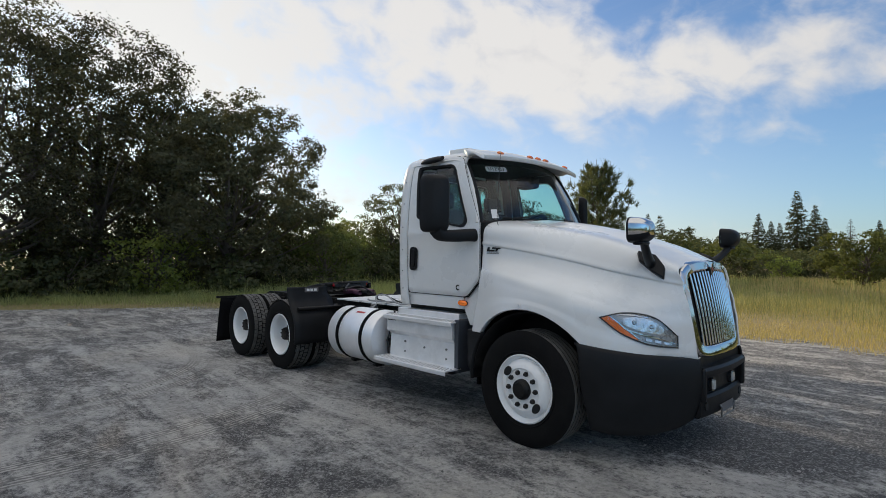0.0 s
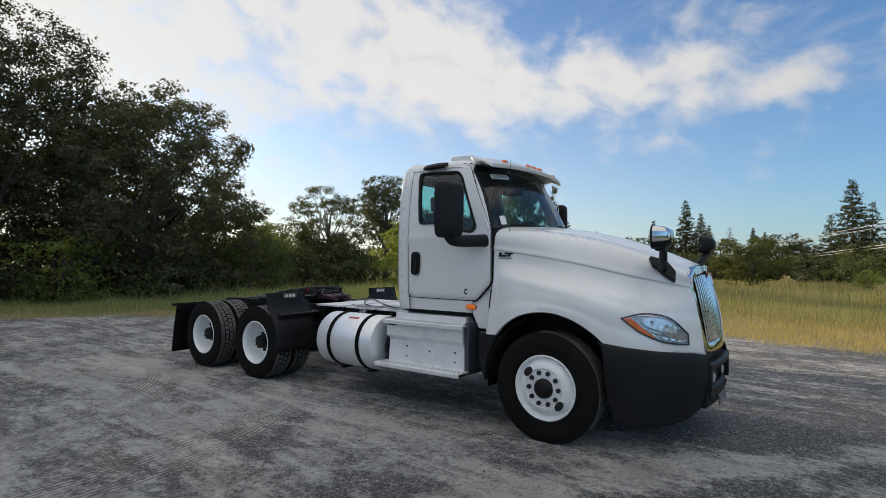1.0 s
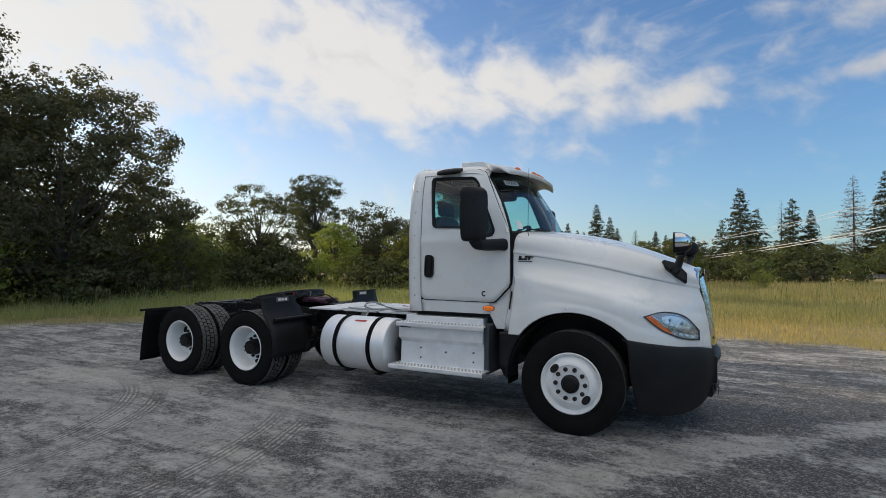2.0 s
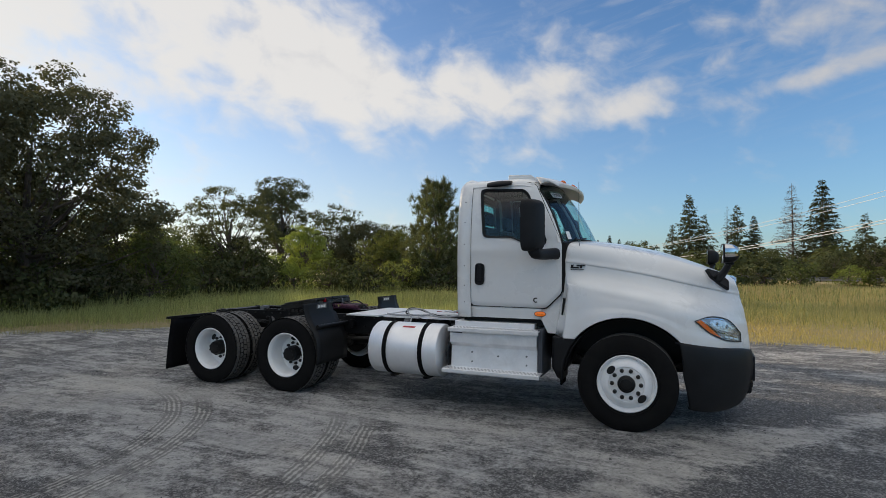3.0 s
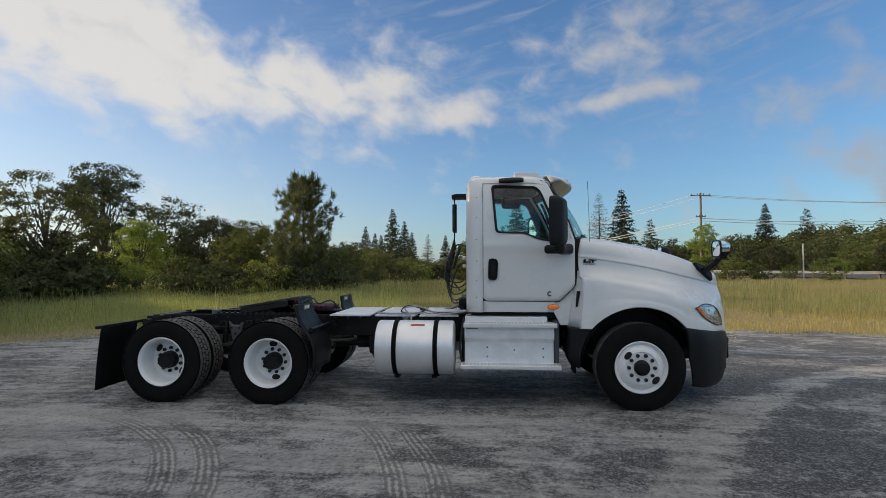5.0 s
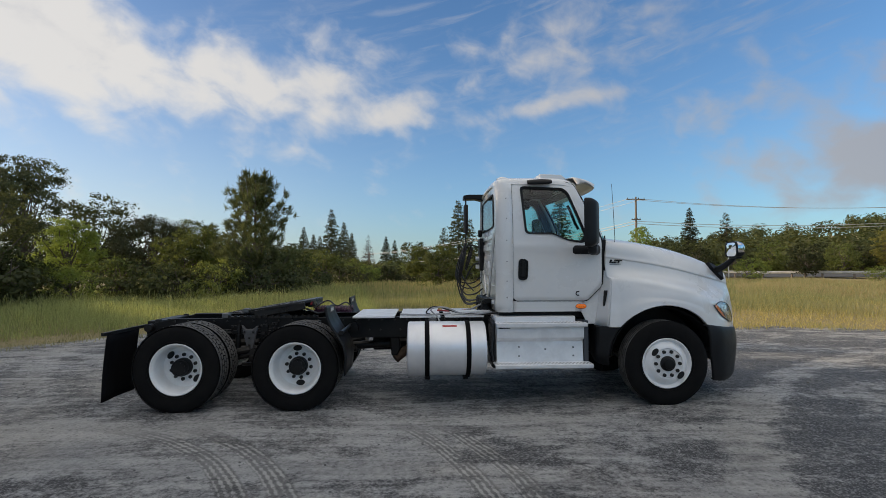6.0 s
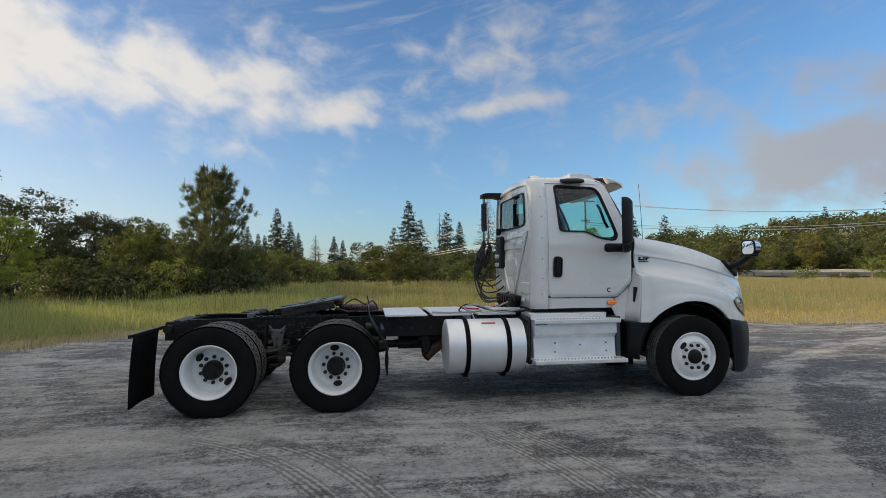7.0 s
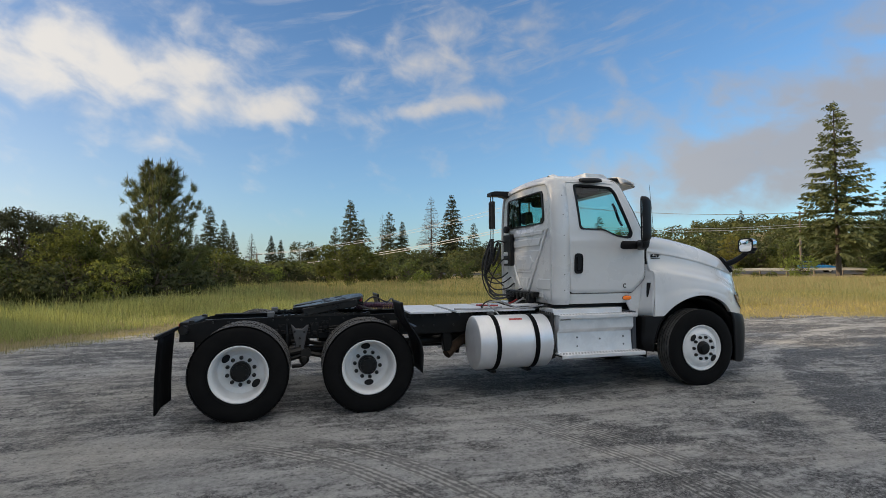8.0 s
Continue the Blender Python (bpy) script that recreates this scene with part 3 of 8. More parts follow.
def loose_stones():
    """Small stones lying on the lot."""
    rng = np.random.default_rng(31)
    n = 17000
    x, y = rng.uniform(-12, 8, n), rng.uniform(-9, 6, n)
    keep = (y < edge_y(x) - 0.3) & (np.sin(1.1 * x + 0.4 * y) * np.cos(0.9 * y - 0.3 * x) + rng.normal(size=n) * 0.6 > -0.2)
    x, y = x[keep], y[keep]
    n = len(x)
    r = np.minimum(0.004 + 0.004 * rng.exponential(1.0, n), 0.026)
    shape = np.array([(1, 0, 0), (-1, 0, 0), (0, 1, 0), (0, -1, 0), (0, 0, 1), (0, 0, -1)], float)
    v = shape[None] * rng.uniform(0.6, 1.3, (n, 6, 1)) * np.stack([r, r * rng.uniform(0.6, 1, n), r * 0.6], -1)[:, None]
    a = rng.uniform(0, 6.28, n)[:, None]
    vx = v[..., 0] * np.cos(a) - v[..., 1] * np.sin(a)
    vy = v[..., 0] * np.sin(a) + v[..., 1] * np.cos(a)
    z = rise(x, y) + r * 0.3
    v = np.stack([vx + x[:, None], vy + y[:, None], v[..., 2] + z[:, None]], -1).reshape(-1, 3)
    tri = np.array([(0, 2, 4), (2, 1, 4), (1, 3, 4), (3, 0, 4), (2, 0, 5), (1, 2, 5), (3, 1, 5), (0, 3, 5)])
    f = (tri[None] + 6 * np.arange(n)[:, None, None]).reshape(-1, 3)
    m, nt, b = shader("loose_stone", 0.85)
    geo = nt.nodes.new("ShaderNodeNewGeometry")
    nt.links.new(mix_col(nt, geo.outputs["Random Per Island"], (0.07, 0.069, 0.07), (0.42, 0.41, 0.395)), b.inputs["Base Color"])
    tagged(new("loose_stones", mesh_of("loose_stones", v, f, m)), "small loose grey stones scattered over the lot", "gravel", kind="stuff")


loose_stones()

# ---- the truck: x forward from the front axle, y to its left ----
truck = thing("semi_truck", "white day-cab semi truck tractor with chrome grille standing on gravel", "truck")
RAD, AXLE_M, AXLE_R = 0.505, -4.38, -5.73


def tyre_mesh(block):
    """A tyre about the y axis, 0.28 m wide, outer side at -y."""
    bm = bmesh.new()
    w = 0.14
    prof = [(0.288, -w * 0.80), (0.30, -w * 0.93), (0.34, -w * 1.0), (0.40, -w * 1.03), (0.445, -w * 0.99), (0.472, -w * 0.93), (0.486, -w * 0.86)]
    if block:
        crown = None
    else:
        crown = []
        for k in range(5):
            a, c = -w * 0.82 + k * w * 0.34, -w * 0.82 + k * w * 0.34 + w * 0.27
            crown += [(0.503, a), (0.504, c)] + ([(0.491, c + 0.002), (0.491, c + w * 0.07 - 0.002)] if k < 4 else [])
    if crown is None:
        # four rows of blocks, cut into one surface
        lathe(bm, prof + [(0.490, -0.126)], 92)
        lathe(bm, [(0.490, 0.126)] + [(r, -y) for r, y in prof[::-1]], 92)
        n, cols = 46, []
        for j, (y0, y1) in enumerate(((-0.126, -0.070), (-0.062, -0.004), (0.004, 0.062), (0.070, 0.126))):
            edge = j in (0, 3)
            for y, top in ((y0, 0), (y0 + 0.001, 1), (y1 - 0.001, 1), (y1, 0)):
                cols.append((y, top, 0.5 * (j % 2), edge))
        steps = ((0.0, 0), (0.03, 1), (0.84, 1), (0.87, 0))
        rows = []
        for k in range(n):
            for f, top in steps:
                row = []
                for y, ct, sh, edge in cols:
                    aa = 2 * math.pi * (k + (f if not edge or f < 0.5 else f + 0.06) + sh) / n + 0.35 * abs(y)
                    r = 0.5045 if top and ct else (0.497 if edge else 0.492)
                    row.append((r * math.sin(aa), y, r * math.cos(aa)))
                rows.append(row)
        loft(bm, rows + [rows[0]])
        bmesh.ops.remove_doubles(bm, verts=bm.verts, dist=0.0003)
    else:
        lathe(bm, prof + crown + [(r, -y) for r, y in prof[::-1]], 72)
    lathe(bm, [(0.318, -w * 0.99), (0.322, -w * 1.035), (0.328, -w * 0.99)], 72)
    me = finish(bm, "tyre", RUBBER, 30)
    # worn, dusty running surface
    me.materials.append(TREAD)
    for p in me.polygons:
        if math.hypot(p.center.x, p.center.z) > 0.5005 and abs(p.center.y) < 0.135:
            p.material_index = 1
    return me


def rim_mesh(dish):
    """A ten-stud disc wheel; dish: depth of the disc behind the outer flange (negative: standing proud)."""
    bm = bmesh.new()
    fl = -0.128
    if dish > 0:
        prof = [(0.296, fl + 0.012), (0.299, fl - 0.004), (0.290, fl - 0.010), (0.278, fl), (0.272, fl + 0.018), (0.266, fl + 0.024), (0.262, fl + 0.05),
                (0.254, fl + dish - 0.07), (0.246, fl + dish - 0.022), (0.236, fl + dish - 0.004), (0.224, fl + dish), (0.196, fl + dish), (0.188, fl + dish - 0.003), (0.183, fl + dish - 0.010), (0.09, fl + dish - 0.010)]
    else:
        prof = [(0.296, fl + 0.012), (0.299, fl - 0.004), (0.290, fl - 0.010), (0.277, fl), (0.270, fl + 0.022), (0.258, fl + 0.030), (0.244, fl + 0.012),
                (0.222, fl - 0.010), (0.205, fl - 0.022), (0.18, fl - 0.026), (0.172, fl - 0.018), (0.09, fl - 0.018)]
    lathe(bm, prof, 64)
    lathe(bm, [(0.29, fl + 0.012), (0.275, fl + 0.06), (0.27, 0.10), (0.292, 0.125)], 48)
    return finish(bm, "wheel", WHEELW, 40)


def hub_meshes(dish):
    fl = -0.128 + (dish - 0.012 if dish > 0 else -0.018)
    bm = bmesh.new()
    if dish > 0:
        lathe(bm, [(0.106, fl + 0.004), (0.104, fl - 0.07), (0.100, fl - 0.080), (0.094, fl - 0.082), (0.092, fl - 0.125), (0.085, fl - 0.138), (0.03, fl - 0.146), (0.0005, fl - 0.146)], 36)
        for k in range(8):
            a = 2 * math.pi * k / 8
            p = Vector((0.074 * math.sin(a), fl - 0.136, 0.074 * math.cos(a)))
            cyl(bm, p, p + Vector((0, -0.020, 0)), 0.011, 0.009, 6)
    else:
        lathe(bm, [(0.088, fl + 0.004), (0.086, fl - 0.025), (0.080, fl - 0.035), (0.066, fl - 0.040), (0.060, fl - 0.052), (0.03, fl - 0.056), (0.0005, fl - 0.056)], 36)
    hub = finish(bm, "hub", FRAME, 40)
    bm = bmesh.new()
    cyl(bm, (0, 0.004, 0), (0, -0.018, 0), 0.021, n=12)
    cyl(bm, (0, -0.018, 0), (0, -0.034, 0), 0.0165, 0.014, 6)
    nut = finish(bm, "lug_nut", GREASE, 30)
    # flat black oval laid on the disc; the hole's darkness is its colour
    bm = bmesh.new()
    ring = 28
    for k, (rr, yy) in enumerate(((1.0, 0.0),)):
        vs = [bm.verts.new((0.048 * math.cos(2 * math.pi * i / ring), 0.0, 0.030 * math.sin(2 * math.pi * i / ring))) for i in range(ring)]
        bm.faces.new(vs)
        vs2 = [bm.verts.new((0.052 * math.cos(2 * math.pi * i / ring), 0.004, 0.034 * math.sin(2 * math.pi * i / ring))) for i in range(ring)]
        for i in range(ring):
            bm.faces.new((vs[i], vs[(i + 1) % ring], vs2[(i + 1) % ring], vs2[i]))
    hole = finish(bm, "hand_hole", INK, 30)
    return hub, nut, hole, fl


TYRE_DRIVE, TYRE_STEER = tyre_mesh(True), tyre_mesh(False)


def wheel(x, y, side, dish, tyre, turn, holes=(0.0, 180.0), detail=True, label=""):
    """side: -1 the right-hand side, 1 the left. The wheel's outer face looks along side * y."""
    rim = part("wheel", RIMS[dish], None, truck, label)
    rim.matrix_basis = pose(x, y, RAD - 0.008, 0, 0, 0 if side < 0 else 180) @ pose(0, 0, 0, 0, turn, 0)
    part("tyre", tyre, None, rim)
    if not detail:
        return rim
    hub, nut, hole, fl = HUBS[dish]
    part("hub", hub, None, rim, "black grease-stained hub")
    for k in range(10):
        a = 2 * math.pi * (k + 0.5) / 10
        o = part("lug_nut", nut, None, rim)
        o.location = (0.143 * math.sin(a), fl + 0.001, 0.143 * math.cos(a))
    for h in holes:
        o = part("hand_hole", hole, None, rim)
        a = radians(h)
        o.matrix_basis = pose(0.205 * math.sin(a), (-0.138 + dish if dish > 0 else -0.157) - 0.004, 0.205 * math.cos(a), 0, h, 0)
    return rim


RIMS = {d: rim_mesh(d) for d in (0.215, -0.02)}
HUBS = {d: hub_meshes(d) for d in (0.215, -0.02)}
for s in (-1, 1):
    wheel(0.0, s * 1.045, s, -0.02, TYRE_STEER, 0, (-48, 132), True, "white ten-stud steer wheel with smooth ribbed tyre")
    for ax, tn, hh in ((AXLE_M, 7, (-12, 168)), (AXLE_R, 20, (-68, 112))):
        wheel(ax, s * 1.085, s, 0.215, TYRE_DRIVE, tn, hh, True, "white dished drive wheel with black block-tread tyre")
        wheel(ax, s * 0.775, -s, 0.215, TYRE_DRIVE, tn + 3, (), False, "inner dual wheel behind the outer one")

# ---- chassis ----
for s in (-1, 1):
    bm = bmesh.new()
    prism(bm, [(-6.46, 0.76), (-6.45, 0.935), (-6.10, 1.008), (-1.2, 1.008), (0.95, 1.0), (0.95, 0.74), (-1.2, 0.74), (-5.6, 0.74), (-6.2, 0.75)], "y", s * 0.43 - 0.012, s * 0.43 + 0.012)
    box(bm, -6.2, 0.9, min(s * 0.43, s * 0.35), max(s * 0.43, s * 0.35), 0.988, 1.004)
    box(bm, -5.9, 0.9, min(s * 0.43, s * 0.35), max(s * 0.43, s * 0.35), 0.762, 0.778)
    rail_ob = part("frame_rail", bm, FRAME, truck, "long black steel frame rail", bevel=0.004)
    bm = bmesh.new()
    cyl(bm, (0, 0, 0), (0, s * 0.02, 0), 0.014, n=6)
    head = finish(bm, "bolt", GREASE)
    for k in range(26):
        part("bolt", head, None, rail_ob).location = (-6.1 + 0.166 * k, s * 0.442, 0.972)
    for k in range(18):
        part("bolt", head, None, rail_ob).location = (-6.1 + 0.22 * k + 0.04 * (k % 3), s * 0.442, 0.84)
for x in (-6.38, -5.05, -3.4, -2.2, -0.3):
    bm = bmesh.new()
    box(bm, x - 0.08, x + 0.08, -0.42, 0.42, 0.80, 0.98)
    part("crossmember", bm, FRAME, truck, bevel=0.01)
for x in (AXLE_M, AXLE_R):
    bm = bmesh.new()
    cyl(bm, (x, -0.95, 0.5), (x, 0.95, 0.5), 0.085)
    lathe(bm, [(0.0005, -0.22), (0.12, -0.20), (0.2, -0.1), (0.225, 0.0), (0.2, 0.1), (0.12, 0.2), (0.0005, 0.22)], 28, (x - 0.03, 0, 0.52))
    for s in (-1, 1):
        cyl(bm, (x, s * 0.55, 0.5), (x, s * 0.62, 0.5), 0.21)
    part("drive_axle", bm, GREASE, truck, "black cast drive axle with round differential")
    for s in (-1, 1):
        bm = bmesh.new()
        cyl(bm, (x - 0.28, s * 0.53, 0.62), (x - 0.28, s * 0.53, 0.80), 0.12, 0.135)
        box(bm, x - 0.4, x - 0.16, s * 0.53 - 0.1, s * 0.53 + 0.1, 0.79, 0.82)
        part("air_spring", bm, FRAME, truck, bevel=0.006)
        bm = bmesh.new()
        tube(bm, [(x + 0.62, s * 0.52, 0.62), (x + 0.3, s * 0.52, 0.56), (x, s * 0.52, 0.60), (x - 0.38, s * 0.53, 0.60)], 0.045, 8)
        part("trailing_arm", bm, GREASE, truck)
for s in (-1, 1):
    bm = bmesh.new()
    xc = 0.5 * (AXLE_M + AXLE_R)
    xh = xc - 0.07
    prism(bm, [(xh - 0.105, 0.925), (xh - 0.085, 0.915), (xh - 0.05, 0.872), (xh + 0.03, 0.866), (xh + 0.08, 0.91), (xh + 0.105, 0.915), (xh + 0.085, 0.83), (xh + 0.06, 0.70), (xh + 0.04, 0.62), (xh + 0.035, 0.52), (xh - 0.03, 0.52),
               (xh - 0.04, 0.62), (xh - 0.052, 0.70), (xh - 0.085, 0.83)], "y", s * 0.50 - 0.022, s * 0.50 + 0.022)
    hang = part("suspension_hanger", bm, worn("worn_hanger", (0.13, 0.13, 0.135), (0.06, 0.06, 0.062), 0.5, 0.3), truck, "worn grey forked steel suspension hanger", bevel=0.012)
    for dx, zz in ((-0.06, 0.84), (0.05, 0.835), (0.0, 0.76), (0.0, 0.67)):
        bm = bmesh.new()
        cyl(bm, (xh + dx, s * 0.52, zz), (xh + dx, s * 0.538, zz), 0.015, n=6)
        part("bolt", bm, GREASE, hang)
    bm = bmesh.new()
    lathe(bm, [(0.0005, -0.05), (0.035, -0.046), (0.055, -0.02), (0.058, 0.0), (0.055, 0.02), (0.035, 0.046), (0.0005, 0.05)], 18, (xh + 0.05, s * 0.53, 0.505))
    tube(bm, [(xh + 0.05, s * 0.53, 0.46), (xh + 0.02, s * 0.53, 0.435), (xh - 0.09, s * 0.52, 0.43)], 0.022, 8)
    part("bushing", bm, GREASE, truck)
    # shock absorber, brackets and lines on the rail
    bm = bmesh.new()
    cyl(bm, (xh - 0.16, s * 0.50, 0.56), (xh - 0.15, s * 0.49, 0.80), 0.035)
    cyl(bm, (xh - 0.15, s * 0.49, 0.80), (xh - 0.15, s * 0.47, 0.93), 0.022)
    part("shock_absorber", bm, FRAME, truck)
    for dx, w, z0, z1 in ((0.17, 0.05, 0.76, 0.93), (-0.19, 0.06, 0.78, 0.92), (0.30, 0.04, 0.82, 0.95), (-0.62, 0.07, 0.80, 0.93), (0.78, 0.06, 0.78, 0.94)):
        bm = bmesh.new()
        box(bm, xh + dx - w, xh + dx + w, *sorted((s * 0.443, s * 0.475)), z0, z1)
        box(bm, xh + dx - w * 0.5, xh + dx + w * 0.5, *sorted((s * 0.475, s * 0.52)), z0 + 0.03, z0 + 0.075)
        brk = part("rail_bracket", bm, FRAME, truck, bevel=0.006)
        for ex, ez in ((-0.6, 0.02), (0.6, 0.02), (-0.6, z1 - z0 - 0.02), (0.6, z1 - z0 - 0.02)):
            q = bmesh.new()
            cyl(q, (xh + dx + w * ex, s * 0.475, z0 + ez), (xh + dx + w * ex, s * 0.490, z0 + ez), 0.012, n=6)
            part("bolt", q, GREASE, brk)
    for k in range(3):
        bm = bmesh.new()
        tube(bm, [spline([(xh + 0.9, s * 0.455, 0.90 - 0.02 * k), (xh + 0.4, s * 0.46, 0.88 - 0.03 * k), (xh + 0.1, s * 0.462, 0.87 - 0.03 * k), (xh - 0.3, s * 0.46, 0.86 - 0.02 * k), (xh - 0.9, s * 0.455, 0.88 - 0.02 * k)], j / 24) for j in range(25)], 0.008, 6)
        part("air_line", bm, HOSE, truck)
    bm = bmesh.new()
    cyl(bm, (xc, s * 0.42, 0.58), (xc, s * 0.56, 0.58), 0.06)
    tube(bm, [(xc, s * 0.5, 0.58), (xc + 0.2, s * 0.5, 0.54), (xc + 0.5, s * 0.5, 0.52)], 0.03)
    tube(bm, [(xc - 0.02, s * 0.5, 0.56), (xc - 0.25, s * 0.5, 0.50), (xc - 0.5, s * 0.5, 0.50)], 0.03)
    part("torque_rod", bm, GREASE, truck)
bm = bmesh.new()
cyl(bm, (-4.2, 0, 0.56), (-1.0, 0, 0.72), 0.055)
cyl(bm, (-5.4, 0, 0.54), (-4.6, 0, 0.55), 0.05)
part("driveshaft", bm, GREASE, truck)
bm = bmesh.new()
tube(bm, [(0, -0.98, 0.49), (0, -0.6, 0.46), (0, -0.4, 0.36), (0, 0.4, 0.36), (0, 0.6, 0.46), (0, 0.98, 0.49)], 0.06, 10)
part("front_axle", bm, GREASE, truck)
for s in (-1, 1):
    bm = bmesh.new()
    pts = [(-0.62, s * 0.44, 0.62), (-0.3, s * 0.44, 0.50), (0, s * 0.44, 0.46), (0.3, s * 0.44, 0.50), (0.68, s * 0.44, 0.66)]
    for dz in (0, 0.022):
        loft(bm, [[(x, y - 0.045, z + dz), (x, y + 0.045, z + dz), (x, y + 0.045, z + dz + 0.018), (x, y - 0.045, z + dz + 0.018)] for x, y, z in pts], True)
    part("leaf_spring", bm, GREASE, truck)
    bm = bmesh.new()
    cyl(bm, (0.12, s * 0.36, 0.45), (0.1, s * 0.36, 0.95), 0.035)
    part("shock_absorber", bm, FRAME, truck)
# engine and gearbox under the hood
bm = bmesh.new()
box(bm, -0.75, 0.75, -0.34, 0.34, 0.5, 1.4)
box(bm, -1.7, -0.75, -0.24, 0.24, 0.55, 1.0)
box(bm, 0.80, 0.98, -0.5, 0.5, 0.62, 1.45)
part("engine", bm, FRAME, truck, "dark engine and gearbox under the hood", bevel=0.05)
for s in (-1, 1):
    # liner over the steer wheel
    bm = bmesh.new()
    rows = []
    for k in range(15):
        a = radians(8 + 166 * k / 14)
        rows.append([(0.66 * math.cos(a), s * yy, 0.5 + 0.66 * math.sin(a)) for yy in (0.62, 1.10)])
    loft(bm, rows)
    ob = part("wheel_liner", bm, FRAME, truck)
    sm = ob.modifiers.new("thickness", "SOLIDIFY")
    sm.thickness = 0.01
    bm = bmesh.new()
    box(bm, -0.8, 0.7, s * 0.60 - 0.01, s * 0.60 + 0.01, 0.75, 1.45)
    part("inner_panel", bm, FRAME, truck)

# deck plates between cab and fifth wheel
for x0, x1 in ((-2.62, -2.12), (-3.20, -2.68), (-3.80, -3.27)):
    bm = bmesh.new()
    box(bm, x0, x1, -0.62, 0.62, 1.010, 1.030)
    for k in range(int((x1 - x0) / 0.075)):
        for j in range(16):
            cx, cy = x0 + 0.04 + 0.075 * k, -0.58 + 0.077 * j
            a = 0.6 if (k + j) % 2 else -0.6
            dx, dy = 0.017 * math.cos(a), 0.017 * math.sin(a)
            v = [bm.verts.new(p) for p in ((cx - dx, cy - dy, 1.0305), (cx + dy * 0.3, cy - dx * 0.3, 1.0315), (cx + dx, cy + dy, 1.0305), (cx - dy * 0.3, cy + dx * 0.3, 1.0315))]
            bm.faces.new(v)
    part("deck_plate", bm, DECK, truck, "silver tread-plate deck panel")
bm = bmesh.new()
box(bm, -2.55, -2.02, -0.5, -0.36, 1.035, 1.085)
part("deck_box", bm, DECK, truck, bevel=0.01)

# fifth wheel: a slotted greasy plate tilted back, on its slide rails
fifth = Vector((-4.83, 0, 1.150))
bm = bmesh.new()
plate = [(0.42, -0.36), (0.47, -0.18), (0.48, 0.18), (0.42, 0.36), (0.28, 0.46), (-0.12, 0.47), (-0.26, 0.42), (-0.42, 0.22), (-0.40, 0.14), (-0.12, 0.07), (-0.02, 0.06), (0.03, 0.0),
         (-0.02, -0.06), (-0.12, -0.07), (-0.40, -0.14), (-0.42, -0.22), (-0.26, -0.42), (-0.12, -0.47), (0.28, -0.46)]
prism(bm, plate, "z", -0.02, 0.02)
for s in (-1, 1):
    box(bm, -0.3, 0.36, s * 0.44 - 0.02, s * 0.44 + 0.02, -0.09, 0.0)
box(bm, 0.36, 0.45, -0.3, 0.3, -0.08, -0.01)
ob = part("fifth_wheel_plate", bm, worn("greased_plate", (0.006, 0.006, 0.006), (0.022, 0.020, 0.018), 0.38, 0.2, 0, 7, 40, 0.6, 0.35, 0.006), truck, "black greasy fifth wheel plate tilted back", bevel=0.008)
ob.matrix_basis = Matrix.Translation(fifth) @ pose(0.03, 0, 0.0, 0, -9, 0)
for s in (-1, 1):
    q = bmesh.new()
    prism(q, [(-0.14, s * 0.075), (0.02, s * 0.065), (0.06, s * 0.02), (0.10, s * 0.03), (0.08, s * 0.14), (-0.12, s * 0.16)], "z", -0.075, -0.022)
    part("jaw", q, DECK, ob, "worn bare steel locking jaw")
    q = bmesh.new()
    for x0 in (-0.05, 0.12):
        prism(q, [(x0, s * 0.20), (x0 + 0.10, s * 0.20), (x0 + 0.12, s * 0.33), (x0 + 0.02, s * 0.34)], "z", 0.0205, 0.024)
    part("grease_pad", q, INK, ob)
for s in (-1, 1):
    bm = bmesh.new()
    prism(bm, [(-5.05, 1.01), (-4.62, 1.01), (-4.74, 1.13), (-4.92, 1.12)], "y", s * 0.38 - 0.03, s * 0.38 + 0.03)
    part("fifth_wheel_bracket", bm, GREASE, truck, bevel=0.006)
    bm = bmesh.new()
    box(bm, -5.45, -4.28, s * 0.40 - 0.05, s * 0.40 + 0.05, 1.006, 1.030)
    for k in range(15):
        box(bm, -5.42 + 0.078 * k, -5.385 + 0.078 * k, s * 0.40 - 0.07, s * 0.40 - 0.045, 1.006, 1.046)
    part("slide_rail", bm, GREASE, truck)
    bm = bmesh.new()
    box(bm, -5.50, -5.42, s * 0.40 - 0.06, s * 0.40 + 0.06, 1.012, 1.072)
    part("rail_stop", bm, RIVET, truck, "worn grey steel rail stop", bevel=0.006)
    bm = bmesh.new()
    box(bm, -4.40, -4.37, s * 0.27 - 0.06, s * 0.27 + 0.06, 1.165, 1.215)
    part("fifth_wheel_lamp", bm, REDL, truck, "small red reflector", bevel=0.004)

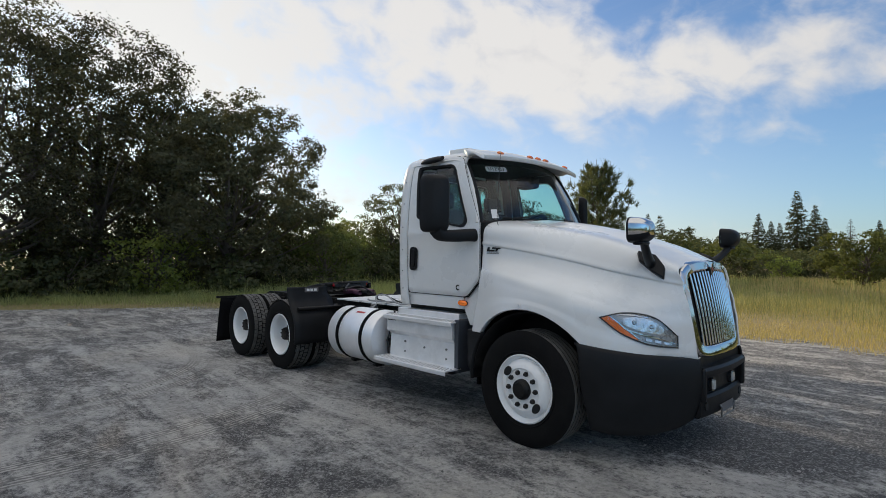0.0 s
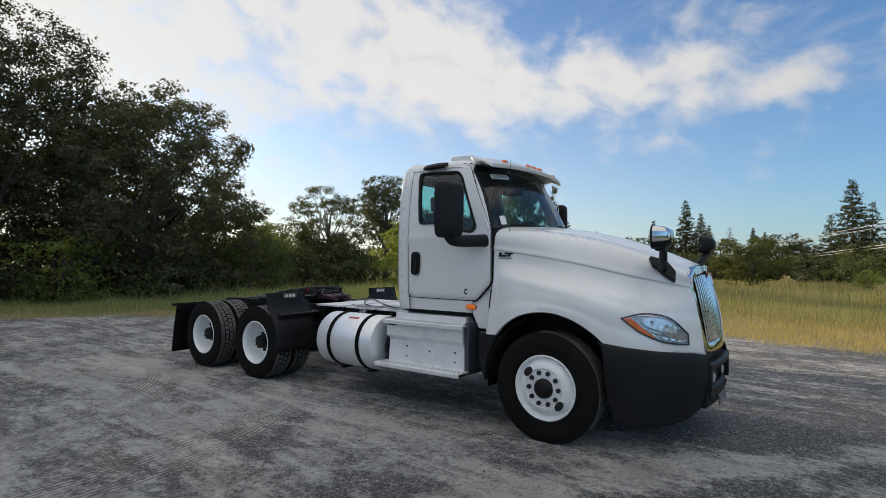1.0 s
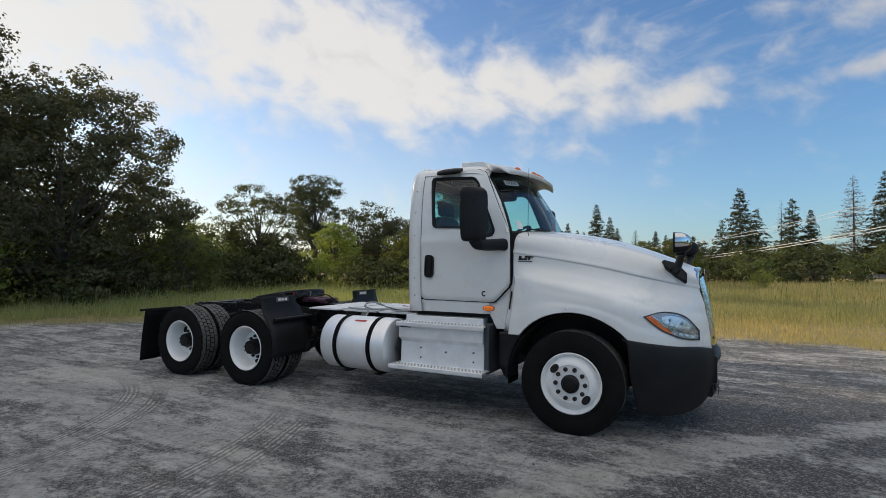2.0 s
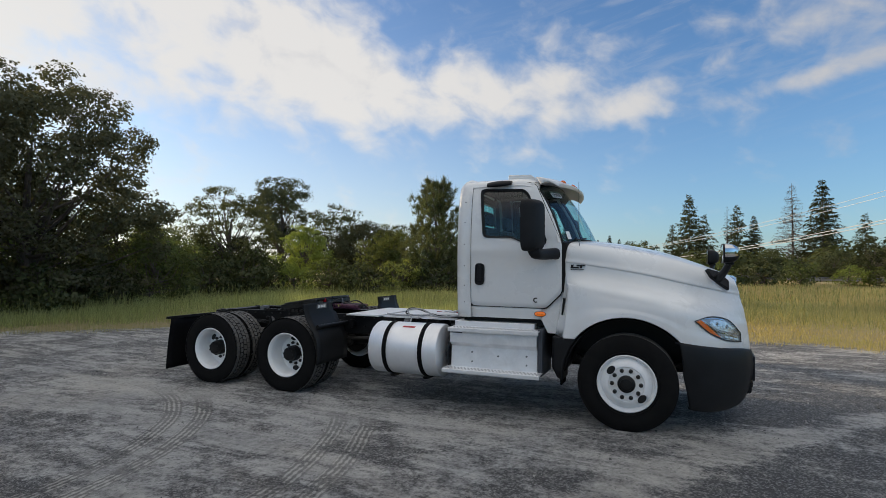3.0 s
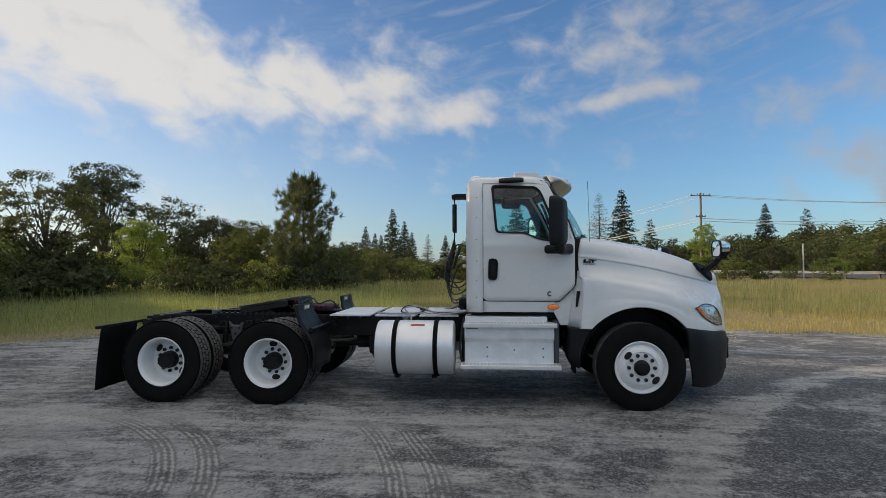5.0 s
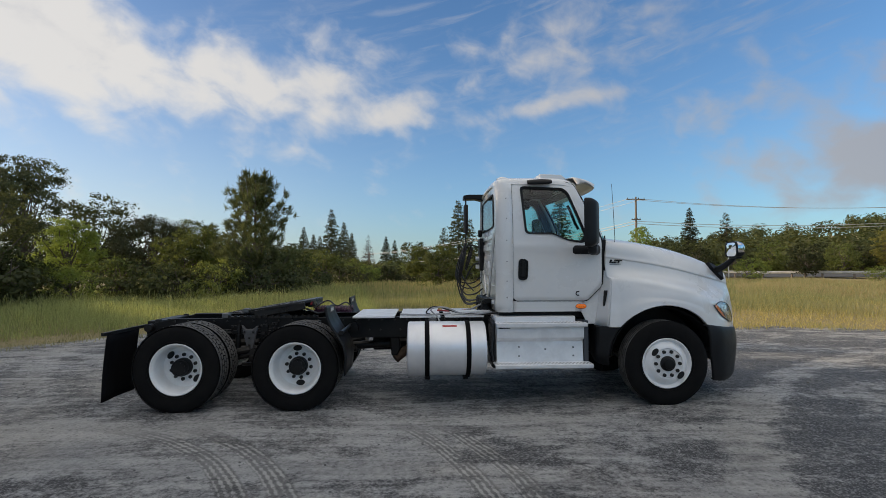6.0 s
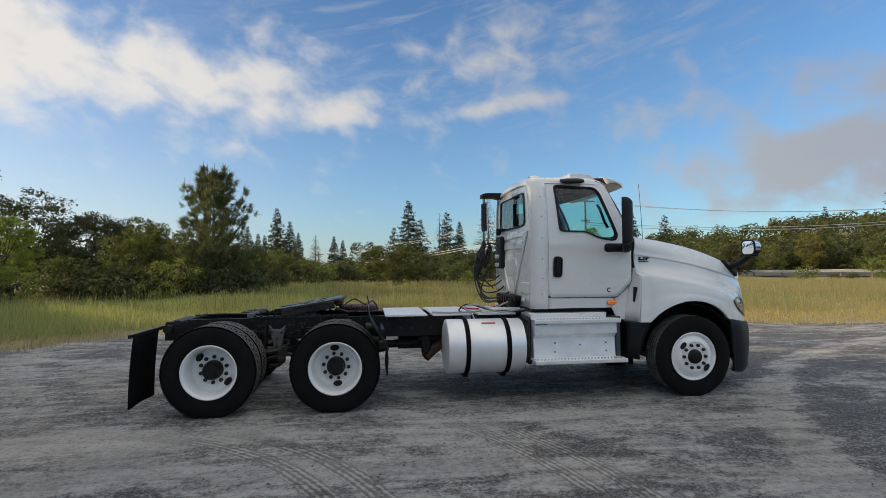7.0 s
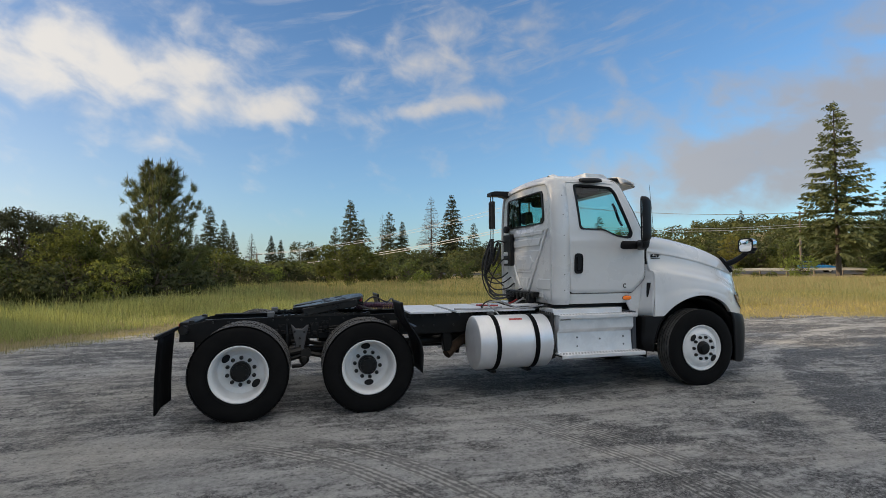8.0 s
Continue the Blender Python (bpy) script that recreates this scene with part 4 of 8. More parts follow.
# mudflaps and their hangers
for s in (-1, 1):
    bm = bmesh.new()
    rows = []
    for k in range(9):
        z = 0.91 - 0.75 * k / 8
        rows.append([(-6.49 - 0.02 * k / 8 - 0.012 * math.sin(3.1 * k / 8) + 0.012 * math.cos(j * 1.1), s * (0.60 + 0.66 * j / 6 + 0.06 * k / 8), z) for j in range(7)])
    loft(bm, rows)
    ob = part("mudflap", bm, FLAPM, truck, "plain black rubber mudflap hanging behind the rear wheels")
    sm = ob.modifiers.new("thickness", "SOLIDIFY")
    sm.thickness = 0.012
    bm = bmesh.new()
    box(bm, -6.50, -6.47, min(s * 0.40, s * 1.33), max(s * 0.40, s * 1.33), 0.90, 0.937)
    for k in range(6):
        cyl(bm, (-6.515, s * (0.75 + 0.1 * k), 0.918), (-6.50, s * (0.75 + 0.1 * k), 0.918), 0.012, n=6)
    part("mudflap_hanger", bm, FRAME, truck)
    # tail tow pin
    bm = bmesh.new()
    cyl(bm, (-6.4, s * 0.44, 0.90), (-6.4, s * 0.53, 0.90), 0.05)
    part("tow_pin", bm, GREASE, truck)
    # quarter fender ahead of the drive wheels
    bm = bmesh.new()
    prof = [(-4.03, 1.20), (-4.02, 1.12), (-3.98, 1.0), (-3.90, 0.88), (-3.83, 0.76), (-3.80, 0.62), (-3.81, 0.42)]
    rows = []
    for k in range(19):
        p = spline([(a, b, 0) for a, b in prof], k / 18)
        zz = p[1]
        inner = 0.60 if zz < 1.05 else 0.66
        rows.append([(p[0], s * (inner + (1.30 - inner) * j / 6), zz) for j in range(7)])
    loft(bm, rows)
    ob = part("quarter_fender", bm, BLACKPL, truck, "black plastic quarter fender ahead of the drive wheels")
    sm = ob.modifiers.new("thickness", "SOLIDIFY")
    sm.thickness = 0.014
    bm = bmesh.new()
    cyl(bm, (-3.85, s * 0.42, 0.90), (-3.85, s * 1.22, 0.90), 0.026)
    cyl(bm, (-3.80, s * 0.43, 0.88), (-3.80, s * 0.52, 0.88), 0.06)
    part("fender_bracket", bm, FRAME, truck)
    bm = bmesh.new()
    box(bm, -4.010, -4.006, s * 0.92 - 0.11, s * 0.92 + 0.11, 1.120, 1.185)
    plate_ob = part("fender_plate", bm, plain("dull_plate", (0.16, 0.16, 0.165), 0.4, 0.5), truck, "small grey maker's plate with unreadable lettering")
    for k in range(3):
        bm = bmesh.new()
        box(bm, -4.006, -4.0025, s * 0.92 - 0.08 + 0.058 * k, s * 0.92 - 0.036 + 0.058 * k, 1.135, 1.170)
        part("letter_bar", bm, STICKER, plate_ob)

# ---- hood, fenders, grille, bumper ----
ARCH = 0.69
TOP_RAILS = [
    [(-0.42, 0, 2.035), (-0.05, 0, 1.985), (0.35, 0, 1.895), (0.70, 0, 1.775), (0.95, 0, 1.672), (1.11, 0, 1.60)],
    [(-0.62, -0.90, 1.975), (-0.20, -0.835, 1.925), (0.25, -0.745, 1.845), (0.62, -0.66, 1.745), (0.88, -0.60, 1.645), (1.075, -0.535, 1.555)],
    [(-0.66, -0.966, 1.80), (-0.22, -0.940, 1.735), (0.22, -0.885, 1.655), (0.60, -0.800, 1.565), (0.90, -0.675, 1.495), (1.11, -0.54, 1.445)],
]
SIDE_RAILS = [
    [(-0.66, -0.968, 1.665), (-0.22, -0.962, 1.585), (0.22, -0.935, 1.495), (0.60, -0.865, 1.405), (0.92, -0.72, 1.325), (1.15, -0.54, 1.27)],
    [(-0.645, -0.995, 1.535), (-0.42, -1.072, 1.510), (0.02, -1.118, 1.435), (0.42, -1.070, 1.350), (0.84, -0.85, 1.240), (1.165, -0.535, 1.18)],
    [(-0.615, -1.055, 1.445), (-0.32, -1.13, 1.395), (0.10, -1.165, 1.325), (0.52, -1.105, 1.235), (0.90, -0.84, 1.13), (1.185, -0.53, 1.08)],
]
CREASE = [(x, y + 0.004 * min(1.0, (1.11 - x) / 0.5), z - 0.045) for x, y, z in TOP_RAILS[2]]
RAILS = TOP_RAILS + [CREASE] + SIDE_RAILS
LIP_X = [(-0.665, -1.10, 0), (-0.3, -1.185, 0), (0.05, -1.19, 0), (0.45, -1.145, 0), (0.85, -0.93, 0), (1.21, -0.50, 0)]


def lip(u):
    p = spline(LIP_X, u)
    x = float(p[0])
    z = 0.93 + 0.02 * (x + 0.6)
    if x > 0.5:
        z = 0.948 - 0.148 * (x - 0.5)
    if abs(x) < ARCH:
        z = max(z, 0.5 + math.sqrt(ARCH ** 2 - x * x))
    return np.array((x, float(p[1]), z))


def hood_point(u, v):
    """v from 0 at the middle line to 1 at the lower edge."""
    ctl = [spline(r, u) for r in RAILS] + [lip(u)]
    crown = 0.62 * ctl[0] + 0.38 * ctl[1]
    crown[2] = ctl[0][2] - 0.16 * (ctl[0][2] - ctl[1][2]) + 0.004
    pts = [ctl[0], crown] + ctl[1:]
    return spline(pts, v)


NU, NV = 120, 72
bm = bmesh.new()
rows = []
for i in range(NU + 1):
    row = [hood_point(i / NU, j / NV) for j in range(NV + 1)]
    # flange round the wheel arch
    for j in range(NV + 1):
        if j / NV > 0.952:
            row[j] = row[j] + np.array((0, -0.008, 0))
    last = row[-1]
    # folded-in lip along the lower edge
    inn = np.array((last[0], last[1] + 0.006, last[2] - 0.004))
    row.append(inn)
    row.append(inn + np.array((0, 0.05, 0.006)))
    rows.append([tuple(p) for p in row] )
full = []
for row in rows:
    left = [(p[0], -p[1], p[2]) for p in row[:0:-1]]
    full.append(left + row)
loft(bm, full)
bmesh.ops.remove_doubles(bm, verts=bm.verts, dist=0.0004)
hood = part("hood", bm, WHITE, truck, "glossy white one-piece hood with flared fenders", angle=50)
sm = hood.modifiers.new("thickness", "SOLIDIFY")
sm.thickness, sm.offset = 0.012, 0

from mathutils.bvhtree import BVHTree
_tmp = bmesh.new()
_tmp.from_mesh(hood.data)
HOOD_BVH = BVHTree.FromBMesh(_tmp)
_tmp.free()


def on_hood(p, way, lift=0.008):
    """The point of the hood met from p going along -way, lifted off it."""
    p, way = Vector(p), Vector(way).normalized()
    hit, nor, _, _ = HOOD_BVH.ray_cast(p + way * 0.8, -way)
    if hit is None:
        return p
    if nor.dot(way) < 0:
        nor = -nor
    return hit + nor * (lift + 0.006)


def side(p, s):
    """Mirrors a right-hand point to the left when s is 1."""
    return (p[0], p[1] * -s, p[2])


def headlight(s):
    tip, nose = np.array((0.655, -1.05, 1.165)), np.array((1.10, -0.645, 0.965))
    way = (0.62, -0.78, 0.12)

    def shape(a, b):
        """a along the lamp, b from its lower (0) to its upper edge (1)."""
        up = float(spline([(0.0, 0, 0), (0.080, 0, 0), (0.128, 0, 0), (0.135, 0, 0), (0.060, 0, 0)], a)[0])
        dn = float(spline([(0.0, 0, 0), (0.068, 0, 0), (0.09, 0, 0), (0.070, 0, 0), (0.030, 0, 0)], a)[0])
        c = tip + (nose - tip) * a
        return c + np.array((0, 0, -dn + (up + dn) * b))

    def patch(a0, a1, b0, b1, lift, na=22, nb=8, grow=0.0, dome=0.0):
        q = bmesh.new()
        rows = []
        for i in range(na + 1):
            a = a0 + (a1 - a0) * i / na
            row = []
            for j in range(nb + 1):
                b = b0 + (b1 - b0) * j / nb
                p = shape(a, 0.5 + (b - 0.5) * (1 + grow))
                h = on_hood(p, way, lift + dome * math.sin(math.pi * min(max(a, 0), 1)) * math.sin(math.pi * j / nb))
                row.append(side(h, s))
            rows.append(row)
        loft(q, rows)
        return q

    lamp = part("headlight", patch(-0.02, 1.02, 0, 1, 0.004, grow=0.10), LAMPBOWL, truck, "clear almond-shaped headlight with an amber corner")
    # dark rubber outline
    q = bmesh.new()
    n = 30
    loop = [shape(k / n, 1.0) for k in range(n + 1)] + [shape(1.0, 1 - k / 5) for k in range(1, 5)] + [shape(1 - k / n, 0.0) for k in range(n + 1)]
    ring = [Vector(side(on_hood(p, way, 0.010), s)) for p in loop]
    cen = sum(ring, Vector()) / len(ring)
    tube(q, ring + [ring[0]], 0.0055, 7)
    part("bezel", q, LAMPDARK, lamp, "black bezel")

    def slot(a0, a1, lo, hi, lift, nm, mat, label="", na=16, nb=4):
        """A strip between two edges given as functions of the length."""
        q = bmesh.new()
        loft(q, [[side(on_hood(shape(a, lo(a) + (hi(a) - lo(a)) * j / nb), way, lift), s) for j in range(nb + 1)] for a in [a0 + (a1 - a0) * i / na for i in range(na + 1)]])
        return part(nm, q, mat, lamp, label)
    amber_top = lambda a: float(np.interp(a, [0.0, 0.12, 0.16, 0.28, 0.48], [0.95, 0.92, 0.66, 0.34, 0.07]))
    slot(0.0, 0.48, lambda a: 0.02, amber_top, 0.010, "turn_signal", AMBER, "amber turn signal along the lower edge")
    slot(0.13, 0.50, lambda a: amber_top(a) + 0.02, lambda a: amber_top(a) + 0.08, 0.012, "trim_line", CHROME)
    slot(0.30, 0.95, lambda a: 0.30 - 0.05 * a, lambda a: 0.34 - 0.05 * a, 0.012, "trim_line", CHROME)
    slot(0.20, 0.62, lambda a: 0.90, lambda a: 0.94, 0.012, "trim_line", CHROME)
    # main reflector with streaked facets, and its bulb caps
    q = bmesh.new()
    rows = []
    for i in range(19):
        a = 0.30 + 0.52 * i / 18
        top = 0.88 - 0.10 * (2 * i / 18 - 1) ** 2
        low = 0.40 + 0.06 * (2 * i / 18 - 1) ** 2
        rows.append([side(on_hood(shape(a, low + (top - low) * j / 6), way, 0.007 + 0.004 * math.sin(i * 1.9 + 0.5 * math.sin(j * 1.3)) * math.sin(math.pi * j / 6)), s) for j in range(7)])
    loft(q, rows)
    part("reflector", q, REFLECT, lamp)
    for a, b in ((0.44, 0.66), (0.66, 0.64)):
        c = on_hood(shape(a, b), way, 0.010)
        d = Vector(way).normalized()
        q = bmesh.new()
        cyl(q, side(c, s), side(c + d * 0.010, s), 0.018, 0.012, 12)
        part("bulb_cap", q, LENSBALL, lamp)
    for a in (0.58, 0.70, 0.82):
        slot(a, a + 0.08, lambda a: 0.09, lambda a: 0.20, 0.011, "marker_facet", REFLECT, "", 3, 2)
    lens = part("lens", patch(0.0, 1.0, 0, 1, 0.014, dome=0.010), LENS, lamp)
    lens.visible_shadow = False


LAMPBOWL = worn("lamp_housing", (0.26, 0.265, 0.275), (0.44, 0.445, 0.46), 0.3, 0.4, 0, 14, 60, 0.05)
FOGLENS = worn("fog_lens", (0.55, 0.56, 0.55), (0.36, 0.37, 0.37), 0.2, 0.2, 0.5, 40, 120, 0.2)
LENSBALL = plain("projector_glass", (0.35, 0.37, 0.40), 0.08, 0.6)
for s in (-1, 1):
    headlight(s)


# grille: chrome surround, dark core, upright bars
def grille_at(y, h):
    """h from 0 at the foot to 1 at the head; y across."""
    x = 1.235 - 0.115 * h - 0.02 * h * h - 0.14 * (y / 0.53) ** 2 * 0.32
    half = 0.485 + 0.045 * h
    return Vector((x, y * half / 0.53, 0.845 + 0.725 * h + (0.045 * (1 - (y / 0.53) ** 2) * h)))


grille = bmesh.new()
loft(grille, [[grille_at(-0.50 + i / 12, 0.03 + 0.94 * j / 6) + Vector((-0.045, 0, 0)) for i in range(13)] for j in range(7)])
grille = part("grille", grille, INK, truck, "tall chrome grille of upright bars")
bm = bmesh.new()


def ring_pt(k, n, grow):
    """A rounded outline about the grille, in (y, h)."""
    a = 2 * math.pi * k / n
    c, sn = math.cos(a), math.sin(a)
    e = 0.28
    return (math.copysign(abs(c) ** e, c) * (0.53 + grow), 0.5 + math.copysign(abs(sn) ** e, sn) * (0.5 + grow * 1.25))


N = 96
rows = []
for grow, lift in ((0.016, -0.03), (0.014, 0.008), (0.0, 0.022), (-0.060, 0.022), (-0.080, 0.008), (-0.083, -0.05)):
    rows.append([tuple(grille_at(*ring_pt(k, N, grow)) + Vector((lift, 0, 0))) for k in range(N)])
loft(bm, rows, True)
part("surround", bm, CHROME, grille, "polished chrome surround")
for k in range(15):
    y = -0.392 + 0.056 * k
    bm = bmesh.new()
    rows = []
    for j in range(15):
        h = 0.115 + 0.78 * j / 14
        c = grille_at(y, h) + Vector((0.004 + 0.010 * math.sin(h * 3.1), 0, 0))
        arc = [(c.x + 0.013 * math.sin(a), c.y - 0.0105 * math.cos(a), c.z) for a in [math.pi * i / 6 for i in range(7)]]
        rows.append([(c.x - 0.016, c.y - 0.005, c.z)] + arc + [(c.x - 0.016, c.y + 0.005, c.z)])
    loft(bm, rows)
    part("grille_bar", bm, CHROME, grille)
bm = bmesh.new()
c = grille_at(0, 0.90) + Vector((0.024, 0, 0.0))
prism(bm, [(0, c.z - 0.085), (0.03, c.z - 0.02), (0.045, c.z + 0.03), (-0.045, c.z + 0.03), (-0.03, c.z - 0.02)], "x", c.x - 0.03, c.x + 0.002)
part("emblem", bm, INK, grille, "small chrome diamond emblem on a black wedge", bevel=0.005)
bm = bmesh.new()
prism(bm, [(0, c.z + 0.075), (0.038, c.z + 0.018), (0, c.z - 0.045), (-0.038, c.z + 0.018)], "x", c.x + 0.003, c.x + 0.009)
part("emblem_rim", bm, CHROME, grille, bevel=0.003)
bm = bmesh.new()
prism(bm, [(0, c.z + 0.030), (0.013, c.z + 0.012), (0, c.z - 0.010), (-0.013, c.z + 0.012)], "x", c.x + 0.0092, c.x + 0.0115)
part("emblem_core", bm, EMBLEM, grille)

# bumper: black corners wrapping to a recessed middle
BTOP = [(0.50, -1.150, 0.955), (0.72, -1.06, 0.92), (0.95, -0.86, 0.885), (1.12, -0.66, 0.865), (1.215, -0.485, 0.845)]
BMID = [(0.545, -1.155, 0.62), (0.76, -1.075, 0.60), (0.99, -0.875, 0.60), (1.155, -0.67, 0.60), (1.245, -0.485, 0.60)]
BLOW = [(0.60, -1.10, 0.285), (0.79, -1.02, 0.265), (0.985, -0.84, 0.275), (1.115, -0.66, 0.315), (1.18, -0.485, 0.365)]
for s in (-1, 1):
    bm = bmesh.new()
    rows = []
    for i in range(31):
        u = i / 30
        a, b, c = (spline(r, u) for r in (BTOP, BMID, BLOW))
        fold = 0.15 + 0.85 * min(1.0, u * 3)
        prof = [a + np.array((-0.03, 0.03, -0.002)), a + np.array((0, 0, -0.004)), a * 0.9 + b * 0.1 + np.array((0.012, -0.012, 0.0)), a * 0.5 + b * 0.5 + np.array((0.014, -0.014, 0)), b, b * 0.5 + c * 0.5 + np.array((0.004, -0.004, 0)), c, c + np.array((-0.04, 0.05, -0.02)) * fold, c + np.array((-0.12, 0.12, -0.015)) * fold]
        rows.append([side(spline(prof, j / 24), s) for j in range(25)])
    loft(bm, rows)
    ob = part("bumper_corner", bm, BLACKPL, truck, "matt black plastic bumper corner", angle=45)
    sm = ob.modifiers.new("thickness", "SOLIDIFY")
    sm.thickness = 0.02
# middle: top beam, lower beam, recessed mouth
for z0, z1, x0, x1, nm in ((0.690, 0.765, 1.06, 1.262, "upper_beam"), (0.365, 0.535, 1.06, 1.225, "lower_beam")):
    bm = bmesh.new()
    rows = []
    for i in range(17):
        y = -0.49 + 0.98 * i / 16
        bow = 0.035 * (1 - (y / 0.49) ** 2)
        rows.append([(x0, y, z0), (x1 - 0.015 + bow, y, z0), (x1 + bow, y, z0 + 0.02), (x1 + bow, y, z1 - 0.02), (x1 - 0.02 + bow, y, z1), (x0, y, z1)])
    loft(bm, rows, True)
    bm.faces.new([v for v in bm.verts][:6])
    bm.faces.new([v for v in bm.verts][-6:])
    part(nm, bm, BLACKPL, truck, "matt black bumper beam")
bm = bmesh.new()
box(bm, 1.08, 1.205, -0.49, 0.49, 0.50, 0.86)
part("bumper_mouth", bm, FRAME, truck)
for s in (-1, 1):
    bm = bmesh.new()
    rows = []
    for sc, dx in ((1.0, 0.0), (1.0, 0.016), (0.86, 0.024), (0.02, 0.030)):
        rows.append([(1.222 + dx, s * 0.235 + 0.034 * sc * math.copysign(abs(math.cos(a)) ** 0.6, math.cos(a)), 0.60 + 0.042 * sc * math.copysign(abs(math.sin(a)) ** 0.6, math.sin(a))) for a in [2 * math.pi * i / 20 for i in range(20)]])
    loft(bm, rows, True)
    fog = part("fog_lamp", bm, FOGLENS, truck, "small clear fog lamp set in the bumper")
    bm = bmesh.new()
    rows = []
    for sc, dx in ((1.02, 0.010), (1.25, 0.012), (1.35, -0.016)):
        rows.append([(1.222 + dx, s * 0.235 + 0.034 * sc * math.copysign(abs(math.cos(a)) ** 0.6, math.cos(a)), 0.60 + 0.042 * sc * math.copysign(abs(math.sin(a)) ** 0.6, math.sin(a))) for a in [2 * math.pi * i / 20 for i in range(20)]])
    loft(bm, rows, True)
    part("bezel", bm, LAMPDARK, fog)
    bm = bmesh.new()
    prism(bm, [(1.10, 0.50), (1.262, 0.50), (1.262, 0.765), (1.10, 0.765)], "y", s * 0.470 - 0.026, s * 0.470 + 0.026)
    part("bumper_post", bm, BLACKPL, truck, bevel=0.016)
    # black plug on the beam, its colour standing in for a dark hole
    bm = bmesh.new()
    cyl(bm, (1.19, s * 0.40, 0.45), (1.245, s * 0.40, 0.45), 0.033)
    part("tow_hole", bm, INK, truck)
# empty plate bracket: a thin frame below the bumper
bm = bmesh.new()
for y in (-0.15, 0.15):
    tube(bm, [(1.245, y, 0.44), (1.275, y, 0.40), (1.27, y, 0.33)], 0.006, 6)
for z in (0.44, 0.33):
    tube(bm, [(1.27 if z < 0.4 else 1.248, -0.15, z), (1.27 if z < 0.4 else 1.248, 0.15, z)], 0.006, 6)
part("plate_bracket", bm, RIVET, truck, "empty wire bracket for a plate")
bm = bmesh.new()
box(bm, 1.262, 1.266, -0.15, 0.15, 0.36, 0.43)
part("plate_holder", bm, plain("holder_grey", (0.12, 0.12, 0.13), 0.4), truck)

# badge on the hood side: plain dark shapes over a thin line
bm = bmesh.new()
for pts in ([(-0.595, 1.737), (-0.568, 1.737), (-0.575, 1.712), (-0.51, 1.712), (-0.515, 1.695), (-0.605, 1.695)],
            [(-0.535, 1.738), (-0.44, 1.738), (-0.444, 1.72), (-0.472, 1.72), (-0.48, 1.695), (-0.502, 1.695), (-0.495, 1.72), (-0.54, 1.72)],
            [(-0.60, 1.683), (-0.455, 1.683), (-0.458, 1.676), (-0.602, 1.676)]):
    a = [on_hood((p[0], -0.95, p[1]), (0, -1, 0), 0.003) for p in pts]
    b = [on_hood((p[0], -0.95, p[1]), (0, -1, 0), 0.010) for p in pts]
    va, vb = [bm.verts.new(p) for p in a], [bm.verts.new(p) for p in b]
    bm.faces.new(vb)
    for i in range(len(pts)):
        bm.faces.new((va[i], vb[i], vb[(i + 1) % len(pts)], va[(i + 1) % len(pts)]))
part("side_badge", bm, INK, truck, "small dark badge on the hood side")
# small emblem disc over the wheel arch
bm = bmesh.new()
p = on_hood((-0.035, -1.1, 1.215), (0, -1, 0), 0.0)
cyl(bm, p, p + Vector((0, -0.006, 0)), 0.016)
part("arch_stud", bm, DECK, truck)


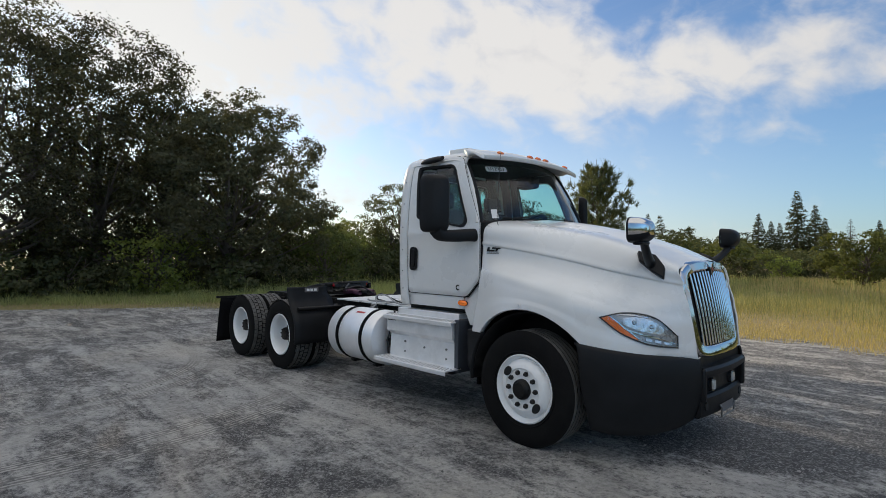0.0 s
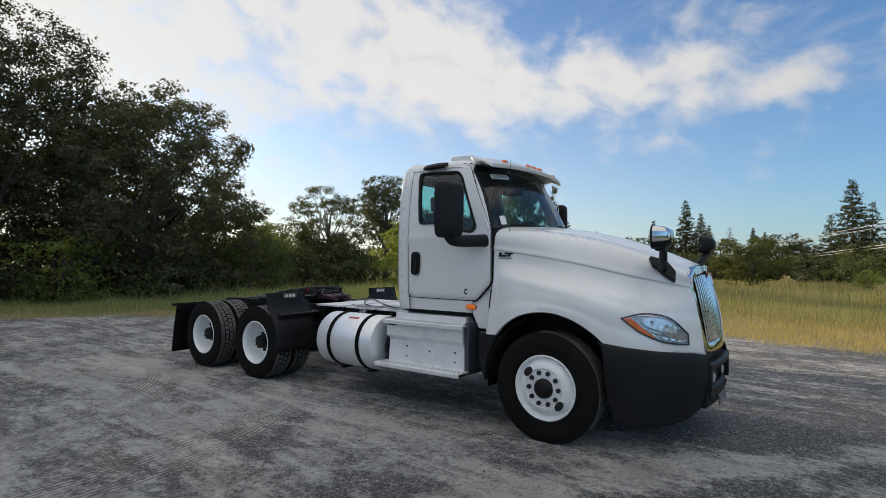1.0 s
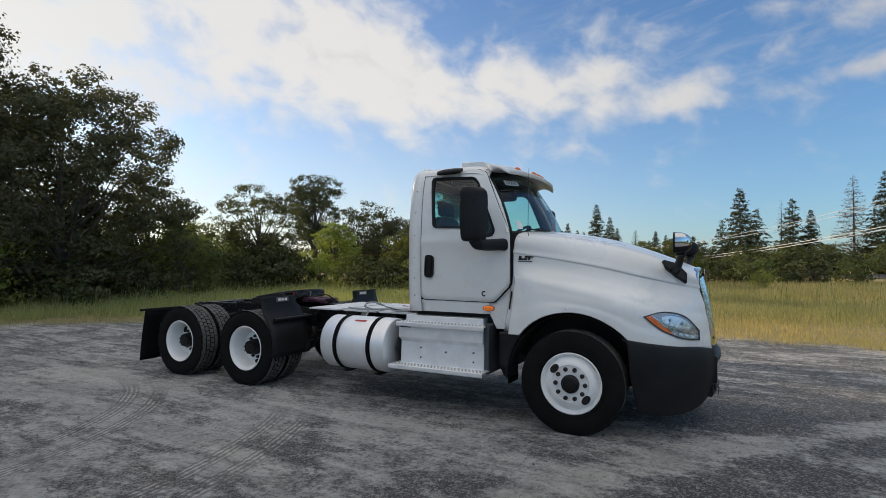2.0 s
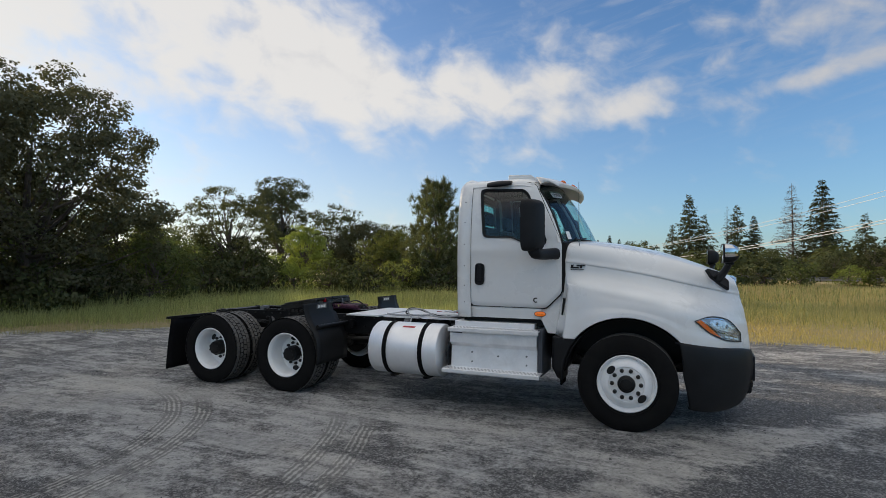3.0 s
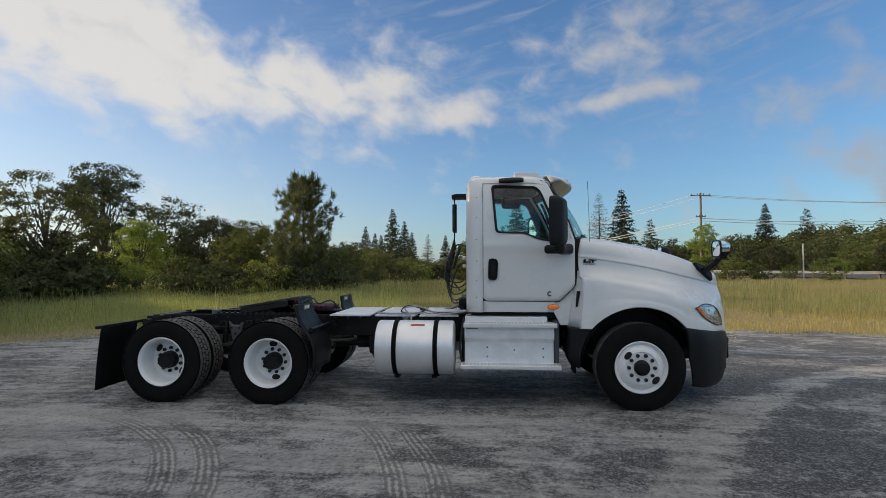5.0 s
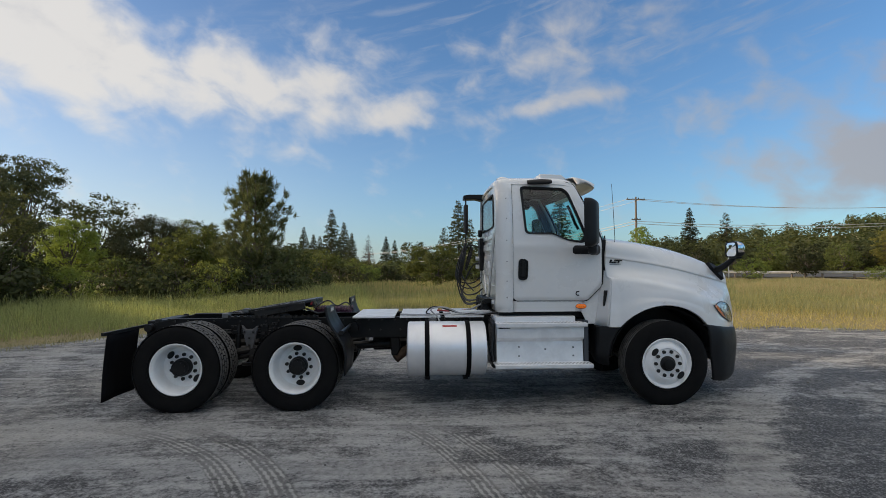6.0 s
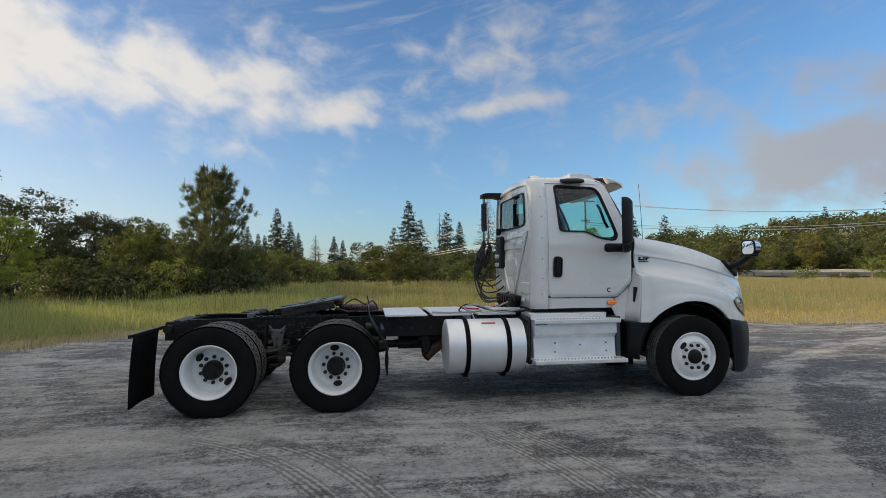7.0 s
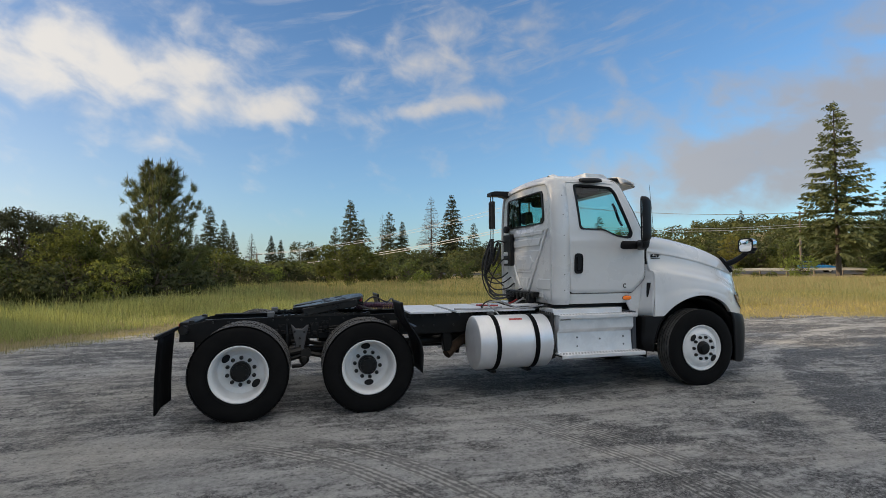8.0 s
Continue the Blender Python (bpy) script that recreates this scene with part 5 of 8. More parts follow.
# hood mirrors on black arms
def hood_mirror(s):
    bm = bmesh.new()
    corners = [(0.775, 1.685), (0.80, 1.60), (0.90, 1.525), (1.005, 1.470), (1.015, 1.57), (0.93, 1.66)]
    a = [on_hood((x, -0.66, z), (0.35, -0.94, 0.25), -0.004) for x, z in corners]
    cen = sum(a, Vector()) / len(a)
    b = [cen + (on_hood((x, -0.66, z), (0.35, -0.94, 0.25), 0.035) - cen) * 0.92 + Vector((0.005, -0.02, 0.005)) for x, z in corners]
    va, vb = [bm.verts.new(side(p, s)) for p in a], [bm.verts.new(side(p, s)) for p in b]
    bm.faces.new(vb)
    for i in range(len(a)):
        bm.faces.new((va[i], vb[i], vb[(i + 1) % len(a)], va[(i + 1) % len(a)]))
    foot = part("hood_mirror", bm, BLACKPL, truck, "convex mirror on a black arm at the front of the hood", bevel=0.01)
    c0 = cen + Vector((0.01, -0.05, 0.02))
    c1 = Vector((0.985, -0.985, 1.775))
    bm = bmesh.new()
    pts = [side(tuple(c0 * (1 - k / 6) + c1 * (k / 6) + Vector((0, 0, -0.02 * math.sin(math.pi * k / 6)))), s) for k in range(7)]
    tube(bm, pts, 0.042, 10, 0.030)
    part("arm", bm, BLACKPL, foot)
    # shell: domed back facing ahead, glass facing the driver
    cx, cy, cz = 0.985, -1.0, 1.855
    bm = bmesh.new()
    rows = []
    for k in range(9):
        t = k / 8
        sc = math.sqrt(max(0.0, 1 - (t * 0.93) ** 2.6))
        rows.append([side((cx - 0.055 + 0.13 * t, cy + 0.125 * sc * math.copysign(abs(math.cos(a)) ** 0.5, math.cos(a)), cz + 0.098 * sc * math.copysign(abs(math.sin(a)) ** 0.5, math.sin(a)) - 0.0 * t), s) for a in [2 * math.pi * i / 28 for i in range(28)]])
    loft(bm, rows, True)
    bm.faces.new(list(bm.verts)[-28:])
    part("shell", bm, CHROME if s < 0 else BLACKPL, foot, "chrome mirror shell" if s < 0 else "black mirror shell")
    if s < 0:
        # black lower half of the shell
        bm = bmesh.new()
        rows = []
        for k in range(9):
            t = k / 8
            sc = math.sqrt(max(0.0, 1 - (t * 0.93) ** 2.6)) * 1.015 + 0.004
            rows.append([side((cx - 0.056 + 0.133 * t, cy + 0.125 * sc * math.copysign(abs(math.cos(a)) ** 0.5, math.cos(a)), cz + 0.098 * sc * math.copysign(abs(math.sin(a)) ** 0.5, math.sin(a))), s) for a in [math.pi * 1.05 + math.pi * 0.90 * i / 16 for i in range(17)]])
        loft(bm, rows)
        part("lower_shell", bm, BLACKPL, foot)
    bm = bmesh.new()
    rows = []
    for sc, dx in ((1.02, -0.056), (1.02, -0.070), (0.90, -0.073), (0.86, -0.068)):
        rows.append([side((cx + dx, cy + 0.125 * sc * math.copysign(abs(math.cos(a)) ** 0.5, math.cos(a)), cz + 0.098 * sc * math.copysign(abs(math.sin(a)) ** 0.5, math.sin(a))), s) for a in [2 * math.pi * i / 28 for i in range(28)]])
    loft(bm, rows, True)
    part("rim", bm, BLACKPL, foot)
    bm = bmesh.new()
    rows = [[side((cx - 0.068 - 0.010 * (1 - sc * sc), cy + 0.109 * sc * math.copysign(abs(math.cos(a)) ** 0.5, math.cos(a)), cz + 0.085 * sc * math.copysign(abs(math.sin(a)) ** 0.5, math.sin(a))), s) for a in [2 * math.pi * i / 28 for i in range(28)]] for sc in (1.0, 0.85, 0.7, 0.55, 0.4, 0.25, 0.1, 0.01)]
    loft(bm, rows, True)
    part("mirror_glass", bm, MIRROR, foot, angle=85)
    bm = bmesh.new()
    box(bm, cx - 0.05, cx + 0.03, min(-s * (cy - 0.07), -s * (cy + 0.07)), max(-s * (cy - 0.07), -s * (cy + 0.07)), cz - 0.115, cz - 0.085)
    part("pivot", bm, BLACKPL, foot, bevel=0.012)


for s in (-1, 1):
    hood_mirror(s)

# ---- cab ----
def half_width(z):
    return float(np.interp(z, [1.05, 1.12, 1.25, 1.5, 1.9, 2.1, 2.3, 2.5, 2.62, 2.70], [0.915, 0.935, 0.955, 0.968, 0.970, 0.962, 0.945, 0.918, 0.892, 0.862]))


ROOF = [(0.866, 2.68), (0.835, 2.728), (0.75, 2.762), (0.55, 2.783), (0.28, 2.795), (0.0, 2.80)]
REAR_X = -1.985


def section(z0, inset=0.0):
    """Right half of the cab's cross-section from height z0 up to the middle of the roof."""
    pts = []
    for k in range(15):
        z = z0 + (2.68 - z0) * k / 15
        pts.append((-half_width(z), z))
    for k in range(13):
        p = spline([(a, b, 0) for a, b in ROOF], k / 12)
        pts.append((-p[0], p[1]))
    out = []
    for y, z in pts:
        f = 1 - inset / 0.95
        out.append((y * f, 1.9 + (z - 1.9) * (1 - inset / 0.95) if z > 1.9 else z))
    return out


def full_section(x, z0, inset=0.0, dz=0.0):
    r = section(z0, inset)
    return [(x, y, z + dz) for y, z in r] + [(x, -y, z + dz) for y, z in r[-2::-1]]


# shell: rear corners, roof, sills
bm = bmesh.new()
rows = [full_section(-1.80, 1.10)]
for k in range(9):
    a = math.pi / 2 * k / 8
    rows.append(full_section(-1.885 - 0.10 * math.sin(a), 1.10, 0.10 * (1 - math.cos(a))))
loft(bm, rows)
roof_rows = []
for k in range(15):
    x = -1.80 + 0.82 * k / 14
    dz = -0.055 * max(0, (x + 1.25) / 0.27) ** 2
    roof_rows.append(full_section(x, 2.675, 0.0, dz))
loft(bm, roof_rows)
bmesh.ops.remove_doubles(bm, verts=bm.verts, dist=0.001)
cab = part("cab", bm, WHITE, truck, "white painted day cab shell with rounded roof", angle=45)
sm = cab.modifiers.new("thickness", "SOLIDIFY")
sm.thickness, sm.offset = 0.02, 1


def ring_panel(bm, outer, inner, at, rings=5):
    """A panel with an opening: quads between two loops of equal count; at maps 2D to the panel's surface."""
    rows = []
    for k in range(rings + 1):
        f = k / rings
        rows.append([at(o[0] * (1 - f) + i[0] * f, o[1] * (1 - f) + i[1] * f) for o, i in zip(outer, inner)])
    loft(bm, rows, True)


def around(poly, c, n):
    """Samples a polygon by bearing from c, n points."""
    out = []
    for k in range(n):
        a = 2 * math.pi * k / n
        d = (math.cos(a), math.sin(a))
        best = None
        for p, q in zip(poly, poly[1:] + poly[:1]):
            ex, ey = q[0] - p[0], q[1] - p[1]
            den = d[0] * ey - d[1] * ex
            if abs(den) < 1e-9:
                continue
            t = ((p[0] - c[0]) * ey - (p[1] - c[1]) * ex) / den
            w = ((p[0] - c[0]) * d[1] - (p[1] - c[1]) * d[0]) / den
            if t > 0 and -1e-6 <= w <= 1 + 1e-6 and (best is None or t > best):
                best = t
        out.append((c[0] + d[0] * best, c[1] + d[1] * best))
    return out


def rounded(poly, r, n=6):
    """Rounds the corners of a polygon."""
    out = []
    m = len(poly)
    for i in range(m):
        p, a, b = Vector(poly[i]), Vector(poly[i - 1]), Vector(poly[(i + 1) % m])
        u, v = (a - p), (b - p)
        k = min(r, u.length * 0.45, v.length * 0.45)
        p0, p1 = p + u.normalized() * k, p + v.normalized() * k
        for j in range(n + 1):
            t = j / n
            q = p0 * (1 - t) ** 2 + p * 2 * t * (1 - t) + p1 * t * t
            out.append((q.x, q.y))
    return out


# rear wall with its window
bm = bmesh.new()
WIN_R = rounded([(-0.64, 2.17), (0.64, 2.17), (0.60, 2.60), (-0.60, 2.60)], 0.06)
wall = [(y, z) for _, y, z in full_section(0, 1.10, 0.10)]
c0 = (0.0, 2.38)
n = 144
ring_panel(bm, around(wall, c0, n), around(WIN_R, c0, n), lambda y, z: (REAR_X, y, z), 6)
rear_wall = part("rear_wall", bm, WHITE, truck, "white pressed-steel rear cab wall with raised ribs")
sm = rear_wall.modifiers.new("thickness", "SOLIDIFY")
sm.thickness = 0.012
bm = bmesh.new()
rows = [[(REAR_X + dx, c0[0] + (y - c0[0]) * g, c0[1] + (z - c0[1]) * g) for y, z in around(WIN_R, c0, 72)] for g, dx in ((1.03, 0.0), (1.03, -0.012), (0.96, -0.012), (0.95, 0.0))]
loft(bm, rows, True)
part("gasket", bm, BLACKPL, rear_wall)
bm = bmesh.new()
prism(bm, rounded([(-0.63, 2.18), (0.63, 2.18), (0.59, 2.59), (-0.59, 2.59)], 0.06), "x", REAR_X - 0.002, REAR_X + 0.002)
pane = part("rear_window", bm, GLASS, rear_wall, "tinted rear window pane")
pane.visible_shadow = False


def emboss(poly, h):
    """A flat pressed panel (y, z) standing h proud of the rear wall."""
    q = bmesh.new()
    prism(q, poly, "x", REAR_X - 1.7 * h, REAR_X - 0.002)
    part("pressed_panel", q, WHITE, rear_wall, bevel=0.008, segs=3)


emboss([(-0.60, 2.02), (0.60, 2.02), (0.64, 2.075), (-0.64, 2.075)], 0.011)
emboss([(-0.50, 1.87), (0.50, 1.87), (0.575, 1.975), (-0.575, 1.975)], 0.012)
emboss([(-0.27, 1.50), (0.27, 1.50), (0.47, 1.81), (-0.47, 1.81)], 0.008)
emboss([(-0.24, 1.74), (0.24, 1.74), (0.30, 1.64), (0.22, 1.54), (-0.22, 1.54), (-0.30, 1.64)], 0.018)
emboss([(-0.17, 1.43), (0.17, 1.43), (0.06, 1.25), (-0.06, 1.25)], 0.011)
for s in (-1, 1):
    emboss([(s * 0.78, 2.09), (s * 0.715, 2.09), (s * 0.08, 1.24), (s * 0.145, 1.24)], 0.015)
    emboss([(s * 0.84, 1.28), (s * 0.84, 1.42), (s * 0.44, 1.42), (s * 0.37, 1.34), (s * 0.41, 1.28)], 0.011)
emboss([(-0.62, 1.17), (0.62, 1.17), (0.60, 1.22), (-0.60, 1.22)], 0.014)

# doors
DOOR = rounded([(-1.795, 1.24), (-0.885, 1.235), (-0.70, 1.42), (-0.70, 1.98), (-1.01, 2.675), (-1.10, 2.715), (-1.76, 2.722), (-1.795, 2.68)], 0.03, 3)
WIN_S = rounded([(-1.63, 2.07), (-1.30, 2.065), (-1.12, 1.985), (-0.93, 1.955), (-0.885, 2.02), (-1.10, 2.56), (-1.16, 2.62), (-1.68, 2.645)], 0.05)


def door_y(z):
    return -half_width(min(z, 2.70)) + (0.0 if z <= 2.70 else (z - 2.70) * 0.55)


def door(s):
    c = (-1.32, 2.30)
    n = 160

    def at(x, z):
        # a soft swage under the window line
        sw = 0.010 * math.exp(-((z - 1.90) / 0.05) ** 2)
        return side((x, door_y(z) - 0.008 - sw, z), s)
    bm = bmesh.new()
    ring_panel(bm, around(DOOR, c, n), around(WIN_S, c, n), at, 14)
    leaf = part("door", bm, WHITE, truck, "white cab door with a tinted window")
    sm = leaf.modifiers.new("thickness", "SOLIDIFY")
    sm.thickness = 0.03
    sm.offset = -1
    loop = around(WIN_S, c, 90)
    bm = bmesh.new()
    rows = []
    for g, dy in ((1.055, 0.004), (1.045, -0.020), (0.965, -0.014), (0.955, 0.012)):
        rows.append([side((c[0] + (x - c[0]) * g, door_y(z) + dy, c[1] + (z - c[1]) * g), s) for x, z in loop])
    loft(bm, rows, True)
    part("window_gasket", bm, BLACKPL, leaf)
    bm = bmesh.new()
    rows = [[side((c[0] + (x - c[0]) * g, door_y(c[1] + (z - c[1]) * g) + 0.006, c[1] + (z - c[1]) * g), s) for x, z in loop] for g in (0.985, 0.7, 0.35, 0.01)]
    loft(bm, rows, True)
    pane = part("window_pane", bm, GLASS, leaf, "tinted side window")
    pane.visible_shadow = False
    # black outline of the shut line
    bm = bmesh.new()
    out = around(DOOR, c, 160)
    rows = [[side((c[0] + (x - c[0]) * g, door_y(z) + 0.012, c[1] + (z - c[1]) * g), s) for x, z in out] for g in (0.99, 1.012)]
    loft(bm, rows, True)
    part("door_seal", bm, INK, leaf)
    bm = bmesh.new()
    rows = []
    for g in (-0.002, 0.007):
        rows.append([side((x + (x - c[0]) / math.dist((x, z), c) * g, door_y(z) - 0.006, z + (z - c[1]) / math.dist((x, z), c) * g), s) for x, z in out])
    loft(bm, rows, True)
    part("shut_line", bm, INK, leaf)
    # handle in its recess
    bm = bmesh.new()
    hz = [(-1.74, 1.49), (-1.625, 1.49), (-1.615, 1.745), (-1.73, 1.755)]
    loop = rounded(hz, 0.056)
    rows = []
    hc = (-1.678, 1.62)
    for g, dy in ((1.0, -0.004), (1.0, -0.022), (0.82, -0.024), (0.74, -0.012), (0.02, -0.010)):
        rows.append([side((hc[0] + (x - hc[0]) * g, door_y(z) - 0.012 + dy, hc[1] + (z - hc[1]) * g), s) for x, z in loop])
    loft(bm, rows, True)
    h = part("door_handle", bm, BLACKPL, leaf, "black recessed door handle")
    bm = bmesh.new()
    loop = rounded([(-1.705, 1.53), (-1.65, 1.53), (-1.645, 1.72), (-1.70, 1.725)], 0.026)
    prism(bm, loop, "y", *sorted((s * -door_y(1.6) + s * 0.022, s * -door_y(1.6) + s * 0.040)))
    part("handle_grip", bm, BLACKPL, leaf, bevel=0.006)
    # maker's disc and a short unreadable line low on the door
    bm = bmesh.new()
    ringp = []
    for k in range(15):
        a = radians(50 + 260 * k / 14)
        ringp.append((a,))
    va = []
    for (a,) in ringp:
        for r in (0.030, 0.017):
            va.append(bm.verts.new(side((-1.0 + r * math.cos(a), door_y(1.32) - 0.014, 1.325 + r * math.sin(a)), s)))
    for k in range(14):
        bm.faces.new((va[2 * k], va[2 * k + 1], va[2 * k + 3], va[2 * k + 2]))
    part("door_mark", bm, INK, leaf)
    # look-down mirror over the window
    bm = bmesh.new()
    rows = []
    for k in range(9):
        t = k / 8
        sc = 1 - 0.35 * abs(2 * t - 1) ** 3
        x = -1.60 + 0.30 * t
        rows.append([side((x, -0.925 + 0.058 * sc * math.cos(a), 2.715 + 0.034 * sc * math.sin(a) + 0.016 * math.cos(a) + 0.010 * t - 0.012), s) for a in [2 * math.pi * i / 16 for i in range(16)]])
    loft(bm, rows, True)
    vs = list(bm.verts)
    bm.faces.new(vs[:16])
    bm.faces.new(vs[-16:])
    part("look_down_mirror", bm, BLACKPL, truck, "small black look-down mirror above the door window")
    return leaf


doors = [door(s) for s in (-1, 1)]
# dark linings inside the cab
bm = bmesh.new()
ring_panel(bm, around(wall, c0, n), around(WIN_R, c0, n), lambda y, z: (REAR_X + 0.025, y * 0.985, z), 3)
part("rear_lining", bm, TRIMGREY, rear_wall, "dark grey trim on the inside of the rear wall")
bm = bmesh.new()
loft(bm, [full_section(x, 1.12, 0.022) for x in (-1.955, -1.88, -1.80)])
part("pillar_lining", bm, TRIMGREY, cab, "dark grey trim inside the rear pillars")
for leaf_ob, s in zip(doors, (-1, 1)):
    bm = bmesh.new()
    mid_d = (-1.32, 2.30)
    ring_panel(bm, [(mid_d[0] + (x - mid_d[0]) * 0.97, mid_d[1] + (z - mid_d[1]) * 0.97) for x, z in around(DOOR, mid_d, 96)], around(WIN_S, mid_d, 96), lambda x, z: side((x, door_y(z) + 0.030, z), s), 4)
    part("door_lining", bm, TRIMGREY, leaf_ob, "dark grey trim on the inside of the door")
# sills, cowl panels
for s in (-1, 1):
    bm = bmesh.new()
    rows = []
    for k in range(9):
        x = -1.80 + 0.86 * k / 8
        rows.append([side((x, -half_width(z) + dy, z), s) for z, dy in ((1.232, 0.0), (1.20, 0.002), (1.14, 0.004), (1.10, 0.006), (1.095, 0.06))])
    loft(bm, rows)
    ob = part("sill", bm, WHITE, truck)
    sm = ob.modifiers.new("thickness", "SOLIDIFY")
    sm.thickness = 0.015
    bm = bmesh.new()
    pts = [(-0.945, 1.232), (-0.888, 1.232), (-0.705, 1.415), (-0.69, 1.45), (-0.76, 0.945), (-0.87, 0.945), (-0.945, 1.095)]
    va = []
    for x, z in pts:
        va.append(((x, -0.945 + 0.10 * max(0, (x + 0.94)) - 0.25 * max(0, x + 0.70), z)))
    prism(bm, pts, "y", *sorted((s * 0.90, s * 0.925)))
    part("cowl_panel", bm, WHITE, truck, "white panel between door and fender", bevel=0.008)
    # the fender's rear return, with a slot drawn on it
    bm = bmesh.new()
    edge = [hood_point(0.0, v) for v in [0.685 + 0.315 * k / 12 for k in range(13)]]
    rows = []
    for p in edge:
        zz = float(p[2])
        inner = np.array((float(np.interp(zz, [0.94, 1.45, 1.7], [-0.785, -0.705, -0.69])), -0.915, zz))
        rows.append([side(tuple(p * (1 - f) + inner * f + np.array((0.012 * math.sin(math.pi * f), 0, 0))), s) for f in [k / 6 for k in range(7)]])
    loft(bm, rows)
    ob = part("fender_return", bm, WHITE, truck)
    sm = ob.modifiers.new("thickness", "SOLIDIFY")
    sm.thickness, sm.offset = 0.008, 0
    # black strip laid on the return to paint the dark inside the slot
    bm = bmesh.new()
    rows = []
    for k in range(9):
        zz = 1.17 + 0.19 * k / 8
        w = 0.006 + 0.016 * (k / 8) ** 0.7
        xx = float(np.interp(zz, [1.13, 1.38], [-0.702, -0.668]))
        rows.append([side((xx + 0.004 + 0.55 * d, -1.01 - d, zz), s) for d in (-w, w)])
    loft(bm, rows)
    ob = part("vent_slot", bm, INK, truck)
    sm = ob.modifiers.new("thickness", "SOLIDIFY")
    sm.thickness, sm.offset = 0.012, 0
    # amber marker
    bm = bmesh.new()
    rows = []
    for sc, dy in ((1.0, 0.0), (1.0, -0.012), (0.7, -0.024), (0.02, -0.027)):
        rows.append([side((-0.955 + 0.062 * sc * math.copysign(abs(math.cos(a)) ** 0.7, math.cos(a)), -0.940 + dy, 1.165 + 0.027 * sc * math.sin(a)), s) for a in [2 * math.pi * i / 24 for i in range(24)]])
    loft(bm, rows, True)
    marker = part("side_marker", bm, MARKERLIT, truck, "lit amber oval side marker lamp")
    bm = bmesh.new()
    rows = []
    for sc, dy in ((1.10, 0.004), (1.10, -0.005), (0.98, -0.007)):
        rows.append([side((-0.955 + 0.062 * sc * math.copysign(abs(math.cos(a)) ** 0.7, math.cos(a)), -0.940 + dy, 1.165 + 0.027 * sc * 1.04 * math.sin(a)), s) for a in [2 * math.pi * i / 24 for i in range(24)]])
    loft(bm, rows, True)
    part("marker_base", bm, LAMPDARK, marker)
    for k in (-1, 0, 1):
        bm = bmesh.new()
        cyl(bm, side((-0.955 + 0.026 * k, -0.957, 1.165), s), side((-0.955 + 0.026 * k, -0.9685, 1.165), s), 0.011, 0.008, 10)
        part("marker_cell", bm, AMBER, marker)
    # black extension behind the steer wheel
    bm = bmesh.new()
    rows = []
    for k in range(9):
        z = 0.925 - 0.46 * k / 8
        dx = math.sqrt(max(0.0, 0.665 ** 2 - (z - 0.5) ** 2))
        xr = -0.80 - 0.01 * k / 8 + 0.06 * max(0, k - 6) / 2
        rows.append([side(p, s) for p in ((-dx, -0.80, z), (-dx, -1.09, z), (-dx - 0.02, -1.115, z), (xr + 0.03, -1.07 + 0.02 * k / 8, z), (xr, -1.03 + 0.02 * k / 8, z), (xr, -0.80, z))])
    loft(bm, rows, True)
    vs = list(bm.verts)
    bm.faces.new(vs[:6])
    bm.faces.new(vs[-6:])
    part("fender_extension", bm, BLACKPL, truck, "black plastic panel behind the front wheel", bevel=0.008)
    # hanging rubber splash flap
    bm = bmesh.new()
    box(bm, -0.72, -0.70, min(s * 0.7, s * 0.98), max(s * 0.7, s * 0.94), 0.38, 0.52)
    part("splash_flap", bm, FLAPM, truck)
    bm = bmesh.new()
    prism(bm, [(-0.702, 1.43), (-0.655, 1.40), (-0.64, 1.98), (-0.702, 1.985)], "y", *sorted((s * 0.90, s * 0.948)))
    part("hood_gap", bm, INK, truck)
    for k, w in enumerate((0.012, 0.012, 0.012)):
        bm = bmesh.new()
        box(bm, -1.90 + 0.02 * k, -1.888 + 0.02 * k, *sorted((s * 0.9545, s * 0.9595)), 1.262, 1.278)
        part("letter_bar", bm, TRIMGREY, cab)
# rivets down the rear pillars
for s in (-1, 1):
    for z in (1.28, 1.48, 1.72, 1.98, 2.25, 2.50):
        bm = bmesh.new()
        y = half_width(z)
        cyl(bm, (-1.875, s * (y - 0.004), z), (-1.875, s * (y + 0.024), z), 0.010, 0.007, 8)
        part("rivet", bm, RIVET, cab)


# windscreen
def ws(y, t):
    """y from -1 to 1 across, t from 0 at the foot to 1 at the head."""
    foot = np.array((-0.70 + 0.27 * (1 - abs(y) ** 2.2), 0.945 * y, 1.985 + 0.03 * (1 - y * y)))
    head = np.array((-1.035 + 0.16 * (1 - abs(y) ** 2.2), 0.835 * y, 2.70 + 0.045 * (1 - y * y)))
    p = foot * (1 - t) + head * t
    p[0] += 0.035 * math.sin(math.pi * t)
    return p


bm = bmesh.new()
loft(bm, [[ws(-1 + i / 12, j / 8) for i in range(25)] for j in range(9)])
wind = part("windscreen", bm, GLASS, truck, "large tinted windscreen with a stock sticker")
wind.visible_shadow = False
bm = bmesh.new()
edge = [ws(-1 + i / 10, 0) for i in range(21)] + [ws(1, j / 8) for j in range(1, 9)] + [ws(1 - i / 10, 1) for i in range(1, 21)] + [ws(-1, 1 - j / 8) for j in range(1, 8)]
tube(bm, [tuple(p) for p in edge] + [tuple(edge[0])], 0.022, 6)
part("windscreen_gasket", bm, BLACKPL, wind)
bm = bmesh.new()
loft(bm, [[ws(-0.97 + 1.94 * i / 24, 0.88 + 0.11 * j / 3) + np.array((-0.006, 0, 0)) for i in range(25)] for j in range(4)])
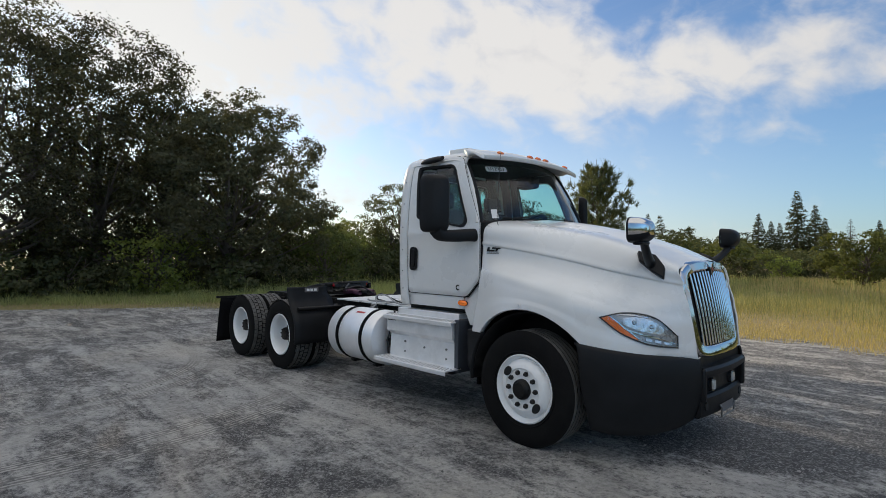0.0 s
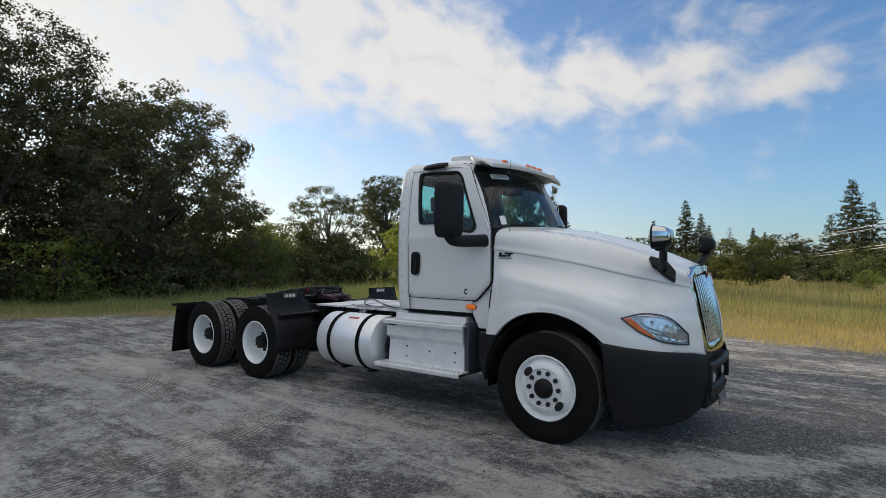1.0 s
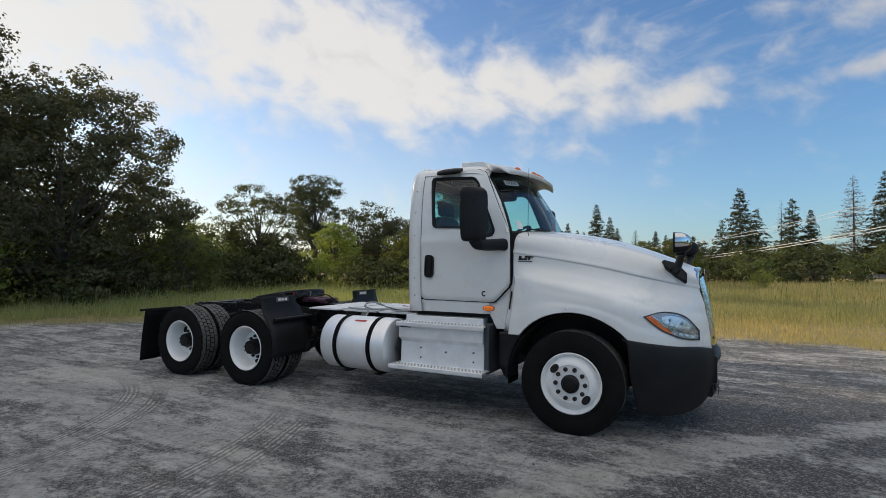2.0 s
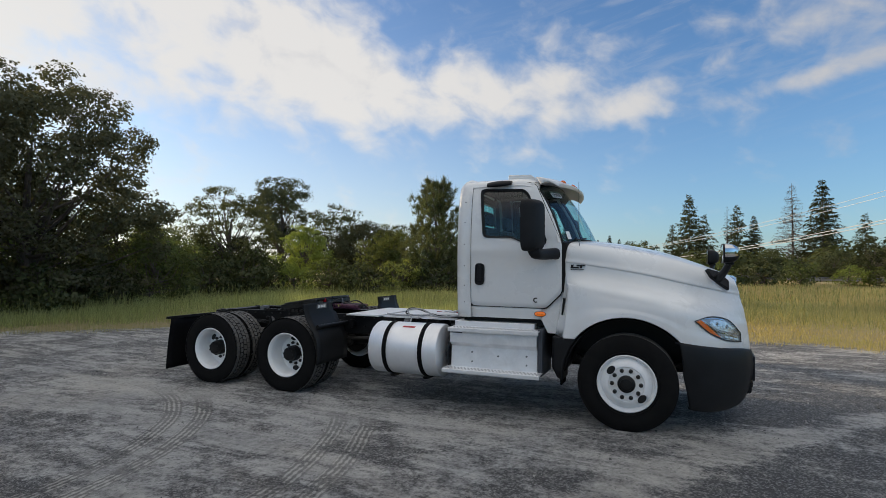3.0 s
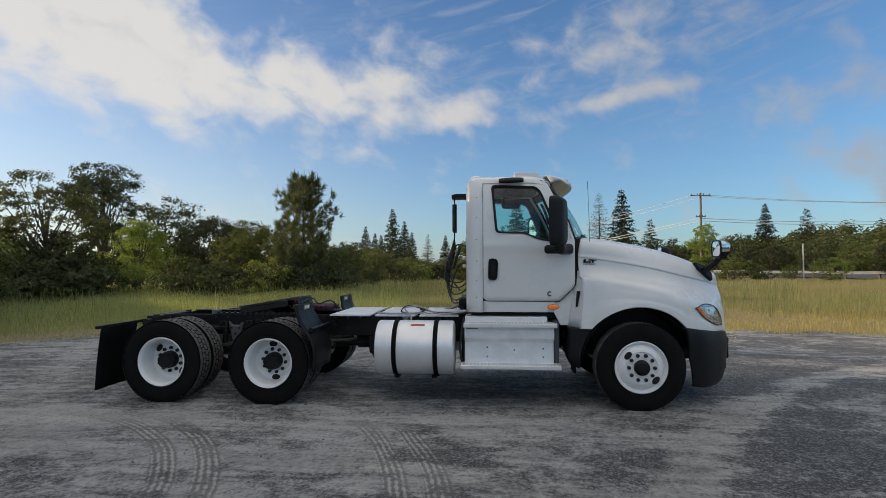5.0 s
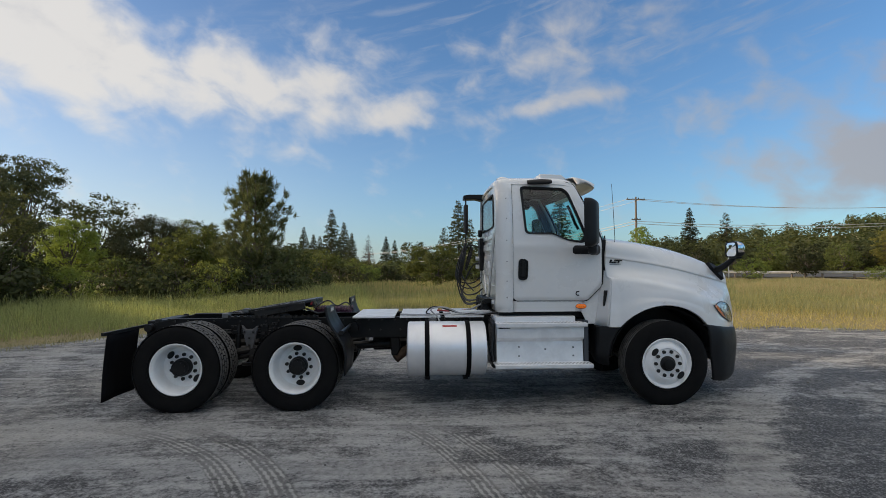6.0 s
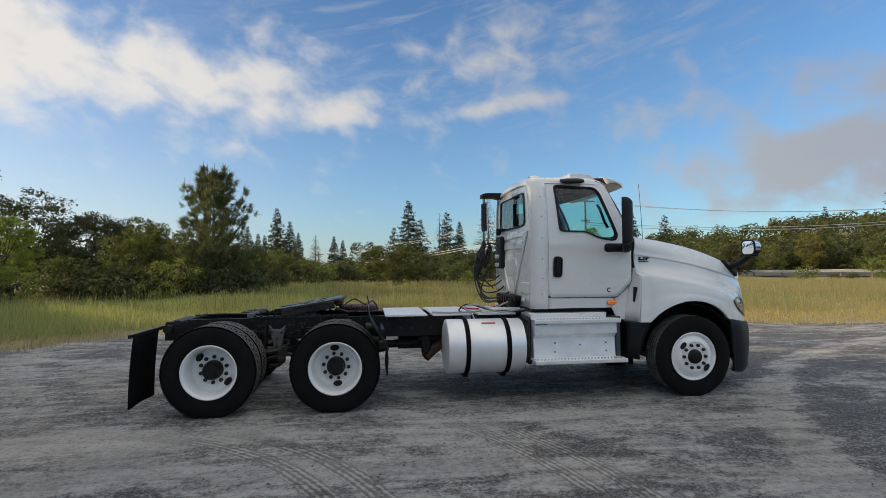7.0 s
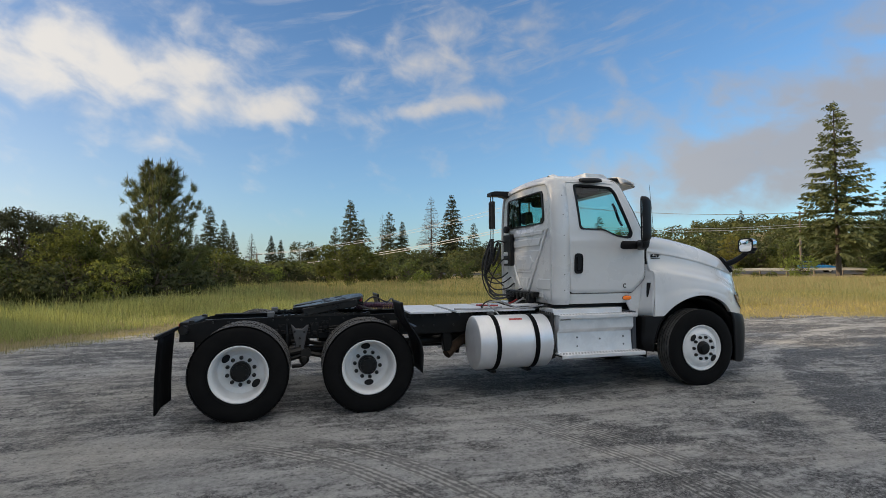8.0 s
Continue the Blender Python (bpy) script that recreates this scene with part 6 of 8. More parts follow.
part("sun_band", bm, plain("dark_band", (0.01, 0.012, 0.013), 0.3), wind)
# A pillars
for s in (-1, 1):
    bm = bmesh.new()
    tube(bm, [tuple(np.array(ws(s, j / 8)) + np.array((-0.03, s * 0.012, 0.0))) for j in range(9)], 0.03, 8)
    part("pillar", bm, WHITE, cab)
# wipers
for y0, y1 in ((-0.15, -0.80), (0.72, 0.12)):
    bm = bmesh.new()
    p0, p1 = ws(y0, -0.02), ws(y1, 0.045)
    up = np.array((0.03, 0, 0.012))
    tube(bm, [p0 + up, (p0 + p1) / 2 + up * 1.5, p1 + up * 0.8], 0.010, 6)
    q0, q1 = ws(y1 - 0.15 * (1 if y1 < y0 else -1) * 0, 0.03), ws(y0 * 0.4 + y1 * 0.6, 0.055)
    tube(bm, [q0 + up * 0.6, q1 + up * 0.8], 0.008, 6)
    part("wiper", bm, BLACKPL, truck, "black windscreen wiper")
bm = bmesh.new()
loft(bm, [[ws(-1 + i / 10, -0.03) + np.array((dx, 0, dz)) for i in range(21)] for dx, dz in ((-0.06, 0.0), (0.0, 0.01), (0.13, -0.03), (0.13, -0.08))])
part("cowl_strip", bm, BLACKPL, truck)


# stock number on the windscreen
def text_mesh(body, size, material, name):
    cu = bpy.data.curves.new(name, "FONT")
    cu.body, cu.size, cu.align_x, cu.align_y = body, size, "CENTER", "CENTER"
    tmp = bpy.data.objects.new(name, cu)
    me = bpy.data.meshes.new_from_object(tmp)
    bpy.data.objects.remove(tmp)
    me.name = name
    me.materials.clear()
    me.materials.append(material)
    return me


def on_screen(ob, y, t, lift):
    p = Vector(ws(y, t))
    ex = (Vector(ws(y + 0.03, t)) - p).normalized()
    ez = (Vector(ws(y, t + 0.03)) - p).normalized()
    nz = ex.cross(ez).normalized()
    ez = nz.cross(ex)
    m = Matrix((ex, ez, nz)).transposed().to_4x4()
    m.translation = p + nz * lift
    ob.matrix_basis = m


bm = bmesh.new()
prism(bm, rounded([(-0.135, -0.036), (0.135, -0.036), (0.135, 0.036), (-0.135, 0.036)], 0.02, 3), "z", 0, 0.001)
stk = part("stock_sticker", bm, STICKER, wind, "white sticker with a black stock number")
on_screen(stk, -0.66, 0.80, 0.004)
txt = part("stock_number", text_mesh("U12933", 0.066, INK, "stock_number"), None, wind)
on_screen(txt, -0.66, 0.80, 0.0065)
bm = bmesh.new()
prism(bm, rounded([(-0.035, -0.05), (0.035, -0.05), (0.035, 0.05), (-0.035, 0.05)], 0.01, 2), "z", 0, 0.001)
stk = part("small_sticker", bm, STICKER, wind, "small white windscreen sticker")
on_screen(stk, -0.86, 0.12, 0.004)

# roof fairing: flat cap that runs forward into a bowed sun visor
def visor_pt(yy, t):
    """yy from -1 to 1 across, t from 0 at the root to 1 at the lip, 1 to 2 back along the underside."""
    bend = 1 - abs(yy) ** 2.3
    x0, z0 = -1.02, 2.775 + 0.055 * bend
    xn, zn = -0.745 + 0.125 * bend, 2.685 + 0.022 * bend
    if t <= 1:
        x = x0 + (xn - x0) * t
        z = z0 + (zn - z0) * (0.25 * t + 0.75 * t ** 2.2)
    else:
        q = t - 1
        x = xn + (-0.965 + 0.03 * bend - xn) * q
        z = zn - 0.040 + (2.725 + 0.045 * bend - zn) * q + 0.035 * math.sin(math.pi * q)
    return np.array((x, 0.865 * yy, z))


TOPSIDE = (0, 0.12, 0.25, 0.4, 0.55, 0.7, 0.82, 0.92, 1.0, 1.001)
UNDERSIDE = (1.001, 1.2, 1.45, 1.7, 2.0)
bm = bmesh.new()
loft(bm, [[visor_pt(-1 + k / 24, t) for t in TOPSIDE] for k in range(49)])
visor = part("sun_visor", bm, WHITE, truck, "white curved sun visor over the windscreen", angle=50)
sm = visor.modifiers.new("thickness", "SOLIDIFY")
sm.thickness = 0.008
bm = bmesh.new()
loft(bm, [[visor_pt((-1 + k / 24) * 0.985, t) + np.array((-0.006, 0, 0)) for t in UNDERSIDE] for k in range(49)])
ob = part("visor_underside", bm, VISORLINING, visor, "polished mirror-like underside", angle=50)
sm = ob.modifiers.new("thickness", "SOLIDIFY")
sm.thickness = 0.006
for s in (-1, 1):
    # drooping rounded end
    bm = bmesh.new()
    ring = [visor_pt(s, t) for t in TOPSIDE + UNDERSIDE[1:]]
    mid = sum(ring) / len(ring)
    loft(bm, [[tuple(mid + (p - mid) * g + np.array((0.0, s * dy, 0.0))) for p in ring] for g, dy in ((1.0, 0.0), (0.97, 0.016), (0.80, 0.030), (0.45, 0.038), (0.02, 0.040))], True)
    part("visor_end", bm, WHITE, visor, angle=60)
bm = bmesh.new()
rows = []
for k in range(17):
    y = -0.71 + 1.42 * k / 16
    b = 0.012 * (1 - (y / 0.71) ** 2)
    rows.append([(-1.40, y, 2.72), (-1.40, y, 2.845 + b), (-1.12, y, 2.835 + b), (-1.06, y, 2.79 + b), (-1.06, y, 2.72)])
loft(bm, rows)
vs = list(bm.verts)
bm.faces.new(vs[:5])
bm.faces.new(vs[-5:])
part("roof_cap", bm, WHITE, truck, "flat white roof cap behind the visor", bevel=0.006)
for yy in (-0.70, -0.17, 0.0, 0.17, 0.70):
    bm = bmesh.new()
    p = Vector(visor_pt(yy, 0.80))
    rows = []
    for sc, dz in ((1.0, -0.008), (1.0, 0.008), (0.7, 0.018), (0.02, 0.021)):
        rows.append([(p.x + 0.026 * sc * math.cos(a) + dz * 0.7, p.y + 0.046 * sc * math.sin(a), p.z + dz * 0.8 - 0.016 * math.cos(a) * sc) for a in [2 * math.pi * i / 18 for i in range(18)]])
    loft(bm, rows, True)
    part("roof_marker", bm, AMBER, visor, "amber roof marker lamp")
# horn lump at the rear of the roof, aerial
bm = bmesh.new()
rows = []
for k in range(9):
    t = k / 8
    rows.append([(-1.95 + 0.17 * t, -0.70 + 0.05 * math.cos(a), 2.765 + (0.045 * math.sin(math.pi * (0.15 + 0.8 * t))) * math.sin(a)) for a in [math.pi * i / 10 for i in range(11)]])
loft(bm, rows)
part("roof_lump", bm, WHITE, cab)
bm = bmesh.new()
tube(bm, [(-0.512, -0.90, 1.92), (-0.514, -0.93, 2.0), (-0.518, -0.905, 2.35), (-0.523, -0.87, 2.69)], 0.004, 6, 0.0025)
part("aerial", bm, WIRE, truck, "thin black whip aerial beside the windscreen")


# door mirrors
def door_mirror(s):
    cx, cy, cz, hw, hd, hh = -0.925, -1.35, 2.165, 0.108, 0.060, 0.285

    def turned(p, s):
        return side((p[0] + (p[1] - cy) * 0.58, p[1], p[2]), s)
    bm = bmesh.new()
    rows = []
    for k in range(11):
        t = k / 10
        sc = math.sqrt(max(0.0, 1 - (max(0, t - 0.25) / 0.75 * 0.8) ** 2))
        rows.append([turned((cx - hd + 2 * hd * t, cy + hw * sc * math.copysign(abs(math.cos(a)) ** 0.36, math.cos(a)), cz + hh * (0.55 + 0.45 * sc) * math.copysign(abs(math.sin(a)) ** 0.30, math.sin(a))), s) for a in [2 * math.pi * i / 44 for i in range(44)]])
    loft(bm, rows, True)
    bm.faces.new(list(bm.verts)[-44:])
    head = part("door_mirror", bm, BLACKPL, truck, "tall black door mirror on a thick arm", angle=45)
    bm = bmesh.new()
    rows = []
    for sc, dx in ((1.0, 0.0), (1.0, -0.012), (0.9, -0.014), (0.86, 0.0)):
        rows.append([turned((cx - hd + dx, cy + hw * sc * math.copysign(abs(math.cos(a)) ** 0.36, math.cos(a)), cz + hh * (1 - (1 - sc) * 0.5) * math.copysign(abs(math.sin(a)) ** 0.30, math.sin(a))), s) for a in [2 * math.pi * i / 44 for i in range(44)]])
    loft(bm, rows, True)
    part("rim", bm, BLACKPL, head)
    for nm, z0, z1 in (("mirror_glass", cz - 0.09, cz + 0.255), ("convex_glass", cz - 0.255, cz - 0.105)):
        bm = bmesh.new()
        rows = [[turned((cx - hd + dx, cy + yy, z), s) for yy, z in ((-0.094, z0), (0.094, z0), (0.094, z1), (-0.094, z1))] for dx in (-0.003, 0.004)]
        loft(bm, rows, True)
        bm.faces.new(list(bm.verts)[:4])
        part(nm, bm, MIRROR, head)
    # foot along the door, and the arm from it to the mirror
    bm = bmesh.new()
    rows = []
    for x, g in ((-1.065, 0.3), (-1.058, 0.75), (-1.03, 1.0), (-0.85, 1.0), (-0.74, 0.95)):
        rows.append([side((x, -0.955 + 0.050 * g * math.cos(a), 1.862 + 0.062 * g * math.copysign(abs(math.sin(a)) ** 0.7, math.sin(a))), s) for a in [2 * math.pi * i / 16 for i in range(16)]])
    loft(bm, rows, True)
    vs = list(bm.verts)
    bm.faces.new(vs[:16])
    bm.faces.new(vs[-16:])
    part("mirror_foot", bm, BLACKPL, head)
    bm = bmesh.new()
    rows = []
    for k in range(13):
        t = k / 12
        c = spline([(-0.94, -1.36, 1.90), (-0.92, -1.31, 1.855), (-0.87, -1.18, 1.85), (-0.79, -1.03, 1.86), (-0.765, -0.965, 1.86)], t)
        ry, rz = 0.05, 0.055 + 0.012 * t
        rows.append([side((c[0] + ry * math.cos(a) * 1.2, c[1] + ry * math.cos(a) * 0.3, c[2] + rz * math.copysign(abs(math.sin(a)) ** 0.6, math.sin(a))), s) for a in [2 * math.pi * i / 16 for i in range(16)]])
    loft(bm, rows, True)
    vs = list(bm.verts)
    bm.faces.new(vs[:16])
    bm.faces.new(vs[-16:])
    part("arm", bm, BLACKPL, head)


for s in (-1, 1):
    door_mirror(s)

# ---- inside the cab ----
bm = bmesh.new()
box(bm, -1.95, -0.55, -0.88, 0.88, 1.14, 1.20)
part("cab_floor", bm, TRIMGREY, truck)
bm = bmesh.new()
rows = []
for k in range(13):
    y = -0.9 + 1.8 * k / 12
    rows.append([(-0.62 + 0.12 * (1 - (y / 0.9) ** 2), y, 1.985), (-0.95, y, 1.955), (-1.02, y, 1.86), (-0.98, y, 1.55), (-0.70, y, 1.35), (-0.55, y, 1.35)])
loft(bm, rows, True)
vs = list(bm.verts)
bm.faces.new(vs[:6])
bm.faces.new(vs[-6:])
part("dashboard", bm, TRIMGREY, truck, "grey moulded dashboard")
for s in (-1, 1):
    bm = bmesh.new()
    box(bm, -1.72, -1.24, s * 0.45 - 0.25, s * 0.45 + 0.25, 1.42, 1.56)
    box(bm, -1.64, -1.34, s * 0.45 - 0.16, s * 0.45 + 0.16, 1.20, 1.42)
    seat = part("seat", bm, SEATM, truck, "dark grey cloth driver seat", bevel=0.04, segs=3)
    bm = bmesh.new()
    prism(bm, [(-1.72, 1.52), (-1.60, 1.54), (-1.68, 2.22), (-1.80, 2.22)], "y", s * 0.45 - 0.24, s * 0.45 + 0.24)
    part("backrest", bm, SEATM, seat, bevel=0.04, segs=3)
    bm = bmesh.new()
    prism(bm, [(-1.79, 2.24), (-1.69, 2.24), (-1.71, 2.42), (-1.80, 2.42)], "y", s * 0.45 - 0.14, s * 0.45 + 0.14)
    part("headrest", bm, SEATM, seat, bevel=0.03, segs=3)
for s in (-1, 1):
    bm = bmesh.new()
    box(bm, -1.52, -1.24, *sorted((s * 0.62, s * 0.82)), 2.54, 2.70)
    part("overhead_pad", bm, INK, truck, bevel=0.05, segs=3)
bm = bmesh.new()
q = Euler((0, radians(-38), 0)).to_matrix()
rim_pts = [Vector((-1.12, 0.45, 2.02)) + q @ Vector((0.21 * math.cos(2 * math.pi * k / 36), 0.22 * math.sin(2 * math.pi * k / 36), 0)) for k in range(37)]
tube(bm, rim_pts, 0.018, 8)
for a in (0.4, 2.7, 4.71):
    tube(bm, [Vector((-1.11, 0.45, 2.01)), Vector((-1.12, 0.45, 2.02)) + q @ Vector((0.21 * math.cos(a), 0.22 * math.sin(a), 0))], 0.016, 6)
tube(bm, [(-1.11, 0.45, 2.01), (-0.95, 0.45, 1.86)], 0.035, 8)
part("steering_wheel", bm, INK, truck, "black steering wheel")
bm = bmesh.new()
loft(bm, [[(-1.93 + 0.9 * i / 6, -0.80 + 1.6 * j / 8, 2.715) for i in range(7)] for j in range(9)])
part("headliner", bm, worn("grey_headliner", (0.060, 0.060, 0.061), (0.045, 0.045, 0.046), 0.9), truck)
bm = bmesh.new()
tube(bm, [(-0.95, -0.86, 2.12), (-0.99, -0.85, 2.20), (-1.05, -0.85, 2.36), (-1.08, -0.84, 2.42)], 0.018, 8)
part("grab_handle", bm, INK, truck, "black grab handle on the pillar")

# ---- fuel tanks, step boxes, lines ----
def fuel_tank(s):
    x0, x1, yc, zc, r = -3.10, -2.14, -0.90, 0.665, 0.325
    bm = bmesh.new()
    prof = [(0.0005, -0.51), (r * 0.6, -0.508), (r - 0.03, -0.50), (r - 0.008, -0.492), (r, -0.478), (r, 0.478), (r - 0.008, 0.492), (r - 0.03, 0.50), (r * 0.6, 0.508), (0.0005, 0.51)]
    lathe(bm, [(a, b * (x1 - x0) / 1.02) for a, b in prof], 64)
    tank = part("fuel_tank", bm, ALU, truck, "round brushed aluminium fuel tank with two black straps")
    tank.matrix_basis = pose(0.5 * (x0 + x1), s * -yc, zc, 0, 0, 90)
    for k in (-0.235, 0.255):
        bm = bmesh.new()
        lathe(bm, [(r + 0.001, -0.028), (r + 0.010, -0.026), (r + 0.010, 0.026), (r + 0.001, 0.028)], 64)
        box(bm, -0.02, 0.02, -0.028, 0.028, -r - 0.03, -r)
        part("strap", bm, FLAPM, tank, "black rubber-lined tank strap").location = (0, -k, 0)
    bm = bmesh.new()
    cyl(bm, (0, 0, 0), (0, 0, 0.045), 0.045, n=24)
    cyl(bm, (0, 0, 0.045), (0, 0, 0.075), 0.05, n=12)
    cap = part("filler_cap", bm, FILLER, tank, "dull grey metal filler cap", bevel=0.008)
    cap.matrix_basis = pose(s * -0.16, 0.16, 0.275, 0, -32 * s * -1 * -1, 0)
    bm = bmesh.new()
    a0 = radians(26)
    rows = []
    for k in range(5):
        a = a0 + radians(6) * k / 4
        rows.append([(s * (r + 0.0015) * math.sin(a) * 1.0, y, (r + 0.0015) * math.cos(a)) for y in (-0.12, 0.05)])
    loft(bm, rows)
    part("warning_label", bm, RED, tank, "small red warning label")
    for x in (x0 + 0.25, x1 - 0.25):
        bm = bmesh.new()
        prism(bm, [(s * 0.44, 0.98), (s * 0.62, 0.98), (s * 0.70, 0.36), (s * 1.0, 0.33), (s * 0.98, 0.30), (s * 0.60, 0.30), (s * 0.44, 0.60)], "x", x - 0.03, x + 0.03)
        part("tank_bracket", bm, FRAME, truck)


# dark blue-grey that holds the shade on the step box's end
ENDPLATE = worn("shaded_end_plate", (0.055, 0.062, 0.075), (0.035, 0.04, 0.05), 0.5)
STUD = worn("tread_hole_grey", (0.60, 0.60, 0.605), (0.42, 0.42, 0.425), 0.55, 0.3)


def step_box(s):
    x0, x1 = -2.02, -0.965
    bm = bmesh.new()
    prism(bm, [(s * 0.50, 0.965), (s * 1.06, 0.965), (s * 1.09, 0.955), (s * 1.09, 0.80), (s * 1.03, 0.755), (s * 1.045, 0.56), (s * 1.05, 0.50), (s * 0.50, 0.50)], "x", x0, x1)
    bx = part("step_box", bm, ALUSTEP, truck, "aluminium step box with two perforated treads", bevel=0.006)
    # upper lid plate and flange
    bm = bmesh.new()
    box(bm, x0 + 0.0, x1 - 0.06, *sorted((s * 0.52, s * 0.93)), 0.967, 1.045)
    part("lid", bm, ALUSTEP, bx, bevel=0.008)
    for zc, yo, w, xa, xb in ((0.975, 1.14, 0.22, x0 - 0.01, x1 + 0.03), (0.505, 1.25, 0.24, x0 - 0.04, x1 + 0.06)):
        bm = bmesh.new()
        prism(bm, [(s * (yo - w), zc + 0.006), (s * (yo - 0.01), zc + 0.006), (s * yo, zc), (s * yo, zc - 0.035), (s * (yo - 0.012), zc - 0.045), (s * (yo - 0.012), zc - 0.008), (s * (yo - w), zc - 0.008)], "x", xa, xb)
        tr = part("tread", bm, ALUSTEP, bx, "perforated aluminium tread", bevel=0.002)
        # greyer studs whose colour stands in for the dark of the perforations
        bm = bmesh.new()
        nx = int((xb - xa) / 0.042)
        for i in range(nx):
            for j in range(3):
                cx = xa + 0.035 + 0.042 * i + (0.021 if j % 2 else 0)
                cy = s * (yo - 0.035 - 0.042 * j)
                if cx > xb - 0.02:
                    continue
                lathe_n = 8
                r0 = [bm.verts.new((cx + 0.013 * math.cos(2 * math.pi * k / lathe_n), cy + 0.013 * math.sin(2 * math.pi * k / lathe_n), zc + 0.0065)) for k in range(lathe_n)]
                r1 = [bm.verts.new((cx + 0.009 * math.cos(2 * math.pi * k / lathe_n), cy + 0.009 * math.sin(2 * math.pi * k / lathe_n), zc + 0.011)) for k in range(lathe_n)]
                for k in range(lathe_n):
                    bm.faces.new((r0[k], r0[(k + 1) % lathe_n], r1[(k + 1) % lathe_n], r1[k]))
        part("tread_studs", bm, STUD, tr)
    for x, z in ((-1.75, 0.69), (-1.43, 0.66), (-1.09, 0.68), (-1.75, 0.58), (-1.09, 0.58)):
        bm = bmesh.new()
        cyl(bm, (x, s * 1.035, z), (x, s * 1.050, z), 0.011, n=8)
        part("bolt", bm, RIVET, bx)
    bm = bmesh.new()
    box(bm, x0 + 0.02, x0 + 0.16, *sorted((s * 1.091, s * 1.0945)), 0.915, 0.925)
    part("latch", bm, INK, bx)
    # plate at its front end, darkened in colour for the shade there
    bm = bmesh.new()
    box(bm, x1 + 0.005, x1 + 0.06, *sorted((s * 0.55, s * 1.06)), 0.47, 1.0)
    part("end_plate", bm, ENDPLATE, bx, bevel=0.006)
    bm = bmesh.new()
    box(bm, -2.06, -2.0, *sorted((s * 0.5, s * 0.95)), 0.42, 0.98)
    bundle = part("hose_bundle", bm, HOSE, truck, "bundle of black hoses ahead of the tank", bevel=0.02)
    for k in range(7):
        bm = bmesh.new()
        tube(bm, [spline([(-2.04, s * (0.60 + 0.06 * k), 1.0), (-2.075, s * (0.74 + 0.05 * k), 0.85 - 0.03 * k), (-2.08, s * (0.86 + 0.03 * k), 0.66), (-2.05, s * (0.74 + 0.05 * k), 0.47)], j / 12) for j in range(13)], 0.012, 6)
        part("hose", bm, HOSE, bundle)
    bm = bmesh.new()
    box(bm, -1.9, -1.05, *sorted((s * 0.5, s * 1.0)), 0.42, 0.498)
    part("box_tray", bm, FRAME, truck, bevel=0.01)


for s in (-1, 1):
    fuel_tank(s)
    step_box(s)

# dark kit between cab floor and frame
bm = bmesh.new()
box(bm, -1.95, -0.70, -0.80, 0.80, 1.0, 1.10)
box(bm, -1.98, -1.2, -0.42, 0.42, 0.6, 1.0)
part("cab_underside", bm, FRAME, truck, bevel=0.02)
for y in (-0.35, 0.35):
    bm = bmesh.new()
    cyl(bm, (-2.06, y, 1.0), (-2.06, y, 1.24), 0.05)
    cyl(bm, (-2.06, y, 1.10), (-2.06, y, 1.20), 0.075, 0.065)
    part("cab_air_spring", bm, FRAME, truck)
bm = bmesh.new()
box(bm, -2.10, -2.0, -0.50, 0.50, 1.17, 1.24)
for k in range(7):
    box(bm, -2.12, -2.05, -0.42 + 0.13 * k, -0.35 + 0.13 * k, 1.12 + 0.02 * (k % 3), 1.22)
part("rear_crossbeam", bm, FRAME, truck, bevel=0.01)

# tender bracket behind the cab, springs and hoses
bm = bmesh.new()
prism(bm, [(-2.28, 2.685), (-2.28, 2.745), (-2.20, 2.76), (-1.97, 2.76), (-1.97, 2.66), (-2.10, 2.69)], "y", 0.58, 0.78)
tender = part("hose_tender", bm, BLACKPL, truck, "black bracket with hanging hose springs behind the cab", bevel=0.008)
for j, y in enumerate((0.62, 0.72)):
    bm = bmesh.new()
    pts = [(-2.24 + 0.026 * math.cos(2 * math.pi * k / 10), y + 0.026 * math.sin(2 * math.pi * k / 10), 2.60 - 0.42 * k / 320) for k in range(321)]
    tube(bm, pts, 0.009, 5)
    cyl(bm, (-2.24, y, 2.60), (-2.24, y, 2.18), 0.026, n=10)
    tube(bm, [(-2.24, y, 2.70), (-2.24, y, 2.60)], 0.008, 6)
    tube(bm, [(-2.24, y, 2.18), (-2.245, y, 2.0)], 0.007, 6)
    part("spring", bm, HOSE, tender)


def hose(pts, r, material, name="air_hose"):
    q = bmesh.new()
    n = 40
    tube(q, [spline(pts, k / n) for k in range(n + 1)], r, 8)
    return part(name, q, material, truck)


def coil(cx, cy, cz, ry, rz, turns, r, drift):
    """An oval bundle of hose hanging across the truck."""
    q = bmesh.new()
    n = 26 * turns
    tube(q, [(cx + drift * k / n + 0.05 * math.cos(2 * math.pi * k / 26), cy + ry * math.sin(2 * math.pi * k / 26), cz + rz * math.cos(2 * math.pi * k / 26) - 0.03 * k / n) for k in range(n + 1)], r, 7)
    return part("air_hose", q, HOSE, truck, "black air hose hung in an oval coil")


